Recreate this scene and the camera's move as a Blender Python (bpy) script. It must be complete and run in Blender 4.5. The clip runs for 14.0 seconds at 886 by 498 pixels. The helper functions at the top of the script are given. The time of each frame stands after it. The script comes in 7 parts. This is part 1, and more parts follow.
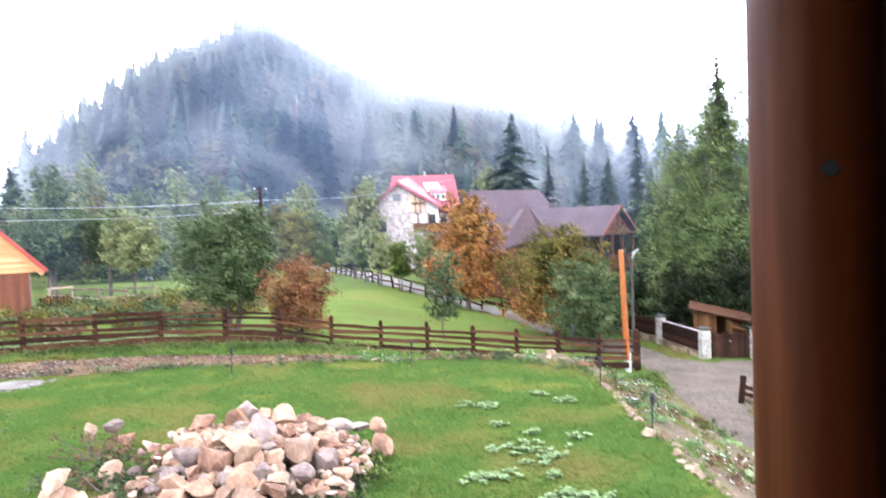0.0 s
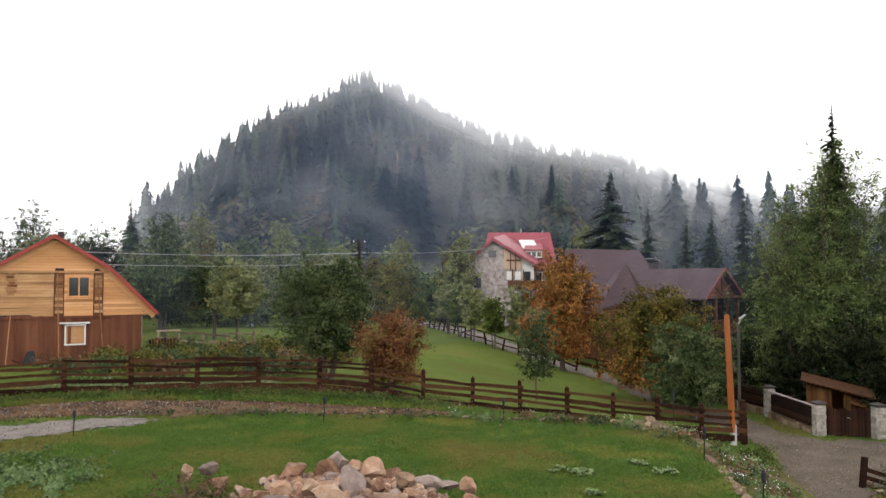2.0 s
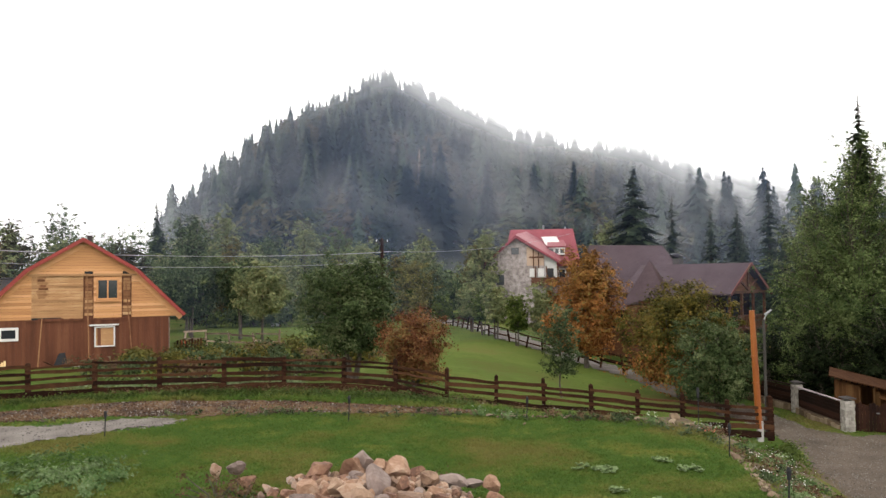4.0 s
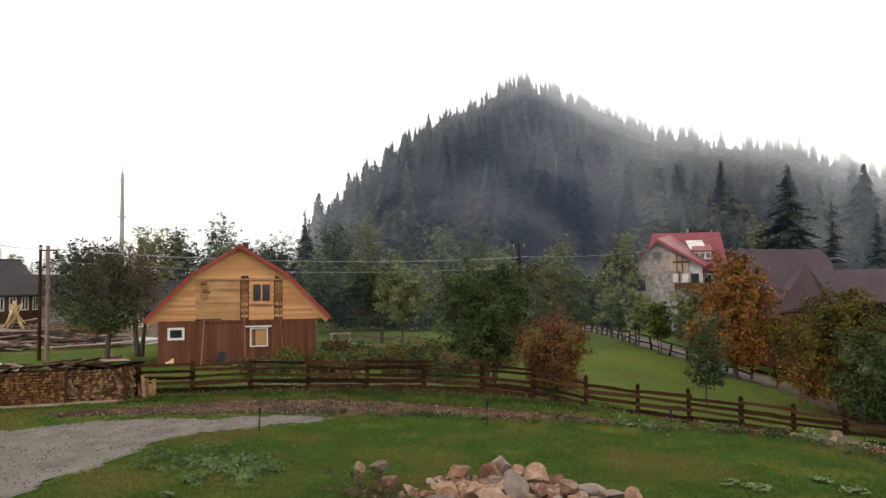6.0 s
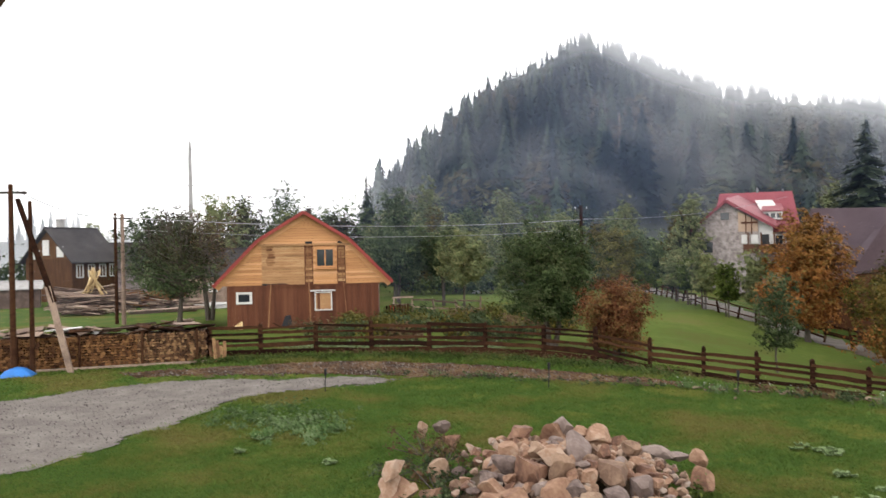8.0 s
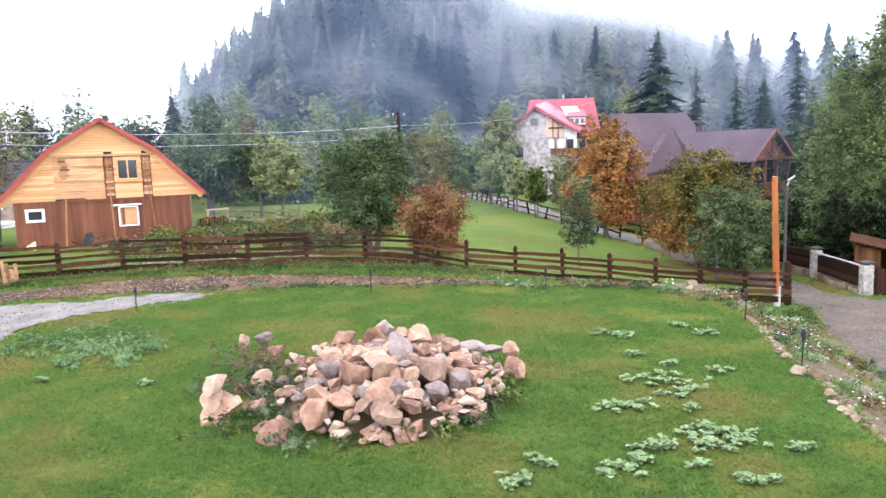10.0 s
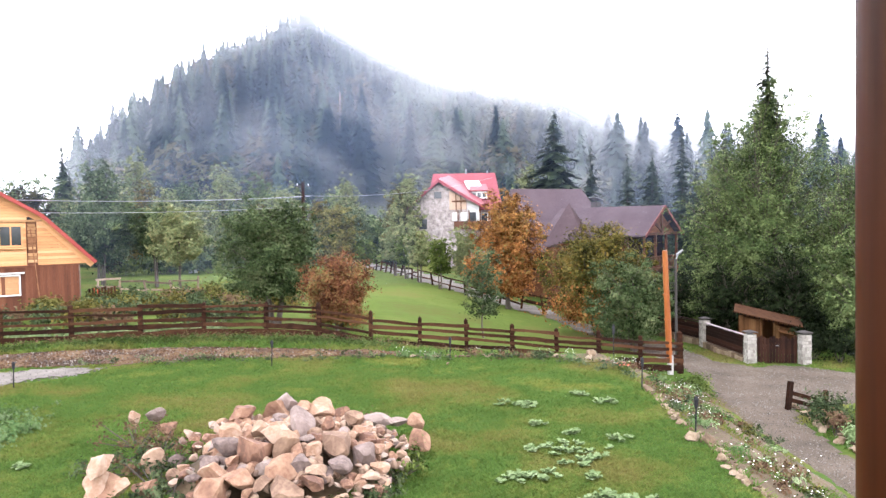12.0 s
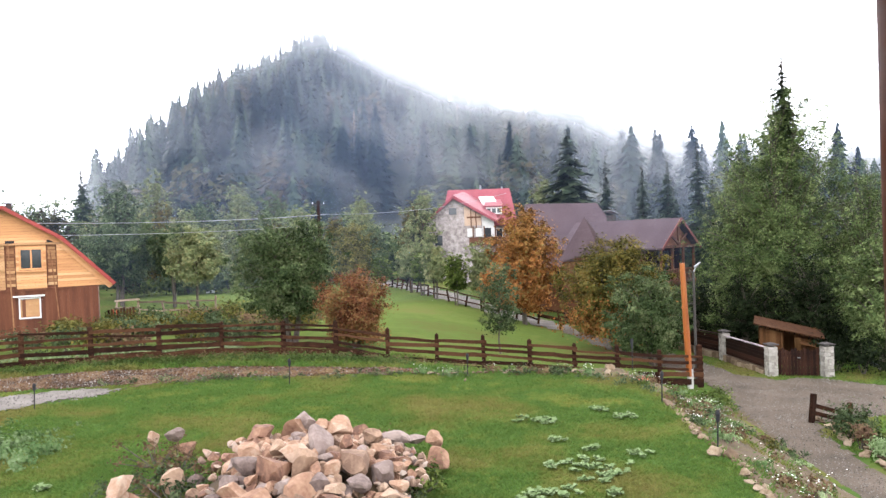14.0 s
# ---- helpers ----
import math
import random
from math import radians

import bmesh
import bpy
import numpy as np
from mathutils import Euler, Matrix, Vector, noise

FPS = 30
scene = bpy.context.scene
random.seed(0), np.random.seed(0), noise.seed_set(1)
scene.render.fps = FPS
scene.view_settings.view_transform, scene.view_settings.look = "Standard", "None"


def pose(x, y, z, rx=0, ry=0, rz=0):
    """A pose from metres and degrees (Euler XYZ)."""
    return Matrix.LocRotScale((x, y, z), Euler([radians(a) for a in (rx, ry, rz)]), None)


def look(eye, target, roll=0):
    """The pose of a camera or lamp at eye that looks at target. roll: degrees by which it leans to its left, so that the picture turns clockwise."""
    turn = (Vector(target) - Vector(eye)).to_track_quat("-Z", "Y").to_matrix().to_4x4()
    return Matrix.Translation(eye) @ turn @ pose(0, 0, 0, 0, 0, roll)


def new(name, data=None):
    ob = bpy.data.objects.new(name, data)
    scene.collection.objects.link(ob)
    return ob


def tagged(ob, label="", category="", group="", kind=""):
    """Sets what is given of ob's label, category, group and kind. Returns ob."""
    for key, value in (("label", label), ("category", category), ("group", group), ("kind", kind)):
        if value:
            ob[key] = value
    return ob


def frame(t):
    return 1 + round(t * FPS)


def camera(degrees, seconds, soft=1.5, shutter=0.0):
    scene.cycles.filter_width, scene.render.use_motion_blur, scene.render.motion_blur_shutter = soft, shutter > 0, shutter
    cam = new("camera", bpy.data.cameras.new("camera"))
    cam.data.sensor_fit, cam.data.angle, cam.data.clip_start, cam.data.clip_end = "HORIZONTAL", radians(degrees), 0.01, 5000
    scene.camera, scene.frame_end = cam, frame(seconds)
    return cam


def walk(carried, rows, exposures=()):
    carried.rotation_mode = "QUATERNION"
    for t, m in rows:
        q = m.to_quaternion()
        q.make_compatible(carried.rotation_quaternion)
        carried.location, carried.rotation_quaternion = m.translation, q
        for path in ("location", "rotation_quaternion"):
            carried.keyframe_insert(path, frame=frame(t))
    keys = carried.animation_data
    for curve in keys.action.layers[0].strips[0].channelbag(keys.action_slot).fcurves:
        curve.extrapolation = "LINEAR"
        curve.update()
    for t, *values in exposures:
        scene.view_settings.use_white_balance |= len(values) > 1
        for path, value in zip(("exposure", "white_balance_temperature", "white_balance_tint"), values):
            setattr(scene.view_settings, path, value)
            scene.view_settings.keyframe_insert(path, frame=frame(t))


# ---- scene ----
# The camera: handheld on an upper balcony, turning slowly.
cam = camera(61.5, 14.0, soft=1.4, shutter=0.4)
PATH = [
    # seconds, x, y, z, yaw, pitch, roll
    (0.0, 0.058, -0.060, 4.303, -2.30, -2.12, 1.94),
    (0.5, 0.047, -0.025, 4.269, 2.12, 2.24, 0.84),
    (1.0, -0.002, 0.142, 4.265, 4.61, 3.35, 0.09),
    (1.5, -0.005, 0.136, 4.263, 4.55, 3.17, -0.16),
    (2.0, -0.003, 0.107, 4.268, 4.93, 2.36, 0.06),
    (2.2, 0.001, 0.072, 4.266, 4.84, 1.64, 0.12),
    (2.9, 0.012, 0.054, 4.279, 4.99, 1.18, 0.33),
    (3.7, 0.035, 0.012, 4.307, 6.13, 1.87, 0.66),
    (4.5, 0.049, -0.011, 4.322, 8.66, 2.57, 0.72),
    (5.0, 0.043, -0.025, 4.331, 12.16, 2.86, 0.52),
    (5.5, 0.043, -0.079, 4.340, 14.69, 3.16, 0.79),
    (6.0, 0.048, -0.041, 4.332, 17.23, 2.68, 0.54),
    (6.5, 0.046, -0.011, 4.323, 17.89, 2.68, 0.47),
    (7.0, 0.040, -0.026, 4.327, 20.39, 2.15, 0.54),
    (7.2, 0.045, -0.017, 4.324, 21.92, 2.03, 0.67),
    (7.7, 0.051, -0.006, 4.307, 22.83, 1.02, 0.90),
    (8.2, 0.066, 0.019, 4.270, 20.70, -0.80, 1.24),
    (8.7, 0.081, 0.045, 4.231, 16.91, -3.03, 1.60),
    (9.3, 0.090, 0.060, 4.208, 12.09, -5.69, 1.93),
    (9.5, 0.039, 0.068, 4.248, 10.67, -6.51, 2.01),
    (10.0, 0.066, 0.087, 4.260, 8.14, -7.44, 1.97),
    (10.5, 0.044, 0.096, 4.239, 5.30, -7.16, 1.19),
    (11.0, 0.036, 0.065, 4.248, 3.04, -4.75, 0.67),
    (11.5, 0.044, 0.056, 4.240, 1.48, -2.17, 0.73),
    (12.0, 0.041, 0.046, 4.247, 0.80, -2.15, 1.15),
    (12.5, 0.045, 0.052, 4.246, 1.26, -1.30, 1.87),
    (13.0, 0.041, 0.052, 4.244, 1.89, -0.77, 1.97),
    (13.5, 0.039, 0.056, 4.242, 1.99, -0.88, 2.06),
    (14.0, 0.037, 0.054, 4.241, 1.97, -0.86, 2.07),
]
EXPOSURES = [(0.0, 0.79, 5800, 15), (0.5, 0.06, 6550, 12), (1.0, -0.6, 6750, 12), (1.5, -0.8, 6850, 12), (2.2, -0.9, 6850, 12), (4.5, -0.81, 7000, 11), (5.0, -0.81, 7050, 11), (5.5, -1.11, 7080, 11), (6.0, -1.36, 7150, 11), (6.5, -1.55, 7100, 11), (7.2, -1.8, 7000, 11), (8.2, -0.54, 6700, 12), (9.3, 0.23, 6230, 15), (10.0, 0.37, 5850, 15), (10.7, 0.33, 5900, 17), (11.5, 0.33, 6120, 17), (12.0, 0.4, 6230, 16), (12.7, 0.23, 6280, 13), (14.0, 0.06, 6330, 13)]
walk(cam, [(t, pose(x, y, z, 90 + p, r, yaw)) for t, x, y, z, yaw, p, r in PATH], EXPOSURES)

# ---- world and light: a bright overcast sky with low cloud ----
world = bpy.data.worlds.new("overcast_sky")
scene.world = world
world.use_nodes = True
wt = world.node_tree
wt.nodes.clear()
w_sky = wt.nodes.new("ShaderNodeTexSky")
w_sky.sky_type, w_sky.sun_disc = "NISHITA", False
w_sky.sun_elevation, w_sky.sun_rotation = radians(38), radians(120)
w_sky.air_density, w_sky.dust_density = 1.0, 4.0
w_scale = wt.nodes.new("ShaderNodeVectorMath")
w_scale.operation = "SCALE"
w_scale.inputs["Scale"].default_value = 0.10
w_coord = wt.nodes.new("ShaderNodeTexCoord")
w_map = wt.nodes.new("ShaderNodeMapping")
w_map.inputs["Scale"].default_value = (1.5, 1.5, 9.0)
w_noise = wt.nodes.new("ShaderNodeTexNoise")
w_noise.inputs["Scale"].default_value, w_noise.inputs["Detail"].default_value = 2.2, 6.0
w_ramp = wt.nodes.new("ShaderNodeValToRGB")
w_ramp.color_ramp.elements[0].position, w_ramp.color_ramp.elements[0].color = 0.25, (2.86, 2.9, 2.97, 1)
w_ramp.color_ramp.elements[1].position, w_ramp.color_ramp.elements[1].color = 0.62, (3.0, 3.03, 3.08, 1)
w_mix = wt.nodes.new("ShaderNodeMix")
w_mix.data_type = "RGBA"
w_mix.inputs["Factor"].default_value = 0.86
w_bg = wt.nodes.new("ShaderNodeBackground")
w_out = wt.nodes.new("ShaderNodeOutputWorld")
wt.links.new(w_sky.outputs["Color"], w_scale.inputs[0])
wt.links.new(w_coord.outputs["Generated"], w_map.inputs["Vector"])
wt.links.new(w_map.outputs["Vector"], w_noise.inputs["Vector"])
w_sep, w_low = wt.nodes.new("ShaderNodeSeparateXYZ"), wt.nodes.new("ShaderNodeMapRange")
w_low.interpolation_type = "SMOOTHSTEP"
for w_key, w_val in (("From Min", 0.48), ("From Max", 0.9), ("To Min", 1.72), ("To Max", 0.95)):
    w_low.inputs[w_key].default_value = w_val
wt.links.new(w_coord.outputs["Generated"], w_sep.inputs[0])
wt.links.new(w_sep.outputs["Z"], w_low.inputs["Value"])
wt.links.new(w_low.outputs["Result"], w_bg.inputs["Strength"])
wt.links.new(w_noise.outputs["Fac"], w_ramp.inputs["Fac"])
wt.links.new(w_scale.outputs["Vector"], w_mix.inputs["A"])
wt.links.new(w_ramp.outputs["Color"], w_mix.inputs["B"])
wt.links.new(w_mix.outputs["Result"], w_bg.inputs["Color"])
wt.links.new(w_bg.outputs["Background"], w_out.inputs["Surface"])

sun = new("sun", bpy.data.lights.new("sun", "SUN"))
sun.data.energy, sun.data.angle, sun.data.color = 1.2, radians(25), (1.0, 0.97, 0.92)
sun.matrix_world = look((-20, -25, 40), (0, 12, 0))


# ---- materials ----
def surf(name, cols, scale=3.0, fine=40.0, rough=0.8, bump=0.3, stretch=(1, 1, 1), rand="", spread=0.35, spec=0.3, metal=0.0, translucent=0.0, dist=0.02, amp=0.9, grain=0.5):
    """A material that wanders between the colours at a large and a fine scale. rand: 'object', 'island' or 'tone' (a mesh attribute) varies it piece by piece."""
    m = bpy.data.materials.new(name)
    m.use_nodes = True
    t = m.node_tree
    b = t.nodes["Principled BSDF"]
    co = t.nodes.new("ShaderNodeTexCoord")
    mp = t.nodes.new("ShaderNodeMapping")
    mp.inputs["Scale"].default_value = stretch
    t.links.new(co.outputs["Object"], mp.inputs["Vector"])
    n1, n2 = t.nodes.new("ShaderNodeTexNoise"), t.nodes.new("ShaderNodeTexNoise")
    n1.inputs["Scale"].default_value, n1.inputs["Detail"].default_value = scale, 4
    n2.inputs["Scale"].default_value, n2.inputs["Detail"].default_value = fine, 3
    for n in (n1, n2):
        t.links.new(mp.outputs["Vector"], n.inputs["Vector"])
    a1 = t.nodes.new("ShaderNodeMath")
    a1.operation = "MULTIPLY_ADD"
    t.links.new(n2.outputs["Fac"], a1.inputs[0])
    a1.inputs[1].default_value = grain
    a2 = t.nodes.new("ShaderNodeMath")
    a2.operation = "MULTIPLY_ADD"
    t.links.new(n1.outputs["Fac"], a2.inputs[0])
    a2.inputs[1].default_value, a2.inputs[2].default_value = amp, 0.5 - grain / 2 - amp / 2
    t.links.new(a2.outputs[0], a1.inputs[2])
    fac = a1.outputs[0]
    if rand:
        if rand == "object":
            r = t.nodes.new("ShaderNodeObjectInfo").outputs["Random"]
        elif rand == "tone":
            at = t.nodes.new("ShaderNodeAttribute")
            at.attribute_name = "tone"
            r = at.outputs["Fac"]
        else:
            r = t.nodes.new("ShaderNodeNewGeometry").outputs["Random Per Island"]
        a3 = t.nodes.new("ShaderNodeMath")
        a3.operation = "MULTIPLY_ADD"
        t.links.new(r, a3.inputs[0])
        a3.inputs[1].default_value = 2 * spread
        a4 = t.nodes.new("ShaderNodeMath")
        a4.operation = "SUBTRACT"
        t.links.new(fac, a4.inputs[0])
        a4.inputs[1].default_value = spread
        t.links.new(a4.outputs[0], a3.inputs[2])
        fac = a3.outputs[0]
    ramp = t.nodes.new("ShaderNodeValToRGB")
    els = ramp.color_ramp.elements
    while len(els) < len(cols):
        els.new(0.5)
    for i, c in enumerate(cols):
        els[i].position = 0.2 + 0.6 * i / max(1, len(cols) - 1)
        els[i].color = (*c, 1)
    t.links.new(fac, ramp.inputs["Fac"])
    t.links.new(ramp.outputs["Color"], b.inputs["Base Color"])
    b.inputs["Roughness"].default_value, b.inputs["Metallic"].default_value = rough, metal
    b.inputs["Specular IOR Level"].default_value = spec
    if bump:
        bp = t.nodes.new("ShaderNodeBump")
        bp.inputs["Strength"].default_value, bp.inputs["Distance"].default_value = bump, dist
        t.links.new(a1.outputs[0], bp.inputs["Height"])
        t.links.new(bp.outputs["Normal"], b.inputs["Normal"])
    if translucent:
        tr = t.nodes.new("ShaderNodeBsdfTranslucent")
        t.links.new(ramp.outputs["Color"], tr.inputs["Color"])
        mx = t.nodes.new("ShaderNodeMixShader")
        mx.inputs["Fac"].default_value = translucent
        t.links.new(b.outputs["BSDF"], mx.inputs[1])
        t.links.new(tr.outputs["BSDF"], mx.inputs[2])
        t.links.new(mx.outputs["Shader"], t.nodes["Material Output"].inputs["Surface"])
    return m


def leaf_mat(name, cols, spread=0.22, scale=0.9, amp=1.3, thin=0.2, rand="island"):
    return surf(name, cols, scale, 4.0, 0.7, 0, rand=rand, spread=spread, translucent=thin, spec=0.05, amp=amp, grain=0.3)


LAWN = [(0.122, 0.112, 0.036), (0.120, 0.120, 0.036), (0.096, 0.120, 0.029), (0.070, 0.112, 0.0245), (0.055, 0.104, 0.0235), (0.088, 0.125, 0.028), (0.132, 0.142, 0.036)]
M_GRASS = surf("meadow_grass", [(r * 0.78, g * 0.78, b * 0.72) for r, g, b in LAWN], 0.30, 5.0, 0.95, 0.4, spec=0.03, dist=0.04, amp=1.7, grain=0.34)
M_BLADE = surf("grass_blade", [(r * 1.3, g * 1.3, b * 1.25) for r, g, b in LAWN], 0.30, 5.0, 0.7, 0, rand="island", spread=0.06, translucent=0.45, spec=0.05, amp=1.7, grain=0.34)
M_MEADOW = leaf_mat("meadow_blade", [(0.08331, 0.09396, 0.02479), (0.08898, 0.1032, 0.02582), (0.09947, 0.1032, 0.03098)], 0.1, 0.12, 1.0, 0.5)
M_MEADOWSOD = surf("mown_meadow_sod", [(0.06866, 0.07959, 0.01952), (0.06494, 0.0955, 0.01952), (0.07978, 0.1074, 0.02277), (0.09647, 0.1015, 0.02927)], 0.14, 2.2, 0.95, 0.5, spec=0.03, dist=0.03, amp=1.5, grain=0.6)
M_GRAVEL = surf("grey_gravel", [(0.0759, 0.0658, 0.0582), (0.1328, 0.1164, 0.1037), (0.196, 0.1771, 0.1619)], 1.2, 22.0, 0.9, 0.8, spec=0.2, dist=0.03)
M_PEBBLE = surf("pebbles", [(0.05, 0.043, 0.038), (0.115, 0.1, 0.09), (0.2, 0.185, 0.17)], 1.0, 30.0, 0.85, 0.3, rand="island")
M_RUBBLE = surf("rubble_and_leaves", [(0.0172, 0.008407, 0.004112), (0.04301, 0.02106, 0.008298), (0.07316, 0.03609, 0.01422), (0.1204, 0.07734, 0.03673)], 0.8, 9.0, 0.9, 0.6, rand="island", spread=0.22, amp=1.6)
M_SOIL = surf("brown_soil", [(0.0372, 0.0248, 0.01333), (0.0744, 0.0496, 0.02666), (0.1054, 0.0744, 0.04266)], 1.5, 20.0, 0.95, 0.7)
M_SAND = surf("sandy_bank_soil", [(0.0429, 0.02873, 0.01604), (0.0858, 0.05985, 0.03341), (0.1373, 0.09979, 0.06014)], 1.2, 22.0, 0.95, 0.8, dist=0.04)
# shade under the tree crowns, put into a near-black leaf colour
M_LSHADE = leaf_mat("shaded_understory_leaves", [(0.004, 0.007, 0.003), (0.010, 0.016, 0.006), (0.020, 0.029, 0.011)], thin=0.1)
# darker red for the turret's right slope, its shade included in the colour
M_TURRETSHADE = surf("shaded_turret_shingle", [(0.026, 0.014, 0.015), (0.045, 0.026, 0.028)], 1.0, 12.0, 0.85, 0.3, spec=0.1)
M_ROCK = surf("sandy_rock", [(0.115, 0.060, 0.042), (0.21, 0.115, 0.074), (0.285, 0.175, 0.115), (0.35, 0.25, 0.185)], 1.8, 9.0, 0.85, 0.6, rand="object", spread=0.28, dist=0.04)
M_ROCKB = surf("mauve_grey_rock", [(0.088, 0.062, 0.054), (0.165, 0.122, 0.108), (0.25, 0.195, 0.17)], 2.2, 10.0, 0.85, 0.6, rand="object", spread=0.3, dist=0.04)
M_ROCKC = surf("cream_rock", [(0.14, 0.085, 0.058), (0.26, 0.17, 0.115), (0.37, 0.275, 0.20)], 2.0, 10.0, 0.85, 0.6, rand="object", spread=0.25, dist=0.04)
M_EDGE = surf("edging_stone", [(0.0774, 0.04988, 0.03009), (0.1436, 0.09979, 0.0601), (0.2321, 0.1794, 0.1242)], 3.0, 20.0, 0.85, 0.5, rand="object", spread=0.35)
M_BARK = surf("bark", [(0.035, 0.028, 0.022), (0.075, 0.062, 0.05), (0.12, 0.105, 0.09)], 4.0, 30.0, 0.95, 0.8, (1, 1, 0.2))
M_FENCE = surf("weathered_fence_wood", [(0.01161, 0.004287, 0.002079), (0.02922, 0.0113, 0.005428), (0.06353, 0.02827, 0.01354)], 3.0, 26.0, 0.9, 0.6, (1, 1, 2.5), rand="object", spread=0.3, spec=0.12)
M_BROWNB = surf("brown_board", [(0.07118, 0.02308, 0.01096), (0.1204, 0.03992, 0.01822), (0.158, 0.06026, 0.0291)], 1.2, 20.0, 0.75, 0.4, (3, 3, 0.25), rand="object", spread=0.12)
M_YELLOW = surf("new_pine_board", [(0.4004, 0.187, 0.07576), (0.5337, 0.2664, 0.1111), (0.6186, 0.3403, 0.1704)], 1.5, 25.0, 0.6, 0.3, (0.25, 1, 3), rand="object", spread=0.25)
M_OLDPINE = surf("old_pine_board", [(0.30, 0.16, 0.08), (0.39, 0.215, 0.10), (0.50, 0.315, 0.17)], 1.8, 22.0, 0.8, 0.5, (0.6, 1, 2), rand="object", spread=0.14)
M_PALEPINE = surf("pale_pine", [(0.40, 0.28, 0.20), (0.50, 0.37, 0.28)], 1.8, 22.0, 0.8, 0.3)
M_RED = surf("dark_red_sheet_roof", [(0.16, 0.022, 0.018), (0.24, 0.036, 0.028), (0.30, 0.06, 0.045)], 0.8, 12.0, 0.45, 0.15)
M_PINKROOF = surf("raspberry_red_roof_tiles", [(0.1584, 0.0288, 0.0396), (0.2088, 0.0432, 0.0576), (0.2448, 0.0684, 0.0828)], 0.5, 5.0, 0.5, 0.3)
M_BROWNROOF = surf("brown_shingle_roof", [(0.04576, 0.03182, 0.03612), (0.06336, 0.04472, 0.0504), (0.08096, 0.0602, 0.0672)], 0.5, 7.0, 0.85, 0.5, spec=0.1)
M_DARKROOF = surf("dark_grey_roof", [(0.02268, 0.01952, 0.01911), (0.03888, 0.03362, 0.03198), (0.05832, 0.05018, 0.04774)], 0.6, 9.0, 0.8, 0.4)
M_WHITE = surf("white_paint", [(0.527, 0.5185, 0.5015), (0.612, 0.6035, 0.5865), (0.68, 0.6715, 0.6545)], 2.0, 25.0, 0.6, 0.15)
M_PLASTER = surf("stone_clad_wall", [(0.1365, 0.1086, 0.118), (0.2835, 0.2357, 0.25), (0.42, 0.3589, 0.37)], 1.2, 2.4, 0.9, 0.5, amp=1.0)
M_STONEWALL = surf("pale_stone_wall", [(0.16, 0.135, 0.13), (0.30, 0.26, 0.25), (0.42, 0.375, 0.36)], 2.6, 6.0, 0.9, 0.6, amp=1.3)
M_DARKBOARD = surf("dark_stained_board", [(0.0085, 0.00375, 0.0026), (0.0187, 0.0075, 0.00455), (0.0323, 0.0135, 0.00845)], 1.5, 20.0, 0.8, 0.35, (0.4, 1, 3), rand="object", spread=0.25, spec=0.1)
M_ORANGE = surf("orange_varnished_pole", [(0.1591, 0.0398, 0.0073), (0.2203, 0.0643, 0.0122), (0.2693, 0.0979, 0.0245)], 1.5, 18.0, 0.45, 0.2, (2, 2, 0.3))
M_DARKWOOD = surf("dark_varnished_wood", [(0.0175, 0.00384, 0.00096), (0.06, 0.01488, 0.00336), (0.1, 0.0288, 0.00672)], 3.0, 40.0, 0.5, 0.15, (1, 1, 0.07), spec=0.09, dist=0.004)
M_TIMBER = surf("red_brown_timber", [(0.05764, 0.01815, 0.006629), (0.09064, 0.03216, 0.01156), (0.1153, 0.04627, 0.01812)], 2.0, 20.0, 0.6, 0.3, (1, 1, 0.3))
M_SHED = surf("shed_boards", [(0.04365, 0.01892, 0.00684), (0.07638, 0.03474, 0.01354), (0.109, 0.05693, 0.02264)], 1.5, 18.0, 0.85, 0.4, (3, 3, 0.3), rand="object", spec=0.1)
M_VERGE = surf("red_brown_verge", [(0.11, 0.028, 0.022), (0.15, 0.04, 0.03)], 1.0, 12.0, 0.6, 0.2)
M_BATTEN = surf("dark_pine_batten", [(0.13, 0.052, 0.022), (0.22, 0.10, 0.045), (0.30, 0.16, 0.075)], 2.0, 20.0, 0.8, 0.5, (0.4, 1, 3), rand="object")
M_DRIVE = surf("wet_brown_gravel", [(0.03683, 0.02618, 0.01839), (0.07365, 0.05486, 0.03958), (0.1151, 0.08848, 0.06628)], 0.7, 24.0, 0.85, 0.9, spec=0.25, dist=0.03)
M_PILLAR = surf("whitewashed_stone", [(0.1866, 0.1707, 0.1488), (0.2695, 0.251, 0.2209), (0.3421, 0.3213, 0.2881)], 3.0, 14.0, 0.9, 0.7, rand="object")
M_METAL = surf("grey_metal", [(0.16, 0.165, 0.17), (0.26, 0.265, 0.27)], 2.0, 20.0, 0.45, 0.1, metal=0.7)
M_BLACK = surf("black_plastic", [(0.012, 0.012, 0.014), (0.03, 0.03, 0.033)], 4.0, 40.0, 0.65, 0.1, spec=0.12)
M_POLE = surf("grey_pole_wood", [(0.024, 0.0208, 0.018), (0.044, 0.04, 0.036), (0.064, 0.06, 0.054)], 2.0, 25.0, 0.85, 0.4, (2, 2, 0.2))
M_CONCRETE = surf("concrete", [(0.24, 0.235, 0.225), (0.33, 0.32, 0.31), (0.40, 0.39, 0.38)], 2.0, 20.0, 0.9, 0.4)
M_LOG = surf("cut_log_ends", [(0.05376, 0.0199, 0.006576), (0.1249, 0.05387, 0.01842), (0.2123, 0.1066, 0.04108)], 3.0, 30.0, 0.85, 0.4, rand="island")
M_PLANK = surf("weathered_planks", [(0.08384, 0.05664, 0.04367), (0.1917, 0.1337, 0.1045), (0.3355, 0.2468, 0.1908)], 1.5, 18.0, 0.85, 0.4, rand="object", spread=0.4)
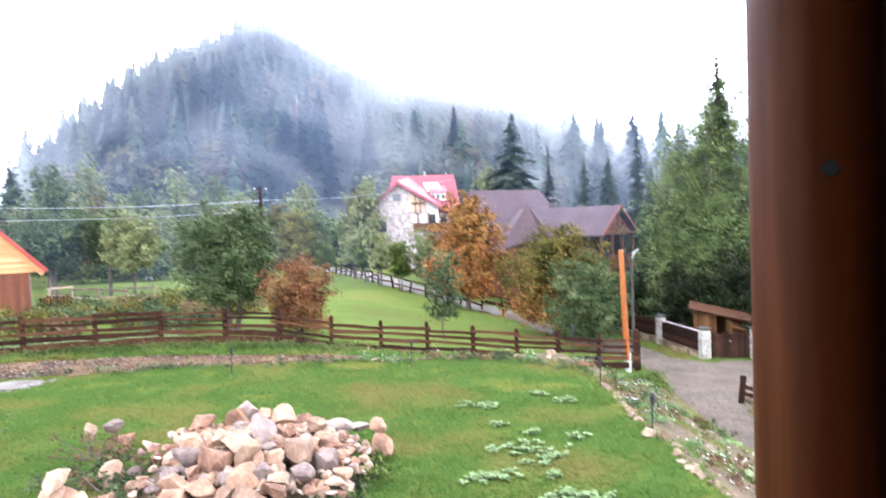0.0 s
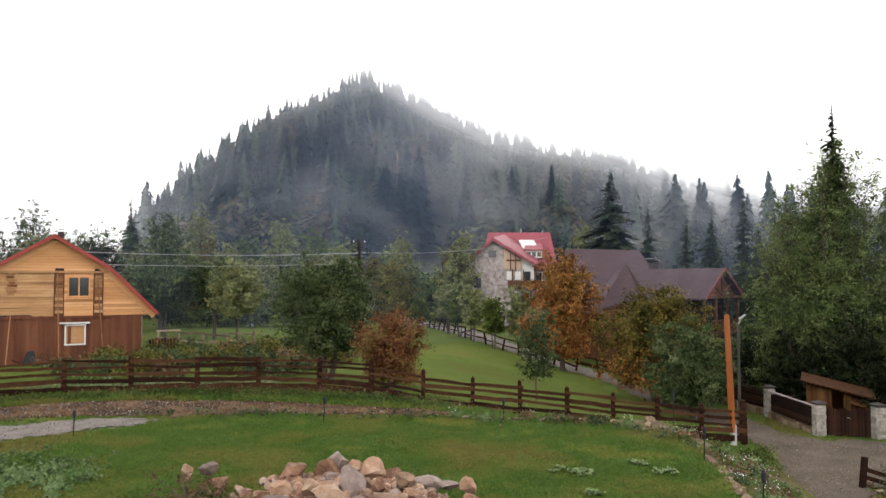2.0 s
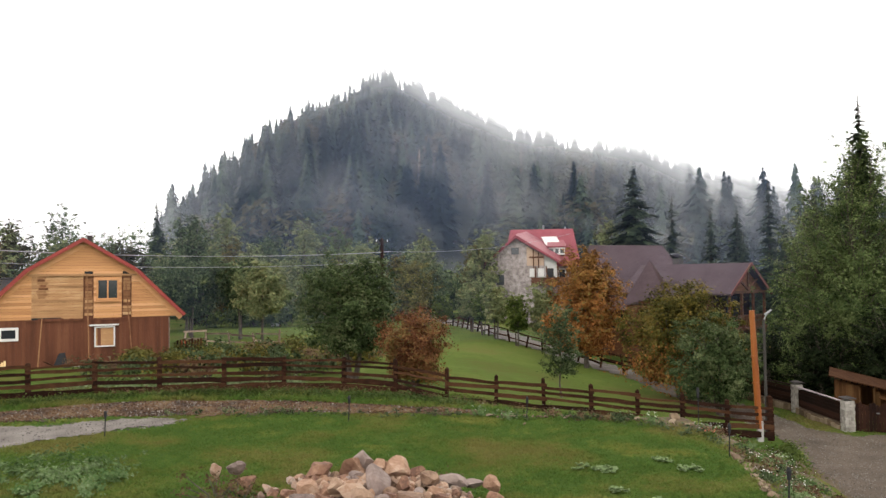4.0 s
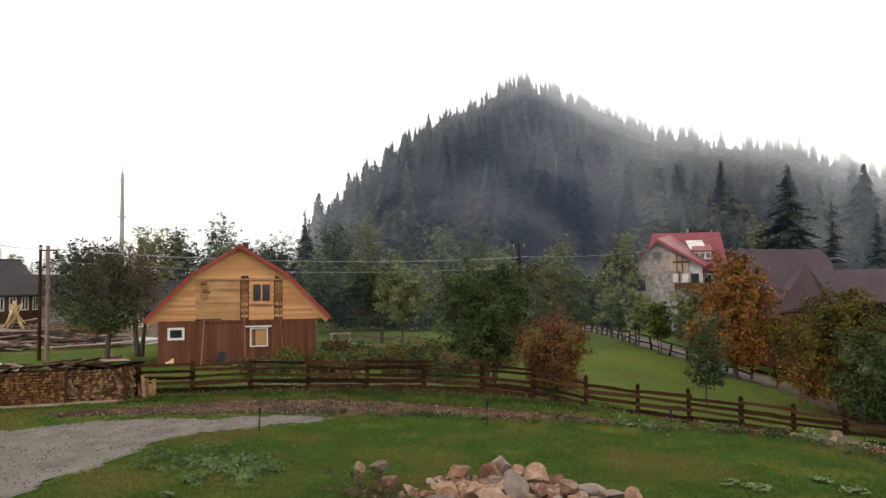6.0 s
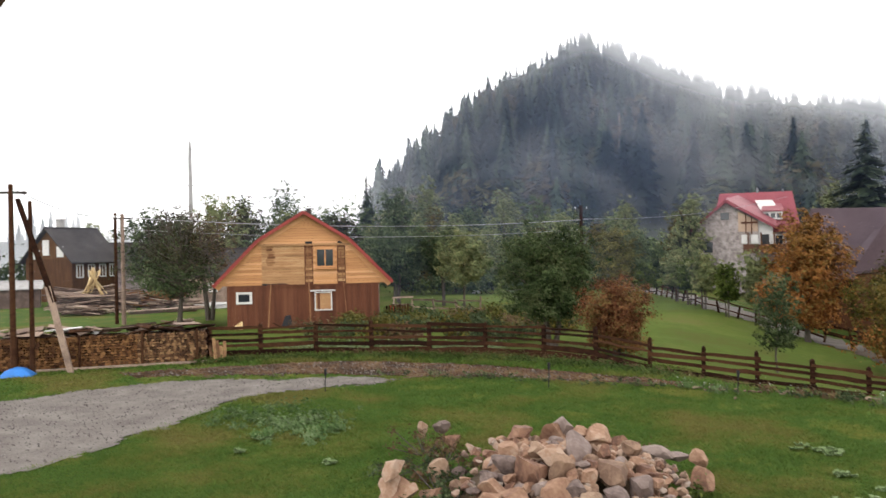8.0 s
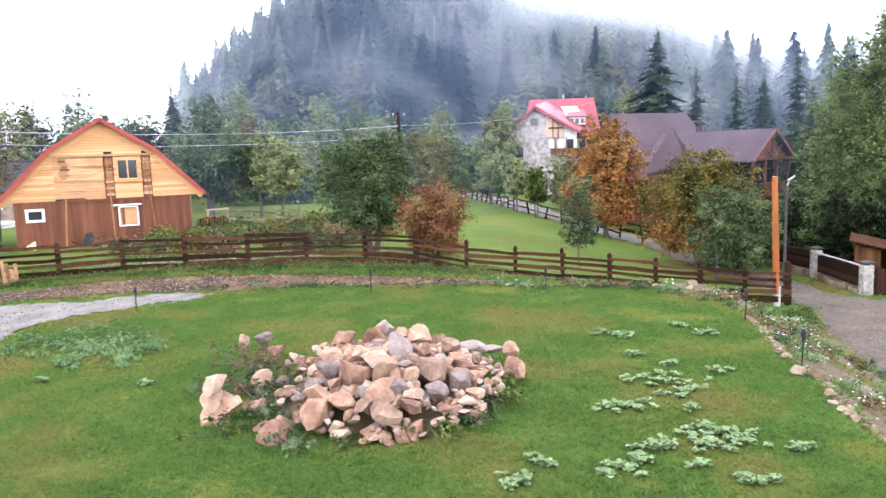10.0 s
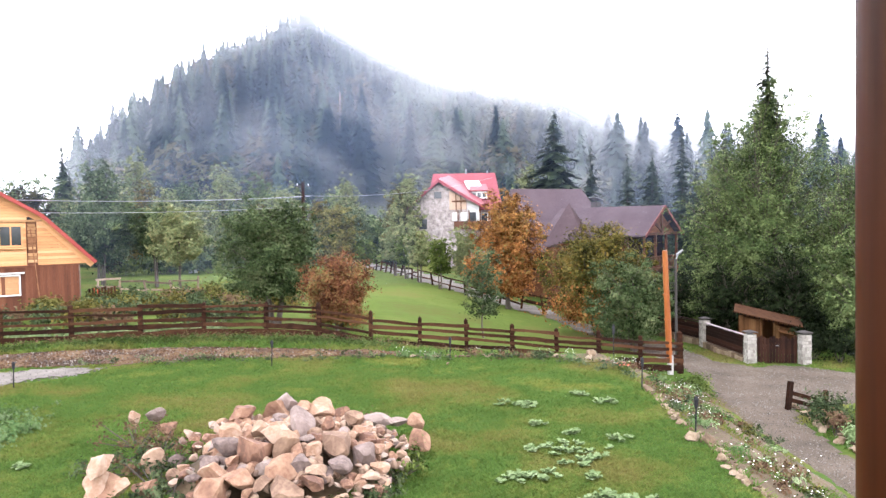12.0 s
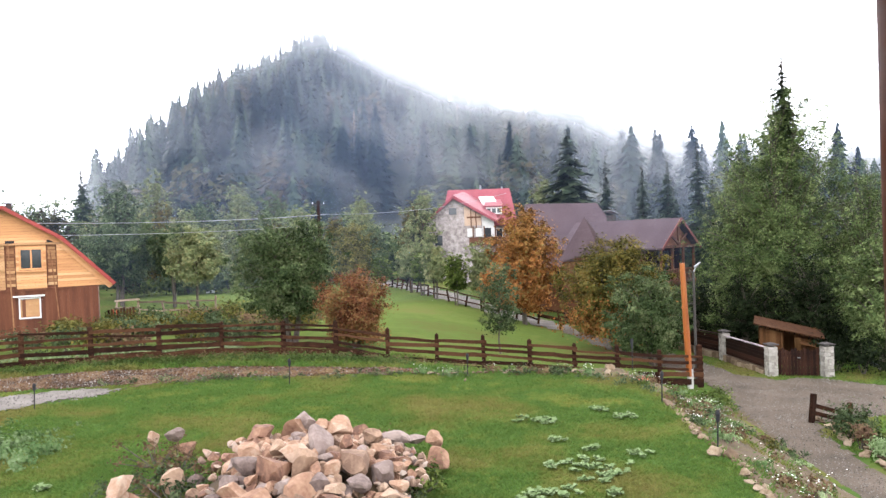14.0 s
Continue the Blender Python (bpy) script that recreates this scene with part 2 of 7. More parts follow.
M_NEWPLANK = surf("fresh_sawn_planks", [(0.45, 0.30, 0.13), (0.58, 0.42, 0.20), (0.68, 0.54, 0.30)], 1.5, 18.0, 0.7, 0.3, rand="object")
M_TARP = surf("blue_tarpaulin", [(0.02, 0.13, 0.42), (0.03, 0.20, 0.58)], 2.0, 12.0, 0.4, 0.6)
M_GLASS = surf("dark_window_glass", [(0.015, 0.018, 0.022), (0.03, 0.035, 0.04)], 1.0, 8.0, 0.08, 0.0, spec=0.6)
M_WATER = surf("creek_water", [(0.05, 0.06, 0.06), (0.09, 0.10, 0.10)], 1.5, 9.0, 0.12, 0.6, spec=0.6)
M_FOREST = surf("forest_floor", [(0.012, 0.018, 0.012), (0.024, 0.030, 0.020), (0.045, 0.040, 0.026)], 0.02, 0.2, 0.95, 0.0)
M_HILLTREE = leaf_mat("hill_conifer", [(0.005, 0.010, 0.009), (0.010, 0.020, 0.016), (0.028, 0.043, 0.028), (0.050, 0.068, 0.042)], 0.5, 0.05, 0.5, rand="tone")
M_HILLBROAD = leaf_mat("hill_broadleaf", [(0.018, 0.028, 0.015), (0.036, 0.046, 0.022), (0.056, 0.058, 0.028), (0.060, 0.046, 0.027)], 0.5, 0.05, 0.5, rand="tone")
M_SPRUCE = leaf_mat("spruce_needles", [(0.0144, 0.02278, 0.01511), (0.03472, 0.05303, 0.0313), (0.07366, 0.09181, 0.05216)])
M_LDARK = leaf_mat("dark_green_leaves", [(0.01602, 0.02548, 0.01112), (0.04222, 0.06248, 0.02561), (0.09671, 0.1154, 0.05147)])
M_LGREEN = leaf_mat("fresh_green_leaves", [(0.02332, 0.03629, 0.008475), (0.06357, 0.09215, 0.0198), (0.139, 0.1666, 0.04211)])
M_LOLIVE = leaf_mat("olive_leaves", [(0.02113, 0.03438, 0.01597), (0.05774, 0.0833, 0.03737), (0.1278, 0.1568, 0.0755)])
M_LYELLOW = leaf_mat("yellowing_leaves", [(0.03329, 0.03544, 0.01128), (0.1006, 0.09744, 0.02618), (0.2005, 0.1741, 0.04865)])
M_LORANGE = leaf_mat("rust_orange_leaves", [(0.1024, 0.04087, 0.01447), (0.2261, 0.08873, 0.0262), (0.3401, 0.1513, 0.04568), (0.2064, 0.1582, 0.05176)])
M_LRED = leaf_mat("dull_red_leaves", [(0.04888, 0.0192, 0.01), (0.1234, 0.0468, 0.0221), (0.2024, 0.09408, 0.04), (0.1475, 0.1197, 0.0399)])
M_LBIRCH = leaf_mat("pale_birch_leaves", [(0.09504, 0.1165, 0.05573), (0.162, 0.1903, 0.08332), (0.2477, 0.2428, 0.1115)])
M_LALDER = leaf_mat("grey_green_alder_leaves", [(0.02502, 0.04318, 0.01525), (0.0809, 0.1154, 0.03932), (0.1828, 0.2218, 0.08869)])
M_LPALE = leaf_mat("pale_green_leaves", [(0.1163, 0.1739, 0.06942), (0.194, 0.2648, 0.123), (0.3106, 0.3782, 0.2167)])
M_LWEED = leaf_mat("small_weed_leaves", [(0.06, 0.115, 0.035), (0.10, 0.155, 0.06), (0.15, 0.20, 0.10)])
M_LVERGE = leaf_mat("lush_verge_leaves", [(0.030, 0.050, 0.014), (0.060, 0.090, 0.024), (0.100, 0.130, 0.040)])
M_PETAL = surf("white_petals", [(0.62, 0.62, 0.58), (0.76, 0.76, 0.73)], 2.0, 20.0, 0.6, 0, rand="island", translucent=0.25)
M_REDFLOWER = surf("red_petals", [(0.45, 0.05, 0.02), (0.60, 0.10, 0.04)], 2.0, 20.0, 0.6, 0, rand="island")
M_HERB = leaf_mat("dry_herbs", [(0.0734, 0.0439, 0.0274), (0.1368, 0.0831, 0.0508), (0.1173, 0.1075, 0.0439)])


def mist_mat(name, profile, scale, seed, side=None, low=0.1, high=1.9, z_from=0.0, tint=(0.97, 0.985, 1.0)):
    """A sheet standing for mist and haze: tinted, mostly see-through, its density given over height, torn into wisps.
    side: x/y from where it fades to none.
    """
    m = bpy.data.materials.new(name)
    m.use_nodes = True
    t = m.node_tree
    t.nodes.clear()
    geo = t.nodes.new("ShaderNodeTexCoord")
    sep = t.nodes.new("ShaderNodeSeparateXYZ")
    t.links.new(geo.outputs["Object"], sep.inputs[0])
    ran = t.nodes.new("ShaderNodeMapRange")
    ran.inputs["From Min"].default_value, ran.inputs["From Max"].default_value = z_from, z_from + 200.0
    at = t.nodes.new("ShaderNodeAttribute")
    at.attribute_name = "level"
    t.links.new(at.outputs["Fac"], ran.inputs["Value"])
    ramp = t.nodes.new("ShaderNodeValToRGB")
    ramp.color_ramp.interpolation = "EASE"
    els = ramp.color_ramp.elements
    while len(els) < len(profile):
        els.new(0.5)
    for e, (z, d) in zip(els, profile):
        e.position, e.color = (z - z_from) / 200, (d, d, d, 1)
    t.links.new(ran.outputs["Result"], ramp.inputs["Fac"])
    mp = t.nodes.new("ShaderNodeMapping")
    mp.inputs["Location"].default_value, mp.inputs["Scale"].default_value = (seed, seed, 0), (1, 1, 1.3)
    n = t.nodes.new("ShaderNodeTexNoise")
    n.inputs["Scale"].default_value, n.inputs["Detail"].default_value, n.inputs["Distortion"].default_value = scale, 5, 0.6
    t.links.new(geo.outputs["Object"], mp.inputs["Vector"])
    t.links.new(mp.outputs["Vector"], n.inputs["Vector"])
    con = t.nodes.new("ShaderNodeMapRange")
    con.inputs["From Min"].default_value, con.inputs["From Max"].default_value = 0.34, 0.66
    con.inputs["To Min"].default_value, con.inputs["To Max"].default_value = low, high
    t.links.new(n.outputs["Fac"], con.inputs["Value"])
    mul = t.nodes.new("ShaderNodeMath")
    mul.operation, mul.use_clamp = "MULTIPLY", True
    t.links.new(ramp.outputs["Color"], mul.inputs[0])
    t.links.new(con.outputs["Result"], mul.inputs[1])
    dens = mul.outputs[0]
    if side:
        div = t.nodes.new("ShaderNodeMath")
        div.operation = "DIVIDE"
        t.links.new(sep.outputs["X"], div.inputs[0])
        t.links.new(sep.outputs["Y"], div.inputs[1])
        fade = t.nodes.new("ShaderNodeMapRange")
        fade.interpolation_type = "SMOOTHSTEP"
        for k, v in (("From Min", side[0]), ("From Max", side[1]), ("To Min", 1.0), ("To Max", 0.0)):
            fade.inputs[k].default_value = v
        t.links.new(div.outputs[0], fade.inputs["Value"])
        m2 = t.nodes.new("ShaderNodeMath")
        m2.operation = "MULTIPLY"
        t.links.new(dens, m2.inputs[0])
        t.links.new(fade.outputs["Result"], m2.inputs[1])
        dens = m2.outputs[0]
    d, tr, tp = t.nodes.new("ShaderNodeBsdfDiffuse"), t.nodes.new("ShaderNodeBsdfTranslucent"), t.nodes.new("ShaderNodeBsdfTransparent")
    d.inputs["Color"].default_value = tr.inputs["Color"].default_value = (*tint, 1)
    # normals forced up and down, so upright sheets catch the whole sky and look bright
    up, down = t.nodes.new("ShaderNodeCombineXYZ"), t.nodes.new("ShaderNodeCombineXYZ")
    up.inputs["Z"].default_value, down.inputs["Z"].default_value = 1.0, -1.0
    t.links.new(up.outputs[0], d.inputs["Normal"])
    t.links.new(down.outputs[0], tr.inputs["Normal"])
    mx, my, out = t.nodes.new("ShaderNodeAddShader"), t.nodes.new("ShaderNodeMixShader"), t.nodes.new("ShaderNodeOutputMaterial")
    t.links.new(d.outputs[0], mx.inputs[0])
    t.links.new(tr.outputs[0], mx.inputs[1])
    t.links.new(dens, my.inputs["Fac"])
    t.links.new(tp.outputs[0], my.inputs[1])
    t.links.new(mx.outputs[0], my.inputs[2])
    t.links.new(my.outputs[0], out.inputs["Surface"])
    return m


M_WIRE = surf("dark_wire", [(0.2, 0.2, 0.21), (0.3, 0.3, 0.31)], 2.0, 20.0, 0.6, 0.0)


# ---- mesh tools ----
class Geo:
    """Collects verts and faces of one mesh."""

    def __init__(self):
        self.v, self.f = [], []

    def box(self, c, size, rz=0.0, m=None):
        sx, sy, sz = (s / 2 for s in size)
        r = m if m else Matrix.Translation(c) @ Matrix.Rotation(rz, 4, "Z")
        b = len(self.v)
        for dz in (-sz, sz):
            for dx, dy in ((-sx, -sy), (sx, -sy), (sx, sy), (-sx, sy)):
                self.v.append(tuple(r @ Vector((dx, dy, dz))))
        self.f += [(b, b + 3, b + 2, b + 1), (b + 4, b + 5, b + 6, b + 7)]
        self.f += [(b + i, b + (i + 1) % 4, b + 4 + (i + 1) % 4, b + 4 + i) for i in range(4)]
        return self

    def beam(self, p, q, w, h):
        """A board from p to q, w wide sideways and h upright."""
        p, q = Vector(p), Vector(q)
        d = q - p
        x = d.normalized()
        y = Vector((0, 0, 1)).cross(x)
        y = y.normalized() if y.length > 1e-4 else Vector((1, 0, 0))
        z = x.cross(y)
        m = Matrix((x, y, z)).transposed().to_4x4()
        m.translation = (p + q) / 2
        return self.box(None, (d.length, w, h), m=m)

    def tube(self, p, q, r0, r1, n=8, cap=True):
        p, q = Vector(p), Vector(q)
        d = (q - p).normalized()
        u = d.orthogonal().normalized()
        w = d.cross(u)
        b = len(self.v)
        for c, r in ((p, r0), (q, r1)):
            for i in range(n):
                a = 2 * math.pi * i / n
                self.v.append(tuple(c + r * (math.cos(a) * u + math.sin(a) * w)))
        self.f += [(b + i, b + (i + 1) % n, b + n + (i + 1) % n, b + n + i) for i in range(n)]
        if cap:
            self.f += [tuple(b + n - 1 - i for i in range(n)), tuple(b + n + i for i in range(n))]
        return self

    def poly(self, pts):
        b = len(self.v)
        self.v += [tuple(p) for p in pts]
        self.f.append(tuple(range(b, b + len(pts))))
        return self

    def slab(self, pts, off):
        """A flat plate with the outline pts, thickened by the vector off."""
        b, n, off = len(self.v), len(pts), Vector(off)
        self.v += [tuple(p) for p in pts] + [tuple(Vector(p) + off) for p in pts]
        self.f += [tuple(range(b, b + n)), tuple(b + 2 * n - 1 - i for i in range(n))]
        self.f += [(b + i, b + n + i, b + n + (i + 1) % n, b + (i + 1) % n) for i in range(n)]
        return self

    def mesh(self, name, mat, smooth=False):
        me = bpy.data.meshes.new(name)
        me.from_pydata(self.v, [], self.f)
        me.materials.append(mat)
        if smooth:
            me.polygons.foreach_set("use_smooth", [True] * len(me.polygons))
        me.update()
        return me


def quads(name, v, mat, n=4):
    """A mesh of loose n-cornered faces from an array (count, n, 3)."""
    v = np.asarray(v, np.float32)
    k = len(v)
    me = bpy.data.meshes.new(name)
    me.vertices.add(k * n)
    me.vertices.foreach_set("co", v.reshape(-1))
    me.loops.add(k * n)
    me.loops.foreach_set("vertex_index", np.arange(k * n, dtype=np.int32))
    me.polygons.add(k)
    me.polygons.foreach_set("loop_start", np.arange(0, k * n, n, dtype=np.int32))
    me.polygons.foreach_set("loop_total", np.full(k, n, np.int32))
    me.materials.append(mat)
    me.update(calc_edges=True)
    return me


def part(name, geo, mat, parent, label="", at=None, smooth=False):
    """One mesh object under a thing or a part."""
    me = geo if isinstance(geo, bpy.types.Mesh) else geo.mesh(name, mat, smooth)
    ob = new(name, me)
    ob.parent = parent
    if at is not None:
        ob.location = at
    return tagged(ob, label) if label else ob


def thing(name, label, category, at=(0, 0, 0), rz=0.0, group="", kind="", geo=None, mat=None, smooth=False):
    me = None
    if geo is not None:
        me = geo if isinstance(geo, bpy.types.Mesh) else geo.mesh(name, mat, smooth)
    ob = new(name, me)
    ob.location, ob.rotation_euler = at, (0, 0, rz)
    return tagged(ob, label, category, group, kind)


def step(v, a, b):
    t = min(1.0, max(0.0, (v - a) / (b - a)))
    return t * t * (3 - 2 * t)


def ground_z(x, y):
    """The height of the land: a raised lawn, a bank down to the drive, a meadow that falls away."""
    zl = -0.3 * step(y, 29, 42) - 0.012 * min(max(0, y - 42), 150)
    zr = -2.1 - 0.012 * min(max(0, y - 32), 150)
    base = zl + (zr - zl) * step(x, -5, 8.3)
    bank = min(1.0, max(0.0, (x - 4.6) / 4.1))
    up = (1 - bank) * (1 - step(y, 23.0, 27.5))
    z = base * (1 - up)
    if abs(x) < 60 and abs(y) < 90:
        z += 0.05 * noise.noise((x * 0.35, y * 0.35, 3.1)) + 0.018 * noise.noise((x * 1.3, y * 1.3, 7.7))
    # the creek bed beyond the gate
    z -= 1.1 * step(x, 17.5, 19.5) * (1 - step(x, 24, 28)) * step(y, 12, 22) * (1 - step(y, 60, 80))
    return z


def on_ground(x, y, dz=0.0):
    return (x, y, ground_z(x, y) + dz)


# ---- land ----
def spaced(a, b, d, far):
    s = list(np.arange(a, b + 1e-6, d))
    k = d
    while s[-1] < far:
        k *= 1.35
        s.append(s[-1] + k)
    k = d
    while s[0] > -far:
        k *= 1.35
        s.insert(0, s[0] - k)
    return s


gx, gy = spaced(-42, 26, 0.5, 2400), spaced(4, 62, 0.5, 2400)
land = Geo()
land.v = [(x, y, ground_z(x, y)) for y in gy for x in gx]
nx = len(gx)
land.f = [(j * nx + i, j * nx + i + 1, (j + 1) * nx + i + 1, (j + 1) * nx + i) for j in range(len(gy) - 1) for i in range(nx - 1)]
thing("ground", "damp green grass land with a raised lawn and falling meadow", "ground", kind="structure", geo=land, mat=M_GRASS, smooth=True)


def inside(x, y, poly):
    c = False
    for (x0, y0), (x1, y1) in zip(poly, poly[1:] + poly[:1]):
        if (y0 > y) != (y1 > y) and x < (x1 - x0) * (y - y0) / (y1 - y0) + x0:
            c = not c
    return c


def patch(name, label, category, poly, mat, d=0.3, lift=0.02, ragged=0.35):
    """A ground covering draped on the land, with an uneven edge."""
    xs, ys = [p[0] for p in poly], [p[1] for p in poly]
    g, idx = Geo(), {}

    def vert(i, j):
        if (i, j) not in idx:
            x, y = i * d, j * d
            idx[(i, j)] = len(g.v)
            g.v.append((x, y, ground_z(x, y) + lift + 0.012 * noise.noise((x * 3, y * 3, 1))))
        return idx[(i, j)]

    for i in range(int(min(xs) / d) - 1, int(max(xs) / d) + 2):
        for j in range(int(min(ys) / d) - 1, int(max(ys) / d) + 2):
            x, y = (i + 0.5) * d, (j + 0.5) * d
            w = noise.noise_vector((x * 0.9, y * 0.9, 2.0)) * ragged
            w += noise.noise_vector((x * 4.0, y * 4.0, 5.0)) * ragged * 0.4
            if inside(x + w.x, y + w.y, poly):
                g.f.append((vert(i, j), vert(i + 1, j), vert(i + 1, j + 1), vert(i, j + 1)))
    return thing(name, label, category, kind="structure", geo=g, mat=mat, smooth=True)


DRIVE = [(8.9, 8), (8.6, 14), (8.4, 18), (8.6, 20.5), (8.8, 23.2), (9.3, 27), (9.6, 30.2), (9.2, 33), (7.6, 40), (6.2, 47), (4.2, 56), (5.2, 56.5),
         (7.4, 48), (9.3, 41), (11.0, 36.6), (11.2, 32.4), (12.4, 30.6), (13.4, 31.2), (14.4, 30.8), (15.4, 29.6), (18, 28.0), (19, 25.5), (16, 25), (12.0, 24.6), (10.8, 24.0), (10.3, 21.2),
         (10.0, 18.0), (10.3, 14), (10.8, 8)]
LANE = [(-34, 7), (-30, 9), (-20.5, 15), (-19.5, 17.4), (-18.3, 19.5), (-16, 20.6), (-13, 21.8), (-11.4, 22.3), (-10.4, 22.2), (-11.0, 21.0), (-12.2, 20.0), (-13.7, 18.3),
        (-13.5, 15.2), (-13.1, 12.8), (-13.6, 10), (-16, 6), (-30, 0)]
BAND = [(-21, 20.6), (-18.6, 22.2), (-16.2, 24.3), (-13.4, 25.4), (-10, 25.8), (-6.5, 25.3), (-3.6, 24.7), (-1.5, 24.4), (-1.6, 23.6), (-4, 23.6), (-7, 23.6), (-9.5, 23.1), (-11.5, 22.6),
        (-13.5, 22.6), (-16.5, 21.4), (-19.5, 20.0)]
FARROAD = [(5.5, 49), (2.2, 53.5), (-0.2, 56.6), (-2.6, 60.6), (-5.1, 69.0), (-7.6, 76.5), (-12, 88), (-20, 110), (-26, 130), (-22, 131), (-14, 108), (-9.6, 90), (-6.2, 80.4), (-3.6, 73.9), (-1.2, 68.1), (1.0, 63.6), (4.6, 57.0), (7.5, 51)]
BANKSOIL = [(4.85, 8.5), (4.9, 20.8), (3.4, 22.6), (3.8, 23.9), (6.6, 25.6), (8.0, 28.6), (9.2, 28), (9.0, 24), (8.75, 21), (8.6, 17), (8.9, 8.5)]
patch("driveway", "wet grey gravel drive below the lawn", "driveway", DRIVE, M_DRIVE, 0.16, 0.03)
patch("gravel_lane", "pale grey gravel lane curving past the lawn", "road", LANE, M_GRAVEL, 0.2, 0.03, 0.6)
patch("rubble_strip", "strip of brown rubble and fallen leaves before the fence", "rubble", BAND, M_RUBBLE, 0.14, 0.03, 0.9)
patch("far_road", "grey asphalt road beyond the meadow", "road", FARROAD, M_GRAVEL, 1.0, 0.05, 0.1)
MEADOW = [(-33, 40), (-20, 29.5), (-12, 29), (-7, 29), (-3, 28), (3, 29.2), (8.3, 31), (9.2, 33), (7.2, 40), (5.6, 47), (3.4, 52), (0.2, 56.4), (-3.0, 61), (-6, 71), (-9, 80), (-14, 90), (-40, 92), (-52, 60)]
patch("meadow", "smooth mown green meadow beyond the fence", "meadow", MEADOW, M_MEADOWSOD, 0.7, 0.025, 0.3)
patch("bank_soil", "bare sandy soil on the flower bank", "soil", BANKSOIL, M_SAND, 0.25, 0.03, 0.5)
cw = Geo().poly([(17.6, 14, -2.75), (28, 14, -2.75), (28, 75, -2.75), (17.6, 75, -2.75)])
thing("creek_water", "shallow grey creek water beside the drive", "water", kind="structure", geo=cw, mat=M_WATER)

# ---- the wooded hill and the far ridges ----
CREST = [(-180, 0), (-62, 12), (-50, 14), (-40, 10), (-30, 6), (-28, 10), (-26.6, 22), (-25.8, 33), (-24.1, 51), (-21.7, 68), (-18.1, 91), (-14.4, 102), (-10.8, 114), (-8.3, 107), (-5.1, 93),
         (-0.9, 77), (3.4, 70), (7.6, 63), (11.7, 50), (15.7, 41), (19.5, 31), (26, 24), (34, 22), (50, 20), (180, 0)]
CA, CH = [a for a, _ in CREST], [h for _, h in CREST]


def hill_z(a, r):
    """Height of the hill at azimuth a (degrees, right of ahead) and distance r."""
    top = float(np.interp(a, CA, CH))
    up = step(r, 195, 470) ** 0.9
    bumps = 5 * noise.noise((a * 0.16, r * 0.012, 0.3)) * min(1, top / 40)
    return -4 + (top + 4 + bumps) * up * (1 - 0.6 * step(r, 490, 800))


hg = Geo()
hr = [150, 190, 220, 250, 280, 310, 340, 370, 400, 430, 460, 490, 540, 620, 800]
ha = [-66 + 1.5 * i for i in range(81)]
for a in ha:
    for r in hr:
        hg.v.append((r * math.sin(radians(a)), r * math.cos(radians(a)), hill_z(a, r)))
n = len(hr)
hg.f = [(i * n + j, i * n + j + 1, (i + 1) * n + j + 1, (i + 1) * n + j) for i in range(len(ha) - 1) for j in range(n - 1)]
thing("hill", "steep dark hill under spruce forest", "hill", kind="structure", geo=hg, mat=M_FOREST, smooth=True)


def conifer_shell(rng, levels, spikes):
    """Unit-height conifer of many small drooping sprays round a slim core: an array (count, 3, 3)."""
    out = []
    for k in range(levels):
        for s in range(spikes):
            a = 2 * math.pi * (s + rng.random()) / spikes
            f = (k + rng.random()) / levels
            z, rad = 0.06 + 0.92 * f, 0.18 * (1 - f) ** 0.8 + 0.008
            q = rad * (0.65 + 0.55 * rng.random())
            d = Vector((math.cos(a), math.sin(a), 0))
            t = Vector((-d.y, d.x, 0)) * (q * 0.30 + 0.006)
            root = d * q * rng.uniform(0.1, 0.45) + Vector((0, 0, z + 0.03))
            tip = d * q + Vector((0, 0, z - 0.4 * q))
            out.append([root, tip + t, tip - t] if rng.random() < 0.4 else [root + t, tip, root - t])
    for s in range(5):
        a0, a1 = 2 * math.pi * s / 5, 2 * math.pi * (s + 1) / 5
        p, q = Vector((math.cos(a0), math.sin(a0), 0)) * 0.10, Vector((math.cos(a1), math.sin(a1), 0)) * 0.10
        out.append([p + Vector((0, 0, 0.04)), q + Vector((0, 0, 0.04)), Vector((0, 0, 0.98))])
    return np.array([[list(p) for p in q] for q in out], np.float32)


def crown_shell(rng, count):
    """Unit-height rounded broadleaf crown of small leafy tufts: an array (count, 3, 3)."""
    out = []
    for _ in range(count):
        d = Vector((rng.gauss(0, 1), rng.gauss(0, 1), rng.gauss(0, 1))).normalized()
        d.z = abs(d.z) * 1.2 - 0.3
        c = Vector((d.x * 0.27, d.y * 0.27, 0.54 + d.z * 0.46)) * rng.uniform(0.75, 1.1)
        nrm = (d + Vector((0, 0, 0.5)) + Vector((rng.gauss(0, 1), rng.gauss(0, 1), rng.gauss(0, 1))) * 0.5).normalized()
        u = nrm.orthogonal().normalized() * rng.uniform(0.045, 0.085)
        w = nrm.cross(u)
        out.append([c - u, c + w, c + u])
    return np.array([[list(p) for p in q] for q in out], np.float32)


def forest(name, label, trees, mat):
    """Many small trees in one mesh, each with a tone of its own."""
    me = quads(name, np.concatenate([v for v, _ in trees]), mat, 3)
    tone = np.concatenate([np.full(len(v) * 3, k, np.float32) for v, k in trees])
    me.attributes.new("tone", "FLOAT", "POINT").data.foreach_set("value", tone)
    return thing(name, label, "forest", kind="stuff", geo=me)


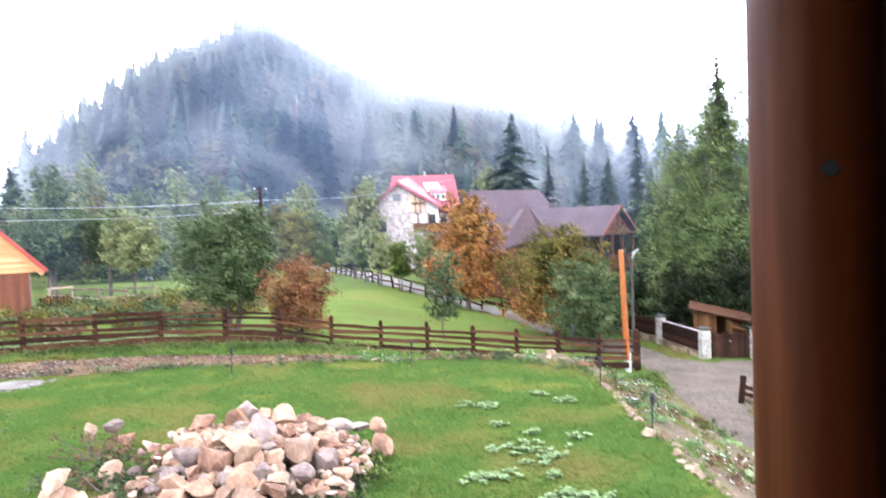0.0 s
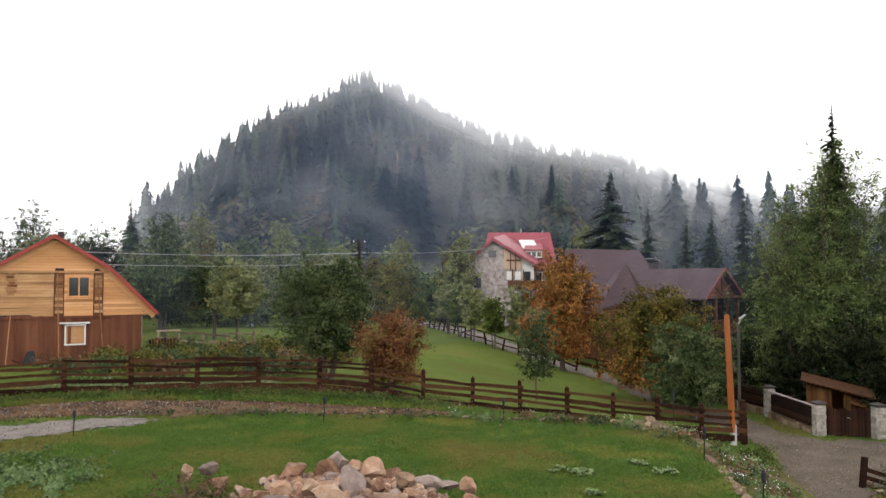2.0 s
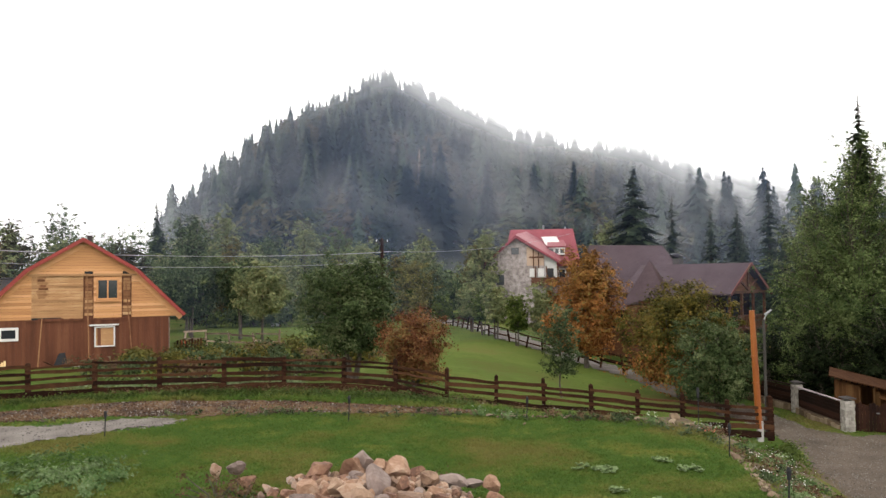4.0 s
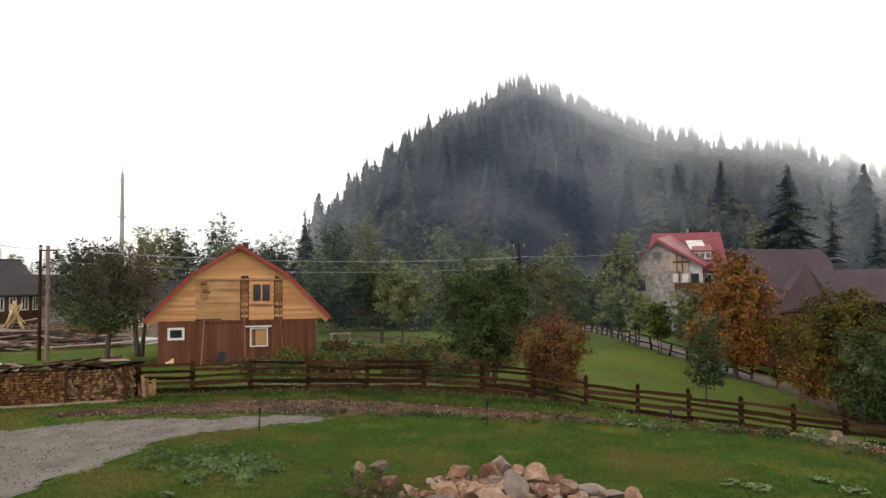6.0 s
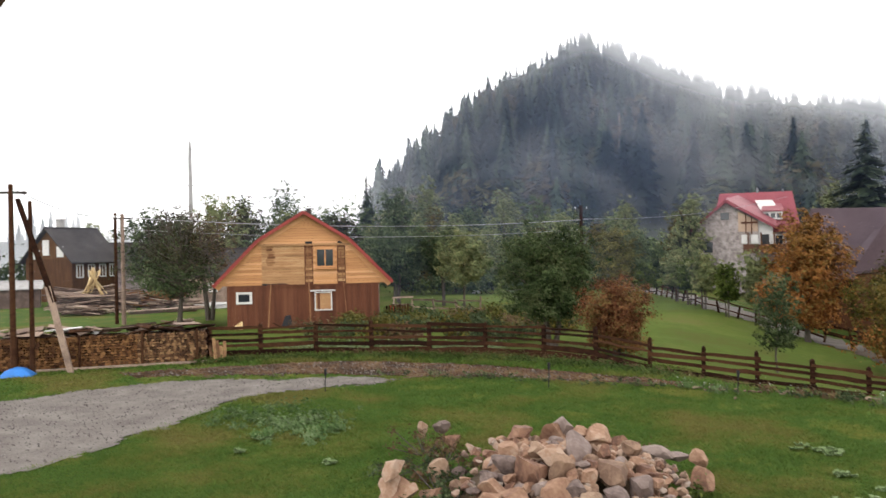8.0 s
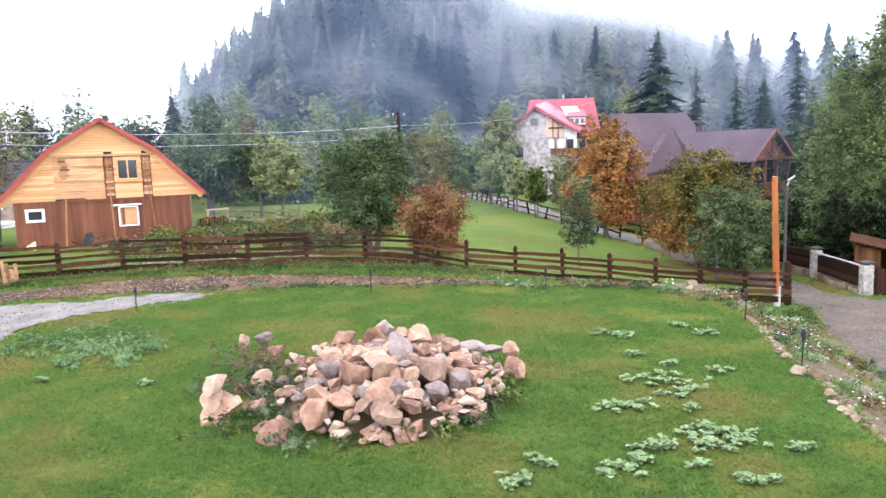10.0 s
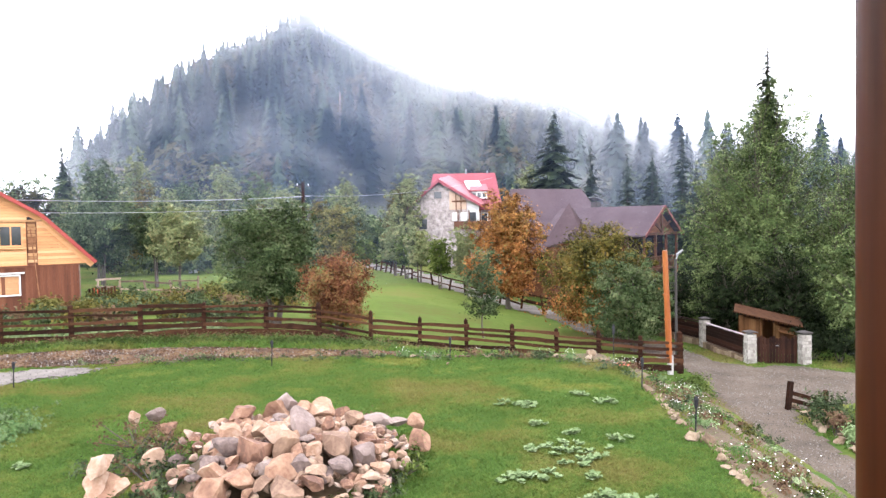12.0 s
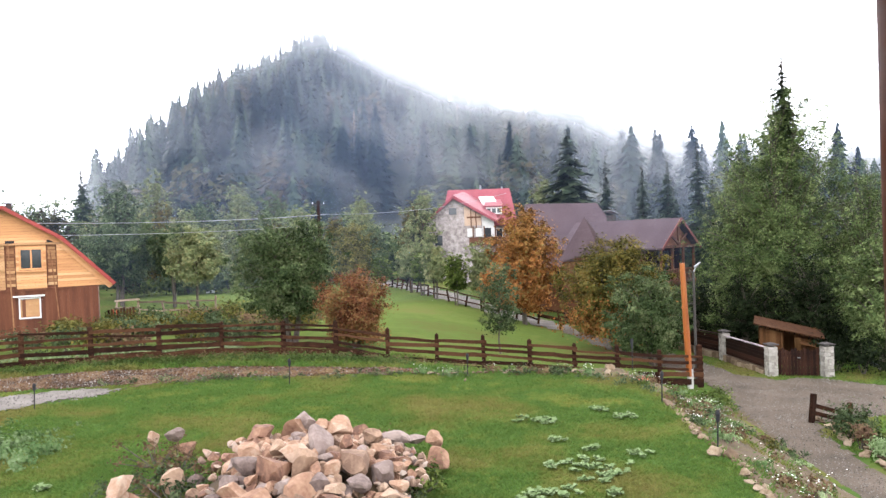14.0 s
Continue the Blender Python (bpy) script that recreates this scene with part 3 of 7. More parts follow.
rng = random.Random(5)
shells = [conifer_shell(rng, 22, 8) for _ in range(7)]
broad = [crown_shell(rng, 170) for _ in range(4)]
stock, leafy = [], []
for _ in range(4000):
    a, r = rng.uniform(-60, 52), 185 + 330 * rng.random() ** 0.8
    if a < -28 and (r < 330 or rng.random() < 0.82):
        continue
    if noise.noise((a * 0.25, r * 0.02, 9.0)) < -0.36:
        continue
    patch_n = noise.noise((a * 0.13, r * 0.011, 4.0))
    soft = patch_n + (0.3 if r < 250 else -0.05) + rng.uniform(-0.3, 0.3) > 0.24
    h = rng.choice((14, 18, 22, 26, 30, 34)) * rng.uniform(0.85, 1.1) * (0.7 if r < 240 else 1.0) * (0.55 if a < -28 else 1.0) * (0.78 if r > 400 else 1.0)
    if r > 330:
        h = min(h, 21)
    if soft:
        h *= 0.62
    kind = rng.choice(broad) if soft else rng.choice(shells)
    w = h * rng.uniform(0.85, 1.25) * (1.3 if r < 265 else 1.1)
    turn = rng.random() * 6.28
    c, s = math.cos(turn), math.sin(turn)
    v = kind * np.array([w, w, h], np.float32)
    v = v @ np.array([[c, s, 0], [-s, c, 0], [0, 0, 1]], np.float32)
    tone = min(1.0, max(0.0, 0.5 + rng.gauss(0, 0.26) + 0.3 * patch_n))
    (leafy if soft else stock).append((v + np.array([r * math.sin(radians(a)), r * math.cos(radians(a)), hill_z(a, r) - 0.5], np.float32), tone))
forest("hill_forest", "dense dark spruce forest covering the hillside", stock, M_HILLTREE)
forest("hill_broadleaf_trees", "olive and brown broadleaf trees scattered in the hillside forest", leafy, M_HILLBROAD)
# a few dead pale trunks standing on the slope
for a, r, h in ((-0.6, 330, 17), (0.3, 336, 13), (-8.5, 300, 11)):
    snag = thing("dead_trunk", "pale bare dead trunk standing on the wooded slope", "tree", (r * math.sin(radians(a)), r * math.cos(radians(a)), hill_z(a, r) + 8), group="dead trunks")
    part("trunk", Geo().tube((0, 0, -8), (0.4, 0, h), 0.45, 0.18, 7), M_PLANK, snag)


def veil(r, a0, a1, z0, z1, mat, lean=0.0, crest=False):
    """A curved sheet of mist. crest: its heights count from the hill's skyline, which it follows."""
    g, level = Geo(), []
    k, rows = 60, 12
    for i in range(k + 1):
        d = a0 + (a1 - a0) * i / k
        a = radians(d)
        base = float(np.interp(d, CA, CH)) + 15 if crest else 0.0
        for j in range(rows + 1):
            q = j / rows
            rr = r + lean * q + 6 * math.sin(a * 17 + q * 3)
            z = z0 + (z1 - z0) * q
            level.append(z)
            g.v.append((rr * math.sin(a), rr * math.cos(a), base * rr / 450 + z))
    n = rows + 1
    g.f = [(i * n + j, i * n + n + j, i * n + n + 1 + j, i * n + j + 1) for i in range(k) for j in range(rows)]
    me = g.mesh("mist", mat, True)
    me.attributes.new("level", "FLOAT", "POINT").data.foreach_set("value", level)
    ob = thing("mist", "thin see-through sheet standing for mist and haze before the hill", "mist", kind="stuff", geo=me)
    ob.visible_shadow = False
    return ob


# blue of distant air, put into the sheet colour as aerial haze
HAZE_BLUE = (0.49, 0.655, 1.0)
veil(61, -80, 60, -6, 40, mist_mat("near_haze", [(0, 0.014), (8, 0.02), (16, 0.02), (28, 0.0)], 0.03, 7.0, tint=HAZE_BLUE))
veil(150, -75, 60, -6, 150, mist_mat("hill_haze", [(0, 0.025), (20, 0.03), (50, 0.02), (110, 0.015), (140, 0.0)], 0.012, 3.0, low=0.6, high=1.4, tint=HAZE_BLUE))
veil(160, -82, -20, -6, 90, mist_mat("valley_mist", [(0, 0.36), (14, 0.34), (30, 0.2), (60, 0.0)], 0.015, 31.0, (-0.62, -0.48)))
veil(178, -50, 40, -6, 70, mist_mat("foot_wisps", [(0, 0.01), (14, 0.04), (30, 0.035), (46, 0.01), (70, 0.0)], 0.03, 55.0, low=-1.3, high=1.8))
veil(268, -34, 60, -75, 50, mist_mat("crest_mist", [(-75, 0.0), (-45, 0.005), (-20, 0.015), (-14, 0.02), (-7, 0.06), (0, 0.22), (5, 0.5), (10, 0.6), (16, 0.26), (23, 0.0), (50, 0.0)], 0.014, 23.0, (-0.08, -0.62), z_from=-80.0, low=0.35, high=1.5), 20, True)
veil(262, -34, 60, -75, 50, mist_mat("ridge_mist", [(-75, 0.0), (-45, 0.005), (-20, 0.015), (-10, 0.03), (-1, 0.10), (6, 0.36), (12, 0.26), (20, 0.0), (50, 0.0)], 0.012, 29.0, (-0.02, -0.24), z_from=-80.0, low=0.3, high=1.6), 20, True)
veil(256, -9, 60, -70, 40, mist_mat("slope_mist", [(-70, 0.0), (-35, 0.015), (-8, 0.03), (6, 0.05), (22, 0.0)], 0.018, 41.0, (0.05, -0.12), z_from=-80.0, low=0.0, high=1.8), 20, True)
# ---- plants ----
def leaf_cloud(rng, centres, radii, count, size, flat=0.75, heart=None, corners=4):
    """count leaves scattered through clumps, turned mostly upwards and outwards from the heart of the plant."""
    wt_ = radii ** 1.25
    pick = rng.choice(len(centres), count, p=wt_ / wt_.sum())
    d = rng.normal(size=(count, 3))
    d /= np.linalg.norm(d, axis=1)[:, None]
    p = centres[pick] + d * (radii[pick] * np.abs(rng.normal(size=count)) * 0.8)[:, None] * np.array([1, 1, flat])
    o = p - (centres.mean(0) if heart is None else np.asarray(heart))
    o /= np.linalg.norm(o, axis=1)[:, None] + 1e-6
    nrm = o * 0.45 + d * 0.35 + np.array([0, 0, 0.45]) + rng.normal(size=(count, 3)) * 0.38
    nrm /= np.linalg.norm(nrm, axis=1)[:, None] + 1e-6
    u = np.cross(nrm, rng.normal(size=(count, 3)))
    u /= np.linalg.norm(u, axis=1)[:, None] + 1e-6
    w = np.cross(nrm, u)
    s = size * rng.uniform(0.6, 1.3, count)[:, None]
    if corners == 3:
        return np.stack([p - u * s * 0.7 - w * s * 0.6, p - u * s * 0.7 + w * s * 0.6, p + u * s], 1)
    return np.stack([p - u * s, p + w * s * 0.55, p + u * s, p - w * s * 0.55], 1)


def leafy_tree(label, x, y, h, half, low, mat, seed, leaves=6000, size=0.11, trunk=0.11, forks=1, group="", second=None, shape="round", lift=0.0, category="tree", name="tree", corners=3, boughs=0, fat=1.15):
    """A broadleaf tree: tapered trunk, rising boughs, and leaves in clumps strung along the outer part of each bough."""
    rng = np.random.default_rng(seed)
    root = thing(name, label, category, on_ground(x, y, -0.05 + lift), group=group)
    zc, rz = (h + low) / 2, (h - low) / 2
    g = Geo()
    stems = []
    for fk in range(forks):
        ang = 2 * math.pi * (fk / forks + rng.random() * 0.3)
        off = Vector((math.cos(ang), math.sin(ang), 0)) * (0.0 if forks == 1 else 0.12)
        top = Vector((math.cos(ang), math.sin(ang), 0)) * (half * (0.06 if forks == 1 else 0.3)) + Vector((0, 0, low + rz * 1.45))
        pts = [off.copy()]
        for k in range(1, 6):
            pts.append(off.lerp(top, k / 5) + Vector((rng.normal() * 0.05, rng.normal() * 0.05, 0)) * h * 0.1)
        for a, b, k in zip(pts, pts[1:], range(5)):
            g.tube(a, b, trunk * (1.25 if k == 0 else 1 - 0.17 * k), trunk * (1 - 0.17 * (k + 1)), 7, False)
        stems.append(pts)
    n = boughs or (44 if shape == "round" else 70)
    cen, rad = [], []
    for b in range(n):
        az = b * 2.39996 + rng.normal() * 0.35
        f = (b + rng.random()) / n
        if shape == "round":
            s = -0.75 + 1.72 * f
            k = math.sqrt(max(0.03, 1 - s * s))
        else:
            s = 2 * f - 1
            k = 1.05 * (1 - f) ** 0.85 + 0.05 if shape == "cone" else min(1.0, 1.75 * (1 - f) ** 0.55) * min(1.0, 0.6 + 1.6 * f) + 0.03
        lump = noise.noise(Vector((math.cos(az) * k, math.sin(az) * k, s)) * 1.3 + Vector((seed * 1.7, 0, 0)))
        reach = (0.92 + 0.5 * lump) * rng.uniform(0.72, 1.08)
        tip = Vector((math.cos(az) * k * half * reach, math.sin(az) * k * half * reach, zc + s * rz * (0.96 + 0.1 * lump)))
        tip.z = min(tip.z, h - 0.03 * half)
        stem = stems[b % forks]
        zb = low * 0.7 + (tip.z - low * 0.7) * rng.uniform(0.45, 0.8)
        q = min(4.999, max(0.6, 5 * zb / stem[-1].z))
        base = stem[int(q)].lerp(stem[int(q) + 1], q - int(q))
        mid = base.lerp(tip, 0.5) + Vector((0, 0, 0.10 * half * rng.uniform(-0.3, 1.0)))
        g.tube(base, mid, trunk * 0.26, trunk * 0.13, 5, False)
        g.tube(mid, tip, trunk * 0.13, trunk * 0.03, 4, False)
        m = 6
        for i in range(m):
            t = 0.30 + 0.72 * (i + rng.random() * 0.7) / m
            c = base.lerp(mid, t).lerp(mid.lerp(tip, t), t)
            j = half * 0.09
            cen.append([c.x + rng.normal() * j, c.y + rng.normal() * j, c.z + rng.normal() * j * 0.7])
            rad.append(fat * half * (0.20 - 0.12 * t) * rng.uniform(0.7, 1.3) * (0.75 + 0.25 * min(1.0, k)))
    cen, rad = np.array(cen), np.array(rad)
    part("trunk", g, M_BARK, root, smooth=True)
    lv = leaf_cloud(rng, cen, rad, leaves, size, heart=(0, 0, zc - 0.3 * rz), corners=corners)
    if second is None:
        part("crown", quads("crown", lv, mat, corners), mat, root)
    else:
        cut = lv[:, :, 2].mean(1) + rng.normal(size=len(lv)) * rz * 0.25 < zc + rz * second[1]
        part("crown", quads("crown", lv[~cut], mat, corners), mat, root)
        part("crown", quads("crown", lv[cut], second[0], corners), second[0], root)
    return root


def spruce(label, x, y, h, half, seed, low=0.08, mat=None, group="", dens=1.0):
    """A spruce: straight trunk, whorls of drooping boughs set with twigs."""
    rng = np.random.default_rng(seed)
    mat = mat or M_SPRUCE
    root = thing("spruce_tree", label, "tree", on_ground(x, y, -0.1), group=group)
    part("trunk", Geo().tube((0, 0, 0), (0, 0, h * 0.6), h * 0.014, h * 0.007, 7).tube((0, 0, h * 0.6), (0, 0, h), h * 0.007, 0.01, 5), M_BARK, root)
    out = []
    levels = int(42 * dens)
    for k in range(levels):
        f = (k / levels) ** 0.9
        rad = half * (1 - f) ** 0.8 * rng.uniform(0.6, 1.15) + 0.02
        for s in range(max(6, int(17 * (1 - 0.45 * f)))):
            a = rng.random() * 6.283
            z = h * (low + (0.985 - low) * min(1.0, f + rng.uniform(-0.5, 0.5) / levels))
            q = rad * rng.uniform(0.55, 1.15)
            d = np.array([math.cos(a), math.sin(a), 0.0])
            side = np.array([-d[1], d[0], 0.0])
            droop = rng.uniform(0.1, 0.45)
            m = 5
            for i in range(m):
                t0 = i / m
                c = d * q * t0 + np.array([0, 0, z - droop * q * t0 ** 1.3])
                ln = q / m * 1.9
                for sg in (-1, 1, 0):
                    tip = c + d * ln * (0.75 if sg else 1.0) + side * sg * ln * rng.uniform(0.5, 1.0) * (1.25 - t0) - np.array([0, 0, ln * rng.uniform(0.15, 0.5)])
                    ax = tip - c
                    wv = np.cross(ax, [0, 0, 1.0])
                    wv = wv / (np.linalg.norm(wv) + 1e-6) * ln * 0.36
                    mid = c + ax * 0.5 + np.array([0, 0, ln * 0.06])
                    out.append([c, mid + wv, tip, mid - wv])
    part("crown", quads("crown", np.array(out), mat), mat, root)
    return root


def shrub(label, x, y, w, h, mat, seed, leaves=500, size=0.07, group="", name="shrub", category="shrub", dz=0.0):
    rng = np.random.default_rng(seed)
    n = 9
    cen = np.stack([rng.normal(size=n) * w * 0.28, rng.normal(size=n) * w * 0.28, rng.uniform(0.3, 0.75, n) * h], 1)
    rad = rng.uniform(0.22, 0.36, n) * min(w, h * 1.2)
    root = thing(name, label, category, on_ground(x, y, -0.02 + dz), group=group)
    g = Geo()
    for c in cen:
        g.tube((c[0] * 0.15, c[1] * 0.15, 0), c, 0.018, 0.006, 4, False)
    tagged(part("stem", g, M_BARK, root), kind="stuff")
    part("foliage", quads("foliage", leaf_cloud(rng, cen, rad, leaves, size, corners=3), mat, 3), mat, root)
    return root


# fruit and ornamental trees behind the fence
M_LRUST = leaf_mat("brown_yellow_leaves", [(0.0759, 0.04043, 0.01238), (0.1794, 0.08531, 0.02457), (0.2932, 0.1378, 0.0405), (0.1955, 0.1384, 0.03825)])
M_LAPPLE = leaf_mat("apple_leaves", [(0.01188, 0.02128, 0.0081), (0.0337, 0.05387, 0.01931), (0.07344, 0.1003, 0.03888), (0.1283, 0.149, 0.07054)])
M_LREDGREEN = leaf_mat("reddening_leaves", [(0.0585, 0.036, 0.011), (0.1413, 0.0957, 0.029), (0.2717, 0.114, 0.0475)])
M_LBROWNGREEN = leaf_mat("brownish_green_leaves", [(0.011, 0.012, 0.006), (0.03263, 0.03263, 0.01595), (0.076, 0.0665, 0.0342)])
M_LMIX = leaf_mat("green_yellow_leaves", [(0.02381, 0.02497, 0.005821), (0.05863, 0.05456, 0.01223), (0.1082, 0.0903, 0.02029), (0.1533, 0.1082, 0.02748)])
leafy_tree("dense dark-green apple tree behind the fence", -7.6, 31.3, 5.7, 2.55, 0.95, M_LAPPLE, 11, 52000, 0.058, 0.12, 2, boughs=60)
leafy_tree("low bush-like tree with dull red autumn leaves", -4.62, 29.5, 3.25, 1.5, 0.1, M_LRED, 18, 34000, 0.05, 0.07, 2, second=(M_LREDGREEN, -0.6), boughs=64, fat=1.75)
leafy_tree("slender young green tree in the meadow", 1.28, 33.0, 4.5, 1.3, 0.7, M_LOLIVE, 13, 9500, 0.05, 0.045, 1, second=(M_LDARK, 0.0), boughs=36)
leafy_tree("chestnut tree in rust-orange autumn foliage", 3.6, 49.9, 8.3, 2.75, 1.2, M_LRUST, 14, 40000, 0.10, 0.16, 1, second=(M_LORANGE, 0.1), shape="oval", boughs=90, fat=1.4)
leafy_tree("broad tree turning from yellow-green to brown", 7.75, 40.4, 6.4, 3.4, 0.5, M_LMIX, 15, 42000, 0.085, 0.11, 3, second=(M_LORANGE, -0.45), boughs=64, fat=1.4)
leafy_tree("green round tree beside the drive fence", 8.55, 35.4, 4.9, 2.4, 0.2, M_LAPPLE, 16, 36000, 0.062, 0.08, 3, boughs=56)
# orchard
ORCH = [("dark old orchard tree", -26.5, 56.1, 7.2, 3.5, 2.6, M_LOLIVE, 9000), ("dark old orchard tree", -23.3, 58.0, 6.6, 2.6, 2.6, M_LOLIVE, 6000),
        ("olive-green orchard tree", -19.1, 51.6, 6.4, 2.3, 2.1, M_LBIRCH, 7000), ("olive-green orchard tree", -16.2, 58.0, 6.2, 2.3, 2.1, M_LOLIVE, 6000),
        ("yellowing orchard tree", -10.8, 69.2, 6.9, 3.0, 0.9, M_LYELLOW, 7500), ("olive-green orchard tree", -10.6, 77.6, 7.1, 2.3, 1.6, M_LOLIVE, 6000),
        ("small green roadside tree", -5.2, 66.5, 5.0, 1.4, 1.2, M_LBIRCH, 5000), ("small green roadside tree", -2.7, 59.5, 4.6, 1.4, 1.1, M_LBIRCH, 5000),
        ("small green roadside tree", 0.9, 56.5, 5.6, 1.6, 0.9, M_LBIRCH, 5000), ("olive-green orchard tree", -13.8, 62.0, 5.6, 2.4, 1.2, M_LOLIVE, 5500),
        ("dark old orchard tree", -29.5, 62.0, 6.5, 3.0, 1.6, M_LOLIVE, 6000), ("small green roadside tree", -8.0, 68.0, 3.6, 1.3, 0.9, M_LGREEN, 3000), ("small green roadside tree", -1.0, 56.0, 4.2, 1.2, 1.0, M_LGREEN, 3500), ("small green roadside tree", -4.0, 62.5, 4.0, 1.2, 1.1, M_LGREEN, 3500)]
for i, (lab, x, y, h, w, lo, m, k) in enumerate(ORCH):
    leafy_tree(lab + " beyond the fence", x, y, h, w, lo, m, 40 + i, int(k * (2.0 if "roadside" not in lab else 1.6)), 0.105, 0.11 if "roadside" not in lab else 0.05, 3 if "roadside" in lab else 2 if i % 2 else 1, group="orchard trees")
# birches and poplars before the hill
BIR = [(-43.1, 101, 15.5, 2.9), (-47.0, 99.5, 14.8, 3.0), (-35.5, 114.7, 15.0, 4.2), (-30.5, 116, 13.6, 3.8), (-30.4, 79.4, 9.0, 2.3), (-61.3, 91.3, 15.3, 3.2), (-66, 88, 12.8, 2.8), (-56, 94.6, 11.4, 2.6),
       (-51, 104, 11.5, 4.0), (-39, 108, 12.0, 4.0), (-25, 110, 11.0, 4.2), (-18, 112, 10.0, 4.0), (9.1, 87.6, 13.6, 2.6), (-74, 82, 10.5, 3.6), (-84, 78, 9.5, 3.5)]
for i, (x, y, h, w) in enumerate(BIR):
    leafy_tree("tall slim birch before the misty hill", x, y, h * 1.06, w * 1.1, h * 0.06, (M_LBIRCH, M_LOLIVE, M_LBIRCH, M_LALDER)[i % 4], 80 + i, 15000, 0.15, 0.14, 1, group="birches before the hill", shape="oval", fat=1.35)
for i in range(14):
    a = radians(-43.5 + 1.45 * i + 0.7 * math.sin(i * 2.3))
    r, h = 84 + 9 * math.sin(i * 1.9), 10.2 + 1.7 * math.sin(i * 2.7)
    leafy_tree("olive-green village tree behind the barn", r * math.sin(a), r * math.cos(a), h, h * 0.36, 1.2, (M_LOLIVE, M_LBROWNGREEN, M_LOLIVE, M_LBIRCH)[i % 4], 1500 + i, 8000, 0.16, 0.14, 1, group="village trees", shape="oval" if i % 3 else "round", fat=1.3)
# spruces
SPR = [(-6.4, 89.8, 8.9, 2.0), (11.5, 84.3, 19.6, 5.2), (16.4, 88.6, 16.8, 2.4), (18.2, 78, 14.4, 1.9), (21.9, 82.2, 15.7, 1.9), (22.0, 71.8, 16.5, 2.2), (-55.8, 106.3, 18.9, 2.9), (-55.0, 112.2, 17.7, 1.7),
       (-57, 69.6, 11.4, 2.0), (13.5, 95, 15, 3.0), (24, 90, 15, 3.0), (20.5, 63, 12.5, 2.6), (23.0, 61, 13.5, 2.8), (26, 66, 14, 3.0), (18.6, 68, 11.0, 2.2)]
for i, (x, y, h, w) in enumerate(SPR):
    spruce("tall dark spruce standing before the hill", x, y, h, w * 1.08, 120 + i, group="spruces before the hill")
# the wooded edge behind the gate
spruce("tall dark conifer rising from the roadside trees", 17.3, 41.2, 16.3, 1.15, 150, 0.6, dens=0.9)
# the understory trees here carry the crowns' shade in their leaf colour
EDGE = [(17.3, 40.6, 14.4, 3.6, 0.3, M_LALDER, 105000), (19.6, 48.0, 11.8, 2.6, 0.5, M_LSHADE, 20000), (20.7, 40.2, 11.6, 3.1, 0.3, M_LALDER, 52000), (19.8, 56.5, 12.9, 2.1, 2.0, M_LBIRCH, 14000), (15.3, 42.6, 11.6, 2.5, 0.8, M_LALDER, 42000),
        (17.6, 32.6, 6.0, 1.9, 0.5, M_LALDER, 20000), (17.0, 42.0, 5.0, 2.4, 0.1, M_LSHADE, 14000), (18.8, 34.4, 7.0, 2.0, 0.3, M_LALDER, 18000), (20.6, 43.0, 8.5, 2.6, 0.2, M_LSHADE, 14000), (18.6, 50.5, 7.5, 2.2, 0.1, M_LSHADE, 12000),
        (15.6, 39.0, 3.4, 1.5, 0.1, M_LSHADE, 9000), (16.6, 37.2, 5.0, 2.0, 0.1, M_LSHADE, 14000), (18.2, 50.0, 8.5, 2.4, 0.1, M_LSHADE, 14000), (15.2, 44.6, 3.8, 2.0, 0.1, M_LSHADE, 9000), (13.9, 46.5, 3.0, 1.8, 0.1, M_LSHADE, 7000), (19.2, 55.5, 10.0, 2.2, 0.1, M_LSHADE, 12000), (14.4, 39.5, 4.2, 1.6, 0.1, M_LSHADE, 9000)]
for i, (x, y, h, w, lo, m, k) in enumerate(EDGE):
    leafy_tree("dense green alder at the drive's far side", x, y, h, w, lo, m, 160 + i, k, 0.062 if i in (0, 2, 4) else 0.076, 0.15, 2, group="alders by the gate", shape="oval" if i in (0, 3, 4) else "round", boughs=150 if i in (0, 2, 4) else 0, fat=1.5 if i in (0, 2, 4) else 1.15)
# the half-bare apple tree by the log stack
old_apple = leafy_tree("sparse dark apple tree with bare top twigs", -31.2, 35.3, 6.6, 3.6, 1.6, M_LBROWNGREEN, 170, 12500, 0.07, 0.17, 1, second=(M_LOLIVE, -0.1), boughs=70)
twig_rng = random.Random(77)
for fork in range(46):
    az, out = twig_rng.uniform(0, 6.283), twig_rng.uniform(0.2, 2.9)
    foot = Vector((math.cos(az) * out * 0.7, math.sin(az) * out * 0.7, 5.9 - 0.28 * out * out))
    g, at = Geo(), foot
    lean = Vector((math.cos(az) * twig_rng.uniform(0.1, 0.7), math.sin(az) * twig_rng.uniform(0.1, 0.7), 1.0))
    for k in range(4):
        to = at + lean * twig_rng.uniform(0.25, 0.42) + Vector((twig_rng.gauss(0, 0.1), twig_rng.gauss(0, 0.1), 0))
        g.tube(at, to, 0.026 - 0.005 * k, 0.021 - 0.005 * k, 4, False)
        for side in (-1, 1):
            tip = to + Vector((side * twig_rng.uniform(0.15, 0.4), twig_rng.uniform(-0.3, 0.3), twig_rng.uniform(0.12, 0.4)))
            g.tube(at.lerp(to, 0.6), tip, 0.012, 0.005, 3, False)
        at = to
    part("bare_twig", g, M_BARK, old_apple)
leafy_tree("bare-topped dark apple tree behind the first", -33.6, 41.0, 8.2, 2.6, 3.0, M_HERB, 171, 2600, 0.07, 0.16, 3)
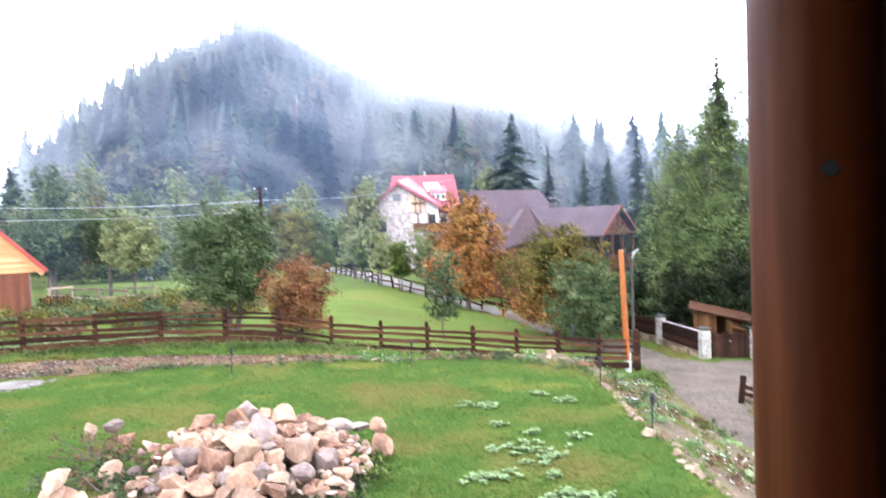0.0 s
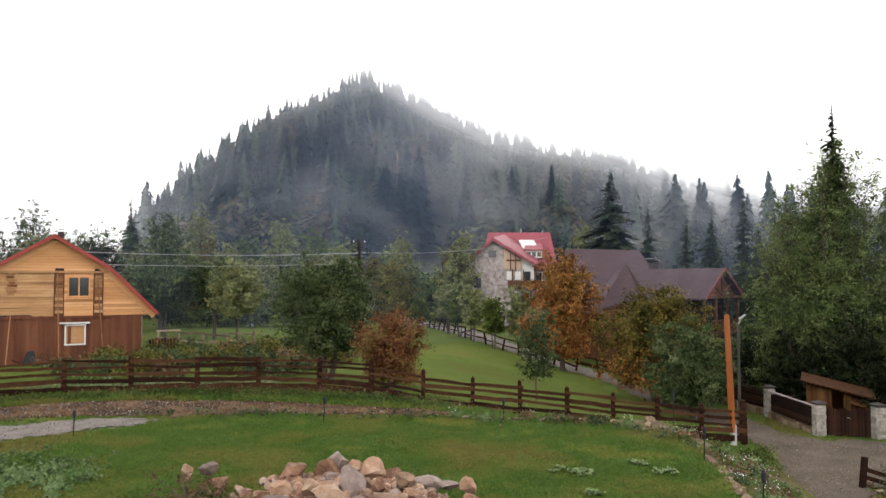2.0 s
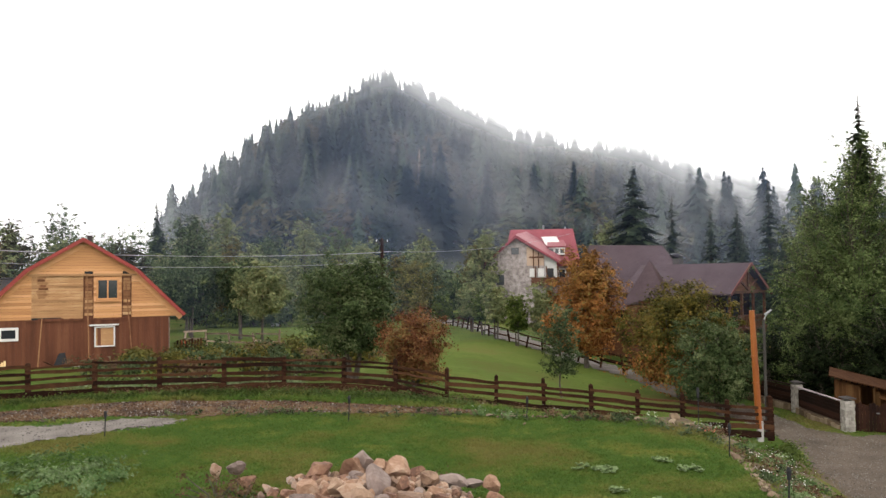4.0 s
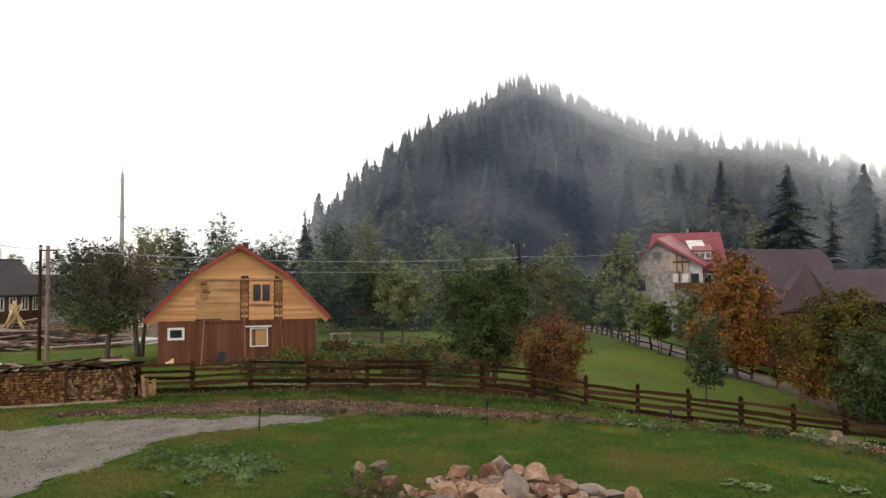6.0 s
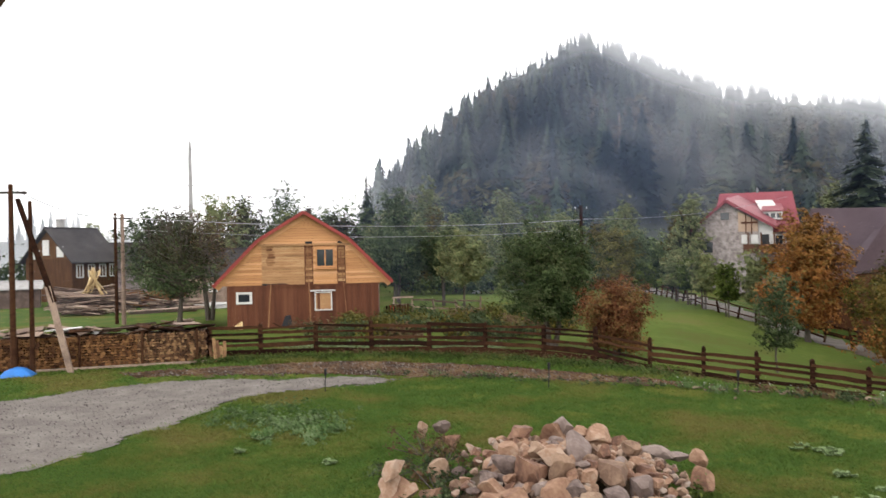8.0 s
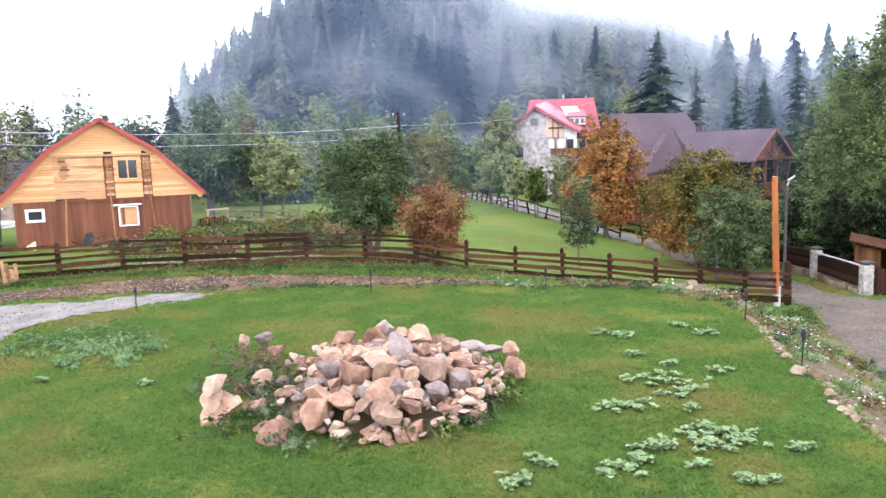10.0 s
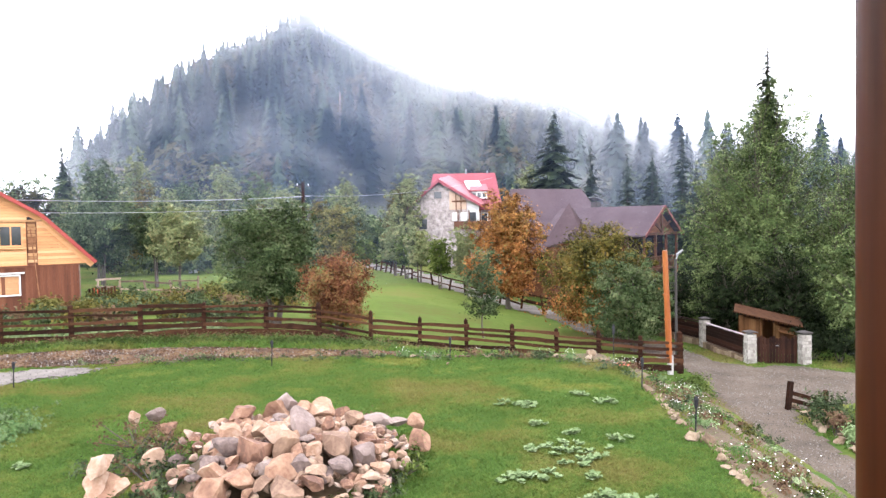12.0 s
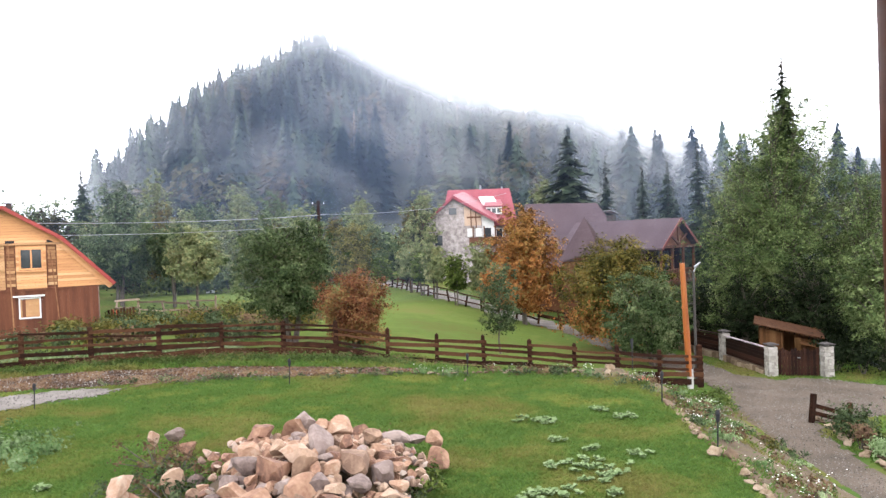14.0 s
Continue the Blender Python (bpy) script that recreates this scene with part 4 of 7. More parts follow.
# ---- the half-renovated barn ----
def window(root, u0, u1, z0, z1, y, frame_mat, bars=1, label="", depth=0.06, pane_mat=None, w=0.07):
    """A window in a front wall that faces -y: frame and panes under root."""
    win = part("window", Geo().box(((u0 + u1) / 2, y + 0.05, (z0 + z1) / 2), (u1 - u0 - 0.02, 0.03, z1 - z0 - 0.02)), pane_mat or M_GLASS, root, label)
    g = Geo()
    g.box(((u0 + u1) / 2, y, z1 - w / 2), (u1 - u0, depth, w)).box(((u0 + u1) / 2, y, z0 + w / 2), (u1 - u0, depth, w))
    g.box((u0 + w / 2, y, (z0 + z1) / 2), (w, depth, z1 - z0 - 2 * w)).box((u1 - w / 2, y, (z0 + z1) / 2), (w, depth, z1 - z0 - 2 * w))
    for k in range(bars):
        u = u0 + (u1 - u0) * (k + 1) / (bars + 1)
        g.box((u, y, (z0 + z1) / 2), (w * 0.7, depth, z1 - z0 - 2 * w))
    part("window_frame", g, frame_mat, win)
    return win


def make_barn():
    W, Dp = 8.88, 8.5
    root = thing("barn_house", "brown plank barn with a new yellow pine gable and red verges", "barn", (-27.64, 35.21, -0.32), math.atan2(4.78, 7.51))
    rng = random.Random(3)
    prof = [(-0.72, 2.68), (1.78, 5.28), (4.44, 6.93), (7.1, 5.28), (9.6, 2.72)]

    def roof_at(u):
        return float(np.interp(u, [p[0] for p in prof], [p[1] for p in prof]))

    core = Geo().slab([(0.03, 0.08, 0), (W - 0.03, 0.08, 0), (W - 0.03, 0.08, 2.6), (7.05, 0.08, 5.1), (4.44, 0.08, 6.75), (1.83, 0.08, 5.1), (0.03, 0.08, 2.6)], (0, Dp, 0))
    part("wall", core, M_BROWNB, root)
    part("plinth", Geo().box((W / 2, -0.02, 0.06), (W + 0.1, 0.16, 0.16)), M_CONCRETE, root, "pale concrete plinth")
    for a, b in zip(prof, prof[1:]):
        part("roof", Geo().slab([(a[0], -0.35, a[1]), (b[0], -0.35, b[1]), (b[0], Dp + 0.3, b[1]), (a[0], Dp + 0.3, a[1])], (0, 0, 0.07)), M_RED, root)
        d = Vector((b[0] - a[0], 0, b[1] - a[1])).normalized()
        nrm = Vector((-d.z, 0, d.x))
        p, q = Vector((a[0], -0.38, a[1])), Vector((b[0], -0.38, b[1]))
        part("fascia", Geo().slab([p + nrm * 0.09, q + nrm * 0.09, q - nrm * 0.1, p - nrm * 0.1], (0, 0.03, 0)), M_RED, root, "red painted verge board")
        p, q = Vector((a[0], -0.02, a[1])), Vector((b[0], -0.02, b[1]))
        part("barge_board", Geo().slab([p - nrm * 0.02, q - nrm * 0.02, q - nrm * 0.36, p - nrm * 0.36], (0, 0.025, 0)), M_YELLOW, root)
    part("chimney", Geo().box((4.75, 1.2, 7.02), (0.28, 0.28, 0.3)).box((4.75, 1.2, 7.2), (0.36, 0.36, 0.05)), M_DARKROOF, root)
    # vertical brown boards
    u = 0.0
    while u < W - 0.05:
        w = rng.uniform(0.13, 0.21)
        w = min(w, W - u)
        top = 2.62 + rng.uniform(-0.04, 0.03)
        part("board", Geo().box((u + w / 2, 0.055 + rng.uniform(-0.012, 0.012), (top + 0.13) / 2 + 0.06), (w - 0.012, 0.03, top - 0.13)), M_BROWNB, root)
        u += w
    # horizontal pine boards of the gable, in three fields
    z = 2.68
    while z < 6.75:
        h = 0.15

        def span(zz):
            us = [uu for uu in np.linspace(-0.6, 9.5, 300) if roof_at(uu) - 0.16 > zz]
            return (min(us), max(us)) if us else None

        s = span(z + h)
        if s:
            lo, hi = max(s[0], 0.02), min(s[1], W - 0.02)
            if z < 2.95:
                lo, hi = s
            old = z < 5.05
            fields = [(lo, min(hi, 2.0), M_YELLOW), (2.0, 4.45, M_OLDPINE), (4.95, 6.35, M_YELLOW), (6.85, hi, M_YELLOW)] if old else [(lo, hi, M_YELLOW)]
            for f0, f1, m in fields:
                if f1 - f0 > 0.1:
                    y = 0.05 + (rng.uniform(-0.015, 0.01) if m is M_OLDPINE else 0.0)
                    for a, b in ([(f0, 5.08), (6.22, f1)] if f0 == 4.95 and 3.6 < z + h / 2 < 4.85 else [(f0, f1)]):
                        part("board", Geo().box(((a + b) / 2, y, z + h / 2), (b - a, 0.03, h - 0.008)), m, root)
        z += h
    # dark uncovered studs beside the window field
    for u0, u1 in ((4.5, 4.92), (6.4, 6.82)):
        for k in range(13):
            zz = 2.9 + k * 0.17
            part("batten", Geo().box(((u0 + u1) / 2, 0.035 + rng.uniform(-0.01, 0.01), zz), (u1 - u0 - rng.uniform(0, 0.08), 0.04, 0.15)), M_BATTEN if k > 4 or k % 2 else M_OLDPINE, root)
        # black box stands for the unlit depth of the open gap
        part("opening", Geo().box(((u0 + u1) / 2, 0.03, 5.13), (u1 - u0, 0.05, 0.16)), M_BLACK, root, "black box standing for the dark gap above the battens")
    part("beam", Geo().box((4.45, -0.02, 5.02), (5.3, 0.08, 0.10)), M_OLDPINE, root)
    part("beam", Geo().box((4.6, 0.0, 2.62), (5.6, 0.06, 0.10)).box((2.9, -0.01, 2.7), (1.2, 0.05, 0.06)), M_BROWNB, root, "torn dark board edge under the gable")
    # likewise black in place of the dark under the gable boards
    part("gap", Geo().box((2.7, 0.02, 2.71), (1.4, 0.05, 0.12)), M_BLACK, root)
    for k in range(8):
        part("batten", Geo().box((2.5 + rng.uniform(-0.06, 0.06), 0.015, 3.85 + 0.15 * k), (rng.uniform(0.28, 0.5), 0.05, 0.13)), M_BATTEN, root)
    for zz, a, b in ((3.75, 2.1, 4.4), (4.5, 3.2, 4.4), (3.2, 2.1, 3.3)):
        part("batten", Geo().box(((a + b) / 2, 0.01, zz), (b - a, 0.05, 0.09)), M_OLDPINE, root)
    window(root, 5.08, 6.22, 3.65, 4.82, 0.0, M_YELLOW, 1, "dark window in a pine frame", w=0.10)
    part("sill", Geo().box((5.65, -0.06, 3.6), (1.4, 0.14, 0.06)), M_YELLOW, root)
    window(root, 5.0, 6.02, 1.12, 2.22, 0.0, M_WHITE, 0, "boarded window in a white frame", pane_mat=M_OLDPINE)
    part("lintel", Geo().box((5.48, -0.05, 2.3), (1.45, 0.14, 0.08)), M_WHITE, root)
    window(root, 0.52, 1.42, 1.62, 2.32, 0.0, M_WHITE, 0, "small window in a wide white frame", w=0.13)
    part("downpipe", Geo().tube((W - 0.08, -0.06, 0.2), (W - 0.08, -0.06, 2.6), 0.035, 0.035, 8), M_PLANK, root)
    # scaffold poles leaning on the front
    for (u0, z0, u1, z1) in ((2.32, 0.0, 2.5, 2.75), (4.75, 0.0, 4.62, 5.05), (6.9, 0.0, 6.55, 4.6)):
        q = thing("scaffold_pole", "thin pale round pole leaning against the barn front", "pole", root.location, root.rotation_euler.z, group="scaffold poles")
        q.data = None
        part("pole", Geo().tube((u0, -0.5, z0), (u1, -0.12, z1), 0.034, 0.026, 7), M_BATTEN, q)
    for (u, dz, sx, sz, m, nm, lb) in ((3.35, 0.42, 0.5, 0.75, M_BLACK, "wheelbarrow", "dark wheelbarrow tipped against the barn"), (0.5, 0.2, 0.4, 0.5, M_NEWPLANK, "board_offcut", "pale board offcuts standing by the wall")):
        q = thing(nm, lb, nm.replace("_", " "), root.location, root.rotation_euler.z)
        if nm == "wheelbarrow":
            part("tray", Geo().slab([(u - 0.3, -0.6, 0.25), (u + 0.35, -0.6, 0.4), (u + 0.25, -0.45, 0.95), (u - 0.05, -0.45, 0.9)], (0, 0.12, 0)), M_BLACK, q)
            part("handle", Geo().tube((u - 0.3, -0.65, 0.3), (u - 0.75, -0.7, 0.55), 0.025, 0.025, 6), M_FENCE, q)
            part("wheel", Geo().tube((u + 0.35, -0.62, 0.17), (u + 0.35, -0.52, 0.17), 0.18, 0.18, 14), M_BLACK, q)
        else:
            for k in range(4):
                part("board", Geo().beam((u + k * 0.12, -0.6, 0.0), (u + k * 0.11, -0.2, 0.42 + 0.07 * k), 0.1, 0.03), M_NEWPLANK, q)
    # barge of boards and barrel beside the right corner
    q = thing("rain_barrel", "dark barrel with a red bucket beside the barn corner", "barrel", root.location, root.rotation_euler.z)
    part("barrel", Geo().tube((9.7, 1.0, 0), (9.7, 1.0, 0.9), 0.32, 0.32, 16), M_BLACK, q)
    part("bucket", Geo().tube((9.7, 1.0, 0.9), (9.7, 1.0, 1.2), 0.15, 0.2, 14), M_REDFLOWER, q, "red bucket")
    q = thing("board_fence_panel", "short dark upright board fence beside the barn", "fence", root.location, root.rotation_euler.z)
    for k in range(9):
        part("board", Geo().box((9.3 + k * 0.16, 0.4, 0.62), (0.11, 0.03, 1.25 + 0.08 * (k % 3))), M_FENCE, q)
    part("rail", Geo().box((9.95, 0.44, 0.9), (1.5, 0.05, 0.08)), M_FENCE, q)


make_barn()
# ---- the other houses ----
def gable_house(name, label, at, rz, w, d, eave, ridge, base, wall_mat, roof_mat, over=0.4, windows=(), chim=None, door=None):
    """A house with its ridge along local x: front wall faces -y."""
    root = thing(name, label, "house", at, rz)
    g = Geo().box((w / 2, d / 2, (eave + base) / 2), (w, d, eave - base))
    part("wall", g, wall_mat, root)
    for u in (0.0, w - 0.2):
        part("gable", Geo().slab([(u, 0.0, eave), (u, d, eave), (u, d / 2, ridge - 0.12)], (0.2, 0, 0)), wall_mat, root)
    k = (ridge - eave) / (d / 2)
    for sgn in (0, 1):
        y0, y1 = (-over, d / 2) if not sgn else (d + over, d / 2)
        part("roof", Geo().slab([(-over, y0, eave - k * over), (w + over, y0, eave - k * over), (w + over, y1, ridge), (-over, y1, ridge)], (0, 0, 0.12)), roof_mat, root)
    part("ridge_cap", Geo().tube((-over, d / 2, ridge + 0.1), (w + over, d / 2, ridge + 0.1), 0.12, 0.12, 8), roof_mat, root)
    for (u0, u1, z0, z1) in windows:
        window(root, u0, u1, z0, z1, -0.03, M_WHITE, 1, "white-framed window", w=0.12)
    if chim:
        part("chimney", Geo().box((chim, d / 2 + 0.5, ridge + 0.3), (0.6, 0.6, 1.4)).box((chim, d / 2 + 0.5, ridge + 1.05), (0.75, 0.75, 0.12)), M_CONCRETE, root)
    return root


def red_guesthouse():
    root = thing("guesthouse", "tall stone-clad guesthouse with a raspberry-red metal roof", "house", (0, 0, 0))
    # main block, ridge across
    part("wall", Geo().box((2.2, 98.0, 1.4), (7.6, 9.0, 9.2)), M_PLASTER, root)
    part("roof", Geo().slab([(-3.4, 92.6, 5.5), (6.2, 92.6, 5.5), (5.6, 98, 10.3), (-2.5, 98, 10.3)], (0, 0, 0.14)), M_PINKROOF, root)
    part("roof", Geo().slab([(-3.4, 103.4, 5.5), (6.2, 103.4, 5.5), (5.6, 98, 10.3), (-2.5, 98, 10.3)], (0, 0, 0.14)), M_PINKROOF, root)
    part("gable", Geo().slab([(5.8, 93.6, 5.6), (5.8, 102.4, 5.6), (5.5, 98, 10.0)], (-0.2, 0, 0)), M_WHITE, root, "white gable wall with brown timbers")
    for zz, yy in ((7.0, 2.6), (8.3, 1.4)):
        part("timber", Geo().box((5.86, 98, zz), (0.08, 2 * yy, 0.22)), M_TIMBER, root)
    part("ridge_vent", Geo().tube((1.8, 98, 10.3), (1.8, 98, 11.0), 0.12, 0.12, 8).tube((4.6, 98, 10.3), (4.6, 98, 10.7), 0.1, 0.1, 8), M_METAL, root)
    # front wing with the stone gable
    part("wing_wall", Geo().slab([(-5.0, 90.6, -3.2), (1.7, 90.6, -3.2), (1.7, 90.6, 6.9), (-1.7, 90.6, 8.9), (-5.0, 90.6, 6.1)], (0, 6.5, 0)), M_STONEWALL, root, "grey stone-clad gable wall")
    part("wing_roof", Geo().slab([(-5.6, 90.0, 5.75), (-1.7, 90.0, 9.2), (-1.4, 97.8, 9.9), (-5.2, 97.4, 6.2)], (0, 0, 0.13)), M_PINKROOF, root)
    part("wing_roof", Geo().slab([(3.5, 90.0, 6.0), (-1.7, 90.0, 9.2), (-0.4, 96.8, 10.0), (4.9, 96.4, 6.9)], (0, 0, 0.13)), M_PINKROOF, root)
    for a in ((-5.6, 5.75), (3.5, 6.0)):
        part("verge_board", Geo().beam((a[0], 89.95, a[1] - 0.05), (-1.7, 89.95, 9.15), 0.06, 0.26), M_PINKROOF, root)
    # white slab added as the sky's sheen on the wet roof
    part("wet_sheet", Geo().slab([(2.0, 92.2, 7.38), (-0.9, 92.2, 9.16), (-0.5, 95.6, 9.62), (2.7, 95.6, 7.66)], (0, 0, 0.06)), M_WHITE, root, "white strip standing for the wet sheen on the roof slope")
    # timbered recess under the long slope
    part("recess_wall", Geo().slab([(1.72, 90.9, 3.4), (3.2, 90.9, 3.4), (3.2, 90.9, 6.05), (1.72, 90.9, 6.9)], (0, 0.3, 0)), M_WHITE, root, "white rendered recess wall")
    for a, b in (((0.4, 7.55), (0.4, 5.3)), ((1.0, 7.2), (1.0, 5.3)), ((-0.1, 6.6), (1.6, 6.6))):
        part("timber", Geo().beam((a[0], 90.5, a[1]), (b[0], 90.5, b[1]), 0.12, 0.2), M_TIMBER, root)
    part("pine_field", Geo().slab([(-0.4, 90.55, 5.6), (1.65, 90.55, 5.6), (1.65, 90.55, 6.8), (-0.4, 90.55, 7.95)], (0, 0.05, 0)), M_PALEPINE, root, "pale pine boarding in the gable")
    for k in range(2):
        part("window", Geo().box((0.3 + 1.0 * k, 90.5, 4.75), (0.75, 0.08, 1.0)), M_WHITE, root, "white window")
    part("window", Geo().box((2.4, 90.85, 4.6), (0.8, 0.08, 1.3)), M_GLASS, root)
    part("side_roof", Geo().slab([(-5.9, 92, 5.6), (-4.6, 92, 6.7), (-4.6, 99, 6.7), (-5.9, 99, 5.6)], (0, 0, 0.1)), M_PINKROOF, root)
    # dormer with white windows and a solar panel
    dm = part("dormer", Geo().box((3.3, 94.0, 7.4), (2.0, 2.0, 0.9)), M_WHITE, root, "white dormer")
    for k in range(3):
        part("window", Geo().box((2.66 + 0.64 * k, 92.98, 7.4), (0.46, 0.05, 0.55)), M_GLASS, dm)
    part("roof", Geo().slab([(2.1, 92.8, 7.9), (4.5, 92.8, 7.9), (4.3, 96.5, 8.9), (2.3, 96.5, 8.9)], (0, 0, 0.09)), M_PINKROOF, dm)
    # reflected sky is painted: the panel is plain white
    part("solar_panel", Geo().slab([(2.0, 94.4, 8.1), (3.9, 94.4, 8.1), (3.4, 96.4, 9.3), (1.5, 96.4, 9.3)], (0, 0, 0.08)), M_WHITE, root, "solar panel coloured white for the sky's reflection")
    # balcony
    part("balcony_floor", Geo().box((2.6, 91.3, 3.3), (5.0, 2.2, 0.2)), M_TIMBER, root)
    bal = part("balcony_rail", Geo().box((2.6, 90.2, 3.75), (5.0, 0.08, 0.8)), M_TIMBER, root, "dark timber balcony rail")
    for k in range(4):
        part("post", Geo().box((0.6 + 1.35 * k, 90.25, 4.4), (0.14, 0.14, 2.2)), M_TIMBER, bal)
    part("balcony_wall", Geo().box((2.9, 93.42, 4.6), (3.0, 0.12, 1.3)), M_WHITE, root)
    for k in range(3):
        part("window", Geo().box((1.9 + 1.0 * k, 93.33, 4.6), (0.7, 0.06, 1.0)), M_GLASS, root)
    part("window", Geo().box((-1.8, 90.57, 7.4), (0.9, 0.06, 0.8)), M_GLASS, root)
    part("window", Geo().box((-3.6, 90.57, 3.9), (0.9, 0.06, 1.2)), M_GLASS, root)
    part("dish", Geo().tube((-5.15, 90.5, 3.3), (-5.35, 90.3, 3.45), 0.35, 0.1, 12), M_WHITE, root, "white satellite dish")


red_guesthouse()


TUR = [(8.94, 57.4, 5.44), (7.16, 56.6, 2.76), (9.5, 55.5, 3.3), (10.45, 57.3, 3.0), (8.6, 59.2, 2.9)]


def brown_lodge():
    # the wing: ridge along local x, gable with an open balcony at the near end
    root = thing("timber_lodge", "dark timber lodge with brown shingle roofs and an open gable balcony", "house", (16.06, 57.9, 0), radians(135))
    w, ez, rz_, g0 = 2.6, 2.95, 5.0, -2.6
    part("wall", Geo().box((4.6, 0, (0.2 + g0) / 2 + 0.1), (8.4, 4.6, 0.4 - g0)), M_TIMBER, root)
    part("upper_wall", Geo().box((5.3, 0, 1.7), (7.0, 4.4, 2.6)), M_TIMBER, root)
    for sg in (-1, 1):
        part("roof", Geo().slab([(-0.35, sg * (w + 0.25), ez - 0.2), (9.5, sg * (w + 0.25), ez - 0.2), (9.5, 0, rz_), (-0.35, 0, rz_)], (0, 0, 0.13)), M_BROWNROOF, root)
        part("verge_board", Geo().beam((-0.4, sg * (w + 0.25), ez - 0.15), (-0.4, 0, rz_ + 0.05), 0.06, 0.2), M_VERGE, root, "red-brown verge board")
    tr = part("truss", Geo().beam((-0.1, -w, ez), (-0.1, w, ez), 0.14, 0.2), M_TIMBER, root)
    part("strut", Geo().beam((-0.1, 0, ez), (-0.1, 0, rz_ - 0.1), 0.12, 0.16), M_TIMBER, tr)
    for sg in (-1, 1):
        part("strut", Geo().beam((-0.1, 0, ez + 0.15), (-0.1, sg * 1.25, ez + 0.95), 0.12, 0.14), M_TIMBER, tr)
    part("gable_board", Geo().slab([(0.2, -w, ez), (0.2, w, ez), (0.2, 0, rz_ - 0.1)], (0.08, 0, 0)), M_BATTEN, root, "brown pine gable boards")
    for y in (-2.4, -0.8, 0.8, 2.4):
        part("post", Geo().box((0.0, y, 1.4), (0.16, 0.16, 3.2)), M_TIMBER, root)
    part("balcony_floor", Geo().box((0.7, 0, 0.25), (1.8, 5.0, 0.18)), M_TIMBER, root)
    rail = part("balcony_rail", Geo().beam((-0.05, -2.4, 1.2), (-0.05, 2.4, 1.2), 0.08, 0.1), M_TIMBER, root)
    for k in range(20):
        part("baluster", Geo().box((-0.05, -2.3 + 0.242 * k, 0.75), (0.04, 0.12, 0.85)), M_TIMBER, rail)
    # dark panel added to stand for the shade inside the balcony
    part("balcony_back", Geo().box((1.25, 0, 1.65), (0.08, 4.9, 2.7)), M_DARKBOARD, root, "dark panel added for the shaded depth of the balcony")
    # black box as the deepest dark behind the posts
    part("back_opening", Geo().box((1.15, 0.2, 1.5), (0.1, 1.5, 2.2)), M_BLACK, root)
    part("chimney", Geo().box((6.2, -0.4, 5.15), (0.55, 0.55, 0.9)), M_DARKROOF, root)
    part("chimney_cap", Geo().slab([(5.8, -0.9, 5.7), (6.6, -0.9, 5.7), (6.6, 0.1, 5.95), (5.8, 0.1, 5.95)], (0, 0, 0.06)), M_METAL, root)
    # the main block behind, with a hipped end and a small pyramid dormer
    main = thing("timber_lodge_main_block", "broad brown-shingled lodge roof behind autumn trees", "house", (0, 0, 0))
    part("wall", Geo().box((8.5, 67.5, 0.0), (8.5, 8.0, 5.0)), M_TIMBER, main)
    part("roof", Geo().slab([(2.9, 61.6, 1.4), (14.2, 61.6, 1.4), (11.6, 67.3, 6.75), (5.3, 67.6, 6.9)], (0, 0, 0.13)), M_BROWNROOF, main)
    part("roof", Geo().slab([(2.9, 73.2, 1.4), (14.2, 73.2, 1.4), (11.6, 67.3, 6.75), (5.3, 67.6, 6.9)], (0, 0, 0.13)), M_BROWNROOF, main)
    part("hip_roof", Geo().slab([(14.2, 61.6, 1.4), (14.2, 73.2, 1.4), (11.6, 67.3, 6.75)], (0, 0, 0.12)), M_BROWNROOF, main)
    part("hip_roof", Geo().slab([(2.9, 61.6, 1.4), (2.9, 73.2, 1.4), (5.3, 67.6, 6.9)], (0, 0, 0.12)), M_BROWNROOF, main)
    ap, bs = Vector(TUR[0]), [Vector(q) for q in TUR[1:]]
    low = [ap.lerp(q, 1.25) for q in bs]
    for k, (a, b) in enumerate(zip(low, low[1:] + low[:1])):
        # the right slope alone gets the darker material, painting its shaded side
        part("turret_roof", Geo().slab([a, b, ap], (0, 0, 0.04)), M_TURRETSHADE if k == 1 else M_BROWNROOF, main, "dark red turret slope, shade put into its colour" if k == 1 else "")
    c = sum(low, Vector()) / 4
    part("turret_wall", Geo().slab([(c.lerp(q, 0.85).x, c.lerp(q, 0.85).y, -2.8) for q in low], (0, 0, 2.8 + min(q.z for q in low))), M_TIMBER, main)
    for k in range(4):
        part("window", Geo().box((5.2 + 1.9 * k, 63.46, 0.5), (1.0, 0.08, 1.1)), M_GLASS, main)


brown_lodge()

# village houses on the far left
vh = gable_house("village_house", "dark-roofed village house with white-framed windows", (-64.2, 57.0, -0.9), math.atan2(57.0, -64.3) - radians(48), 6.0, 6.6, 4.9, 8.1, -0.5, M_SHED, M_DARKROOF, 0.5,
            [(0.5, 1.4, 2.9, 4.3), (2.0, 2.9, 2.9, 4.3), (3.5, 4.4, 2.9, 4.3), (4.9, 5.7, 2.9, 4.3)], 2.0)
for yy, z0, z1 in ((1.6, 5.1, 6.2), (3.6, 5.3, 6.9), (5.0, 4.9, 5.9)):
    part("gable_window", Geo().box((-0.04, yy, (z0 + z1) / 2), (0.08, 0.9, z1 - z0)), M_WHITE, vh, "white gable window")
gable_house("village_house", "low grey-roofed house among far trees", (-76.0, 66.0, -0.9), radians(40), 9.0, 7.0, 3.8, 6.6, -0.5, M_PLASTER, M_DARKROOF, 0.5, [(1.0, 2.0, 1.8, 3.0), (4.0, 5.0, 1.8, 3.0)])
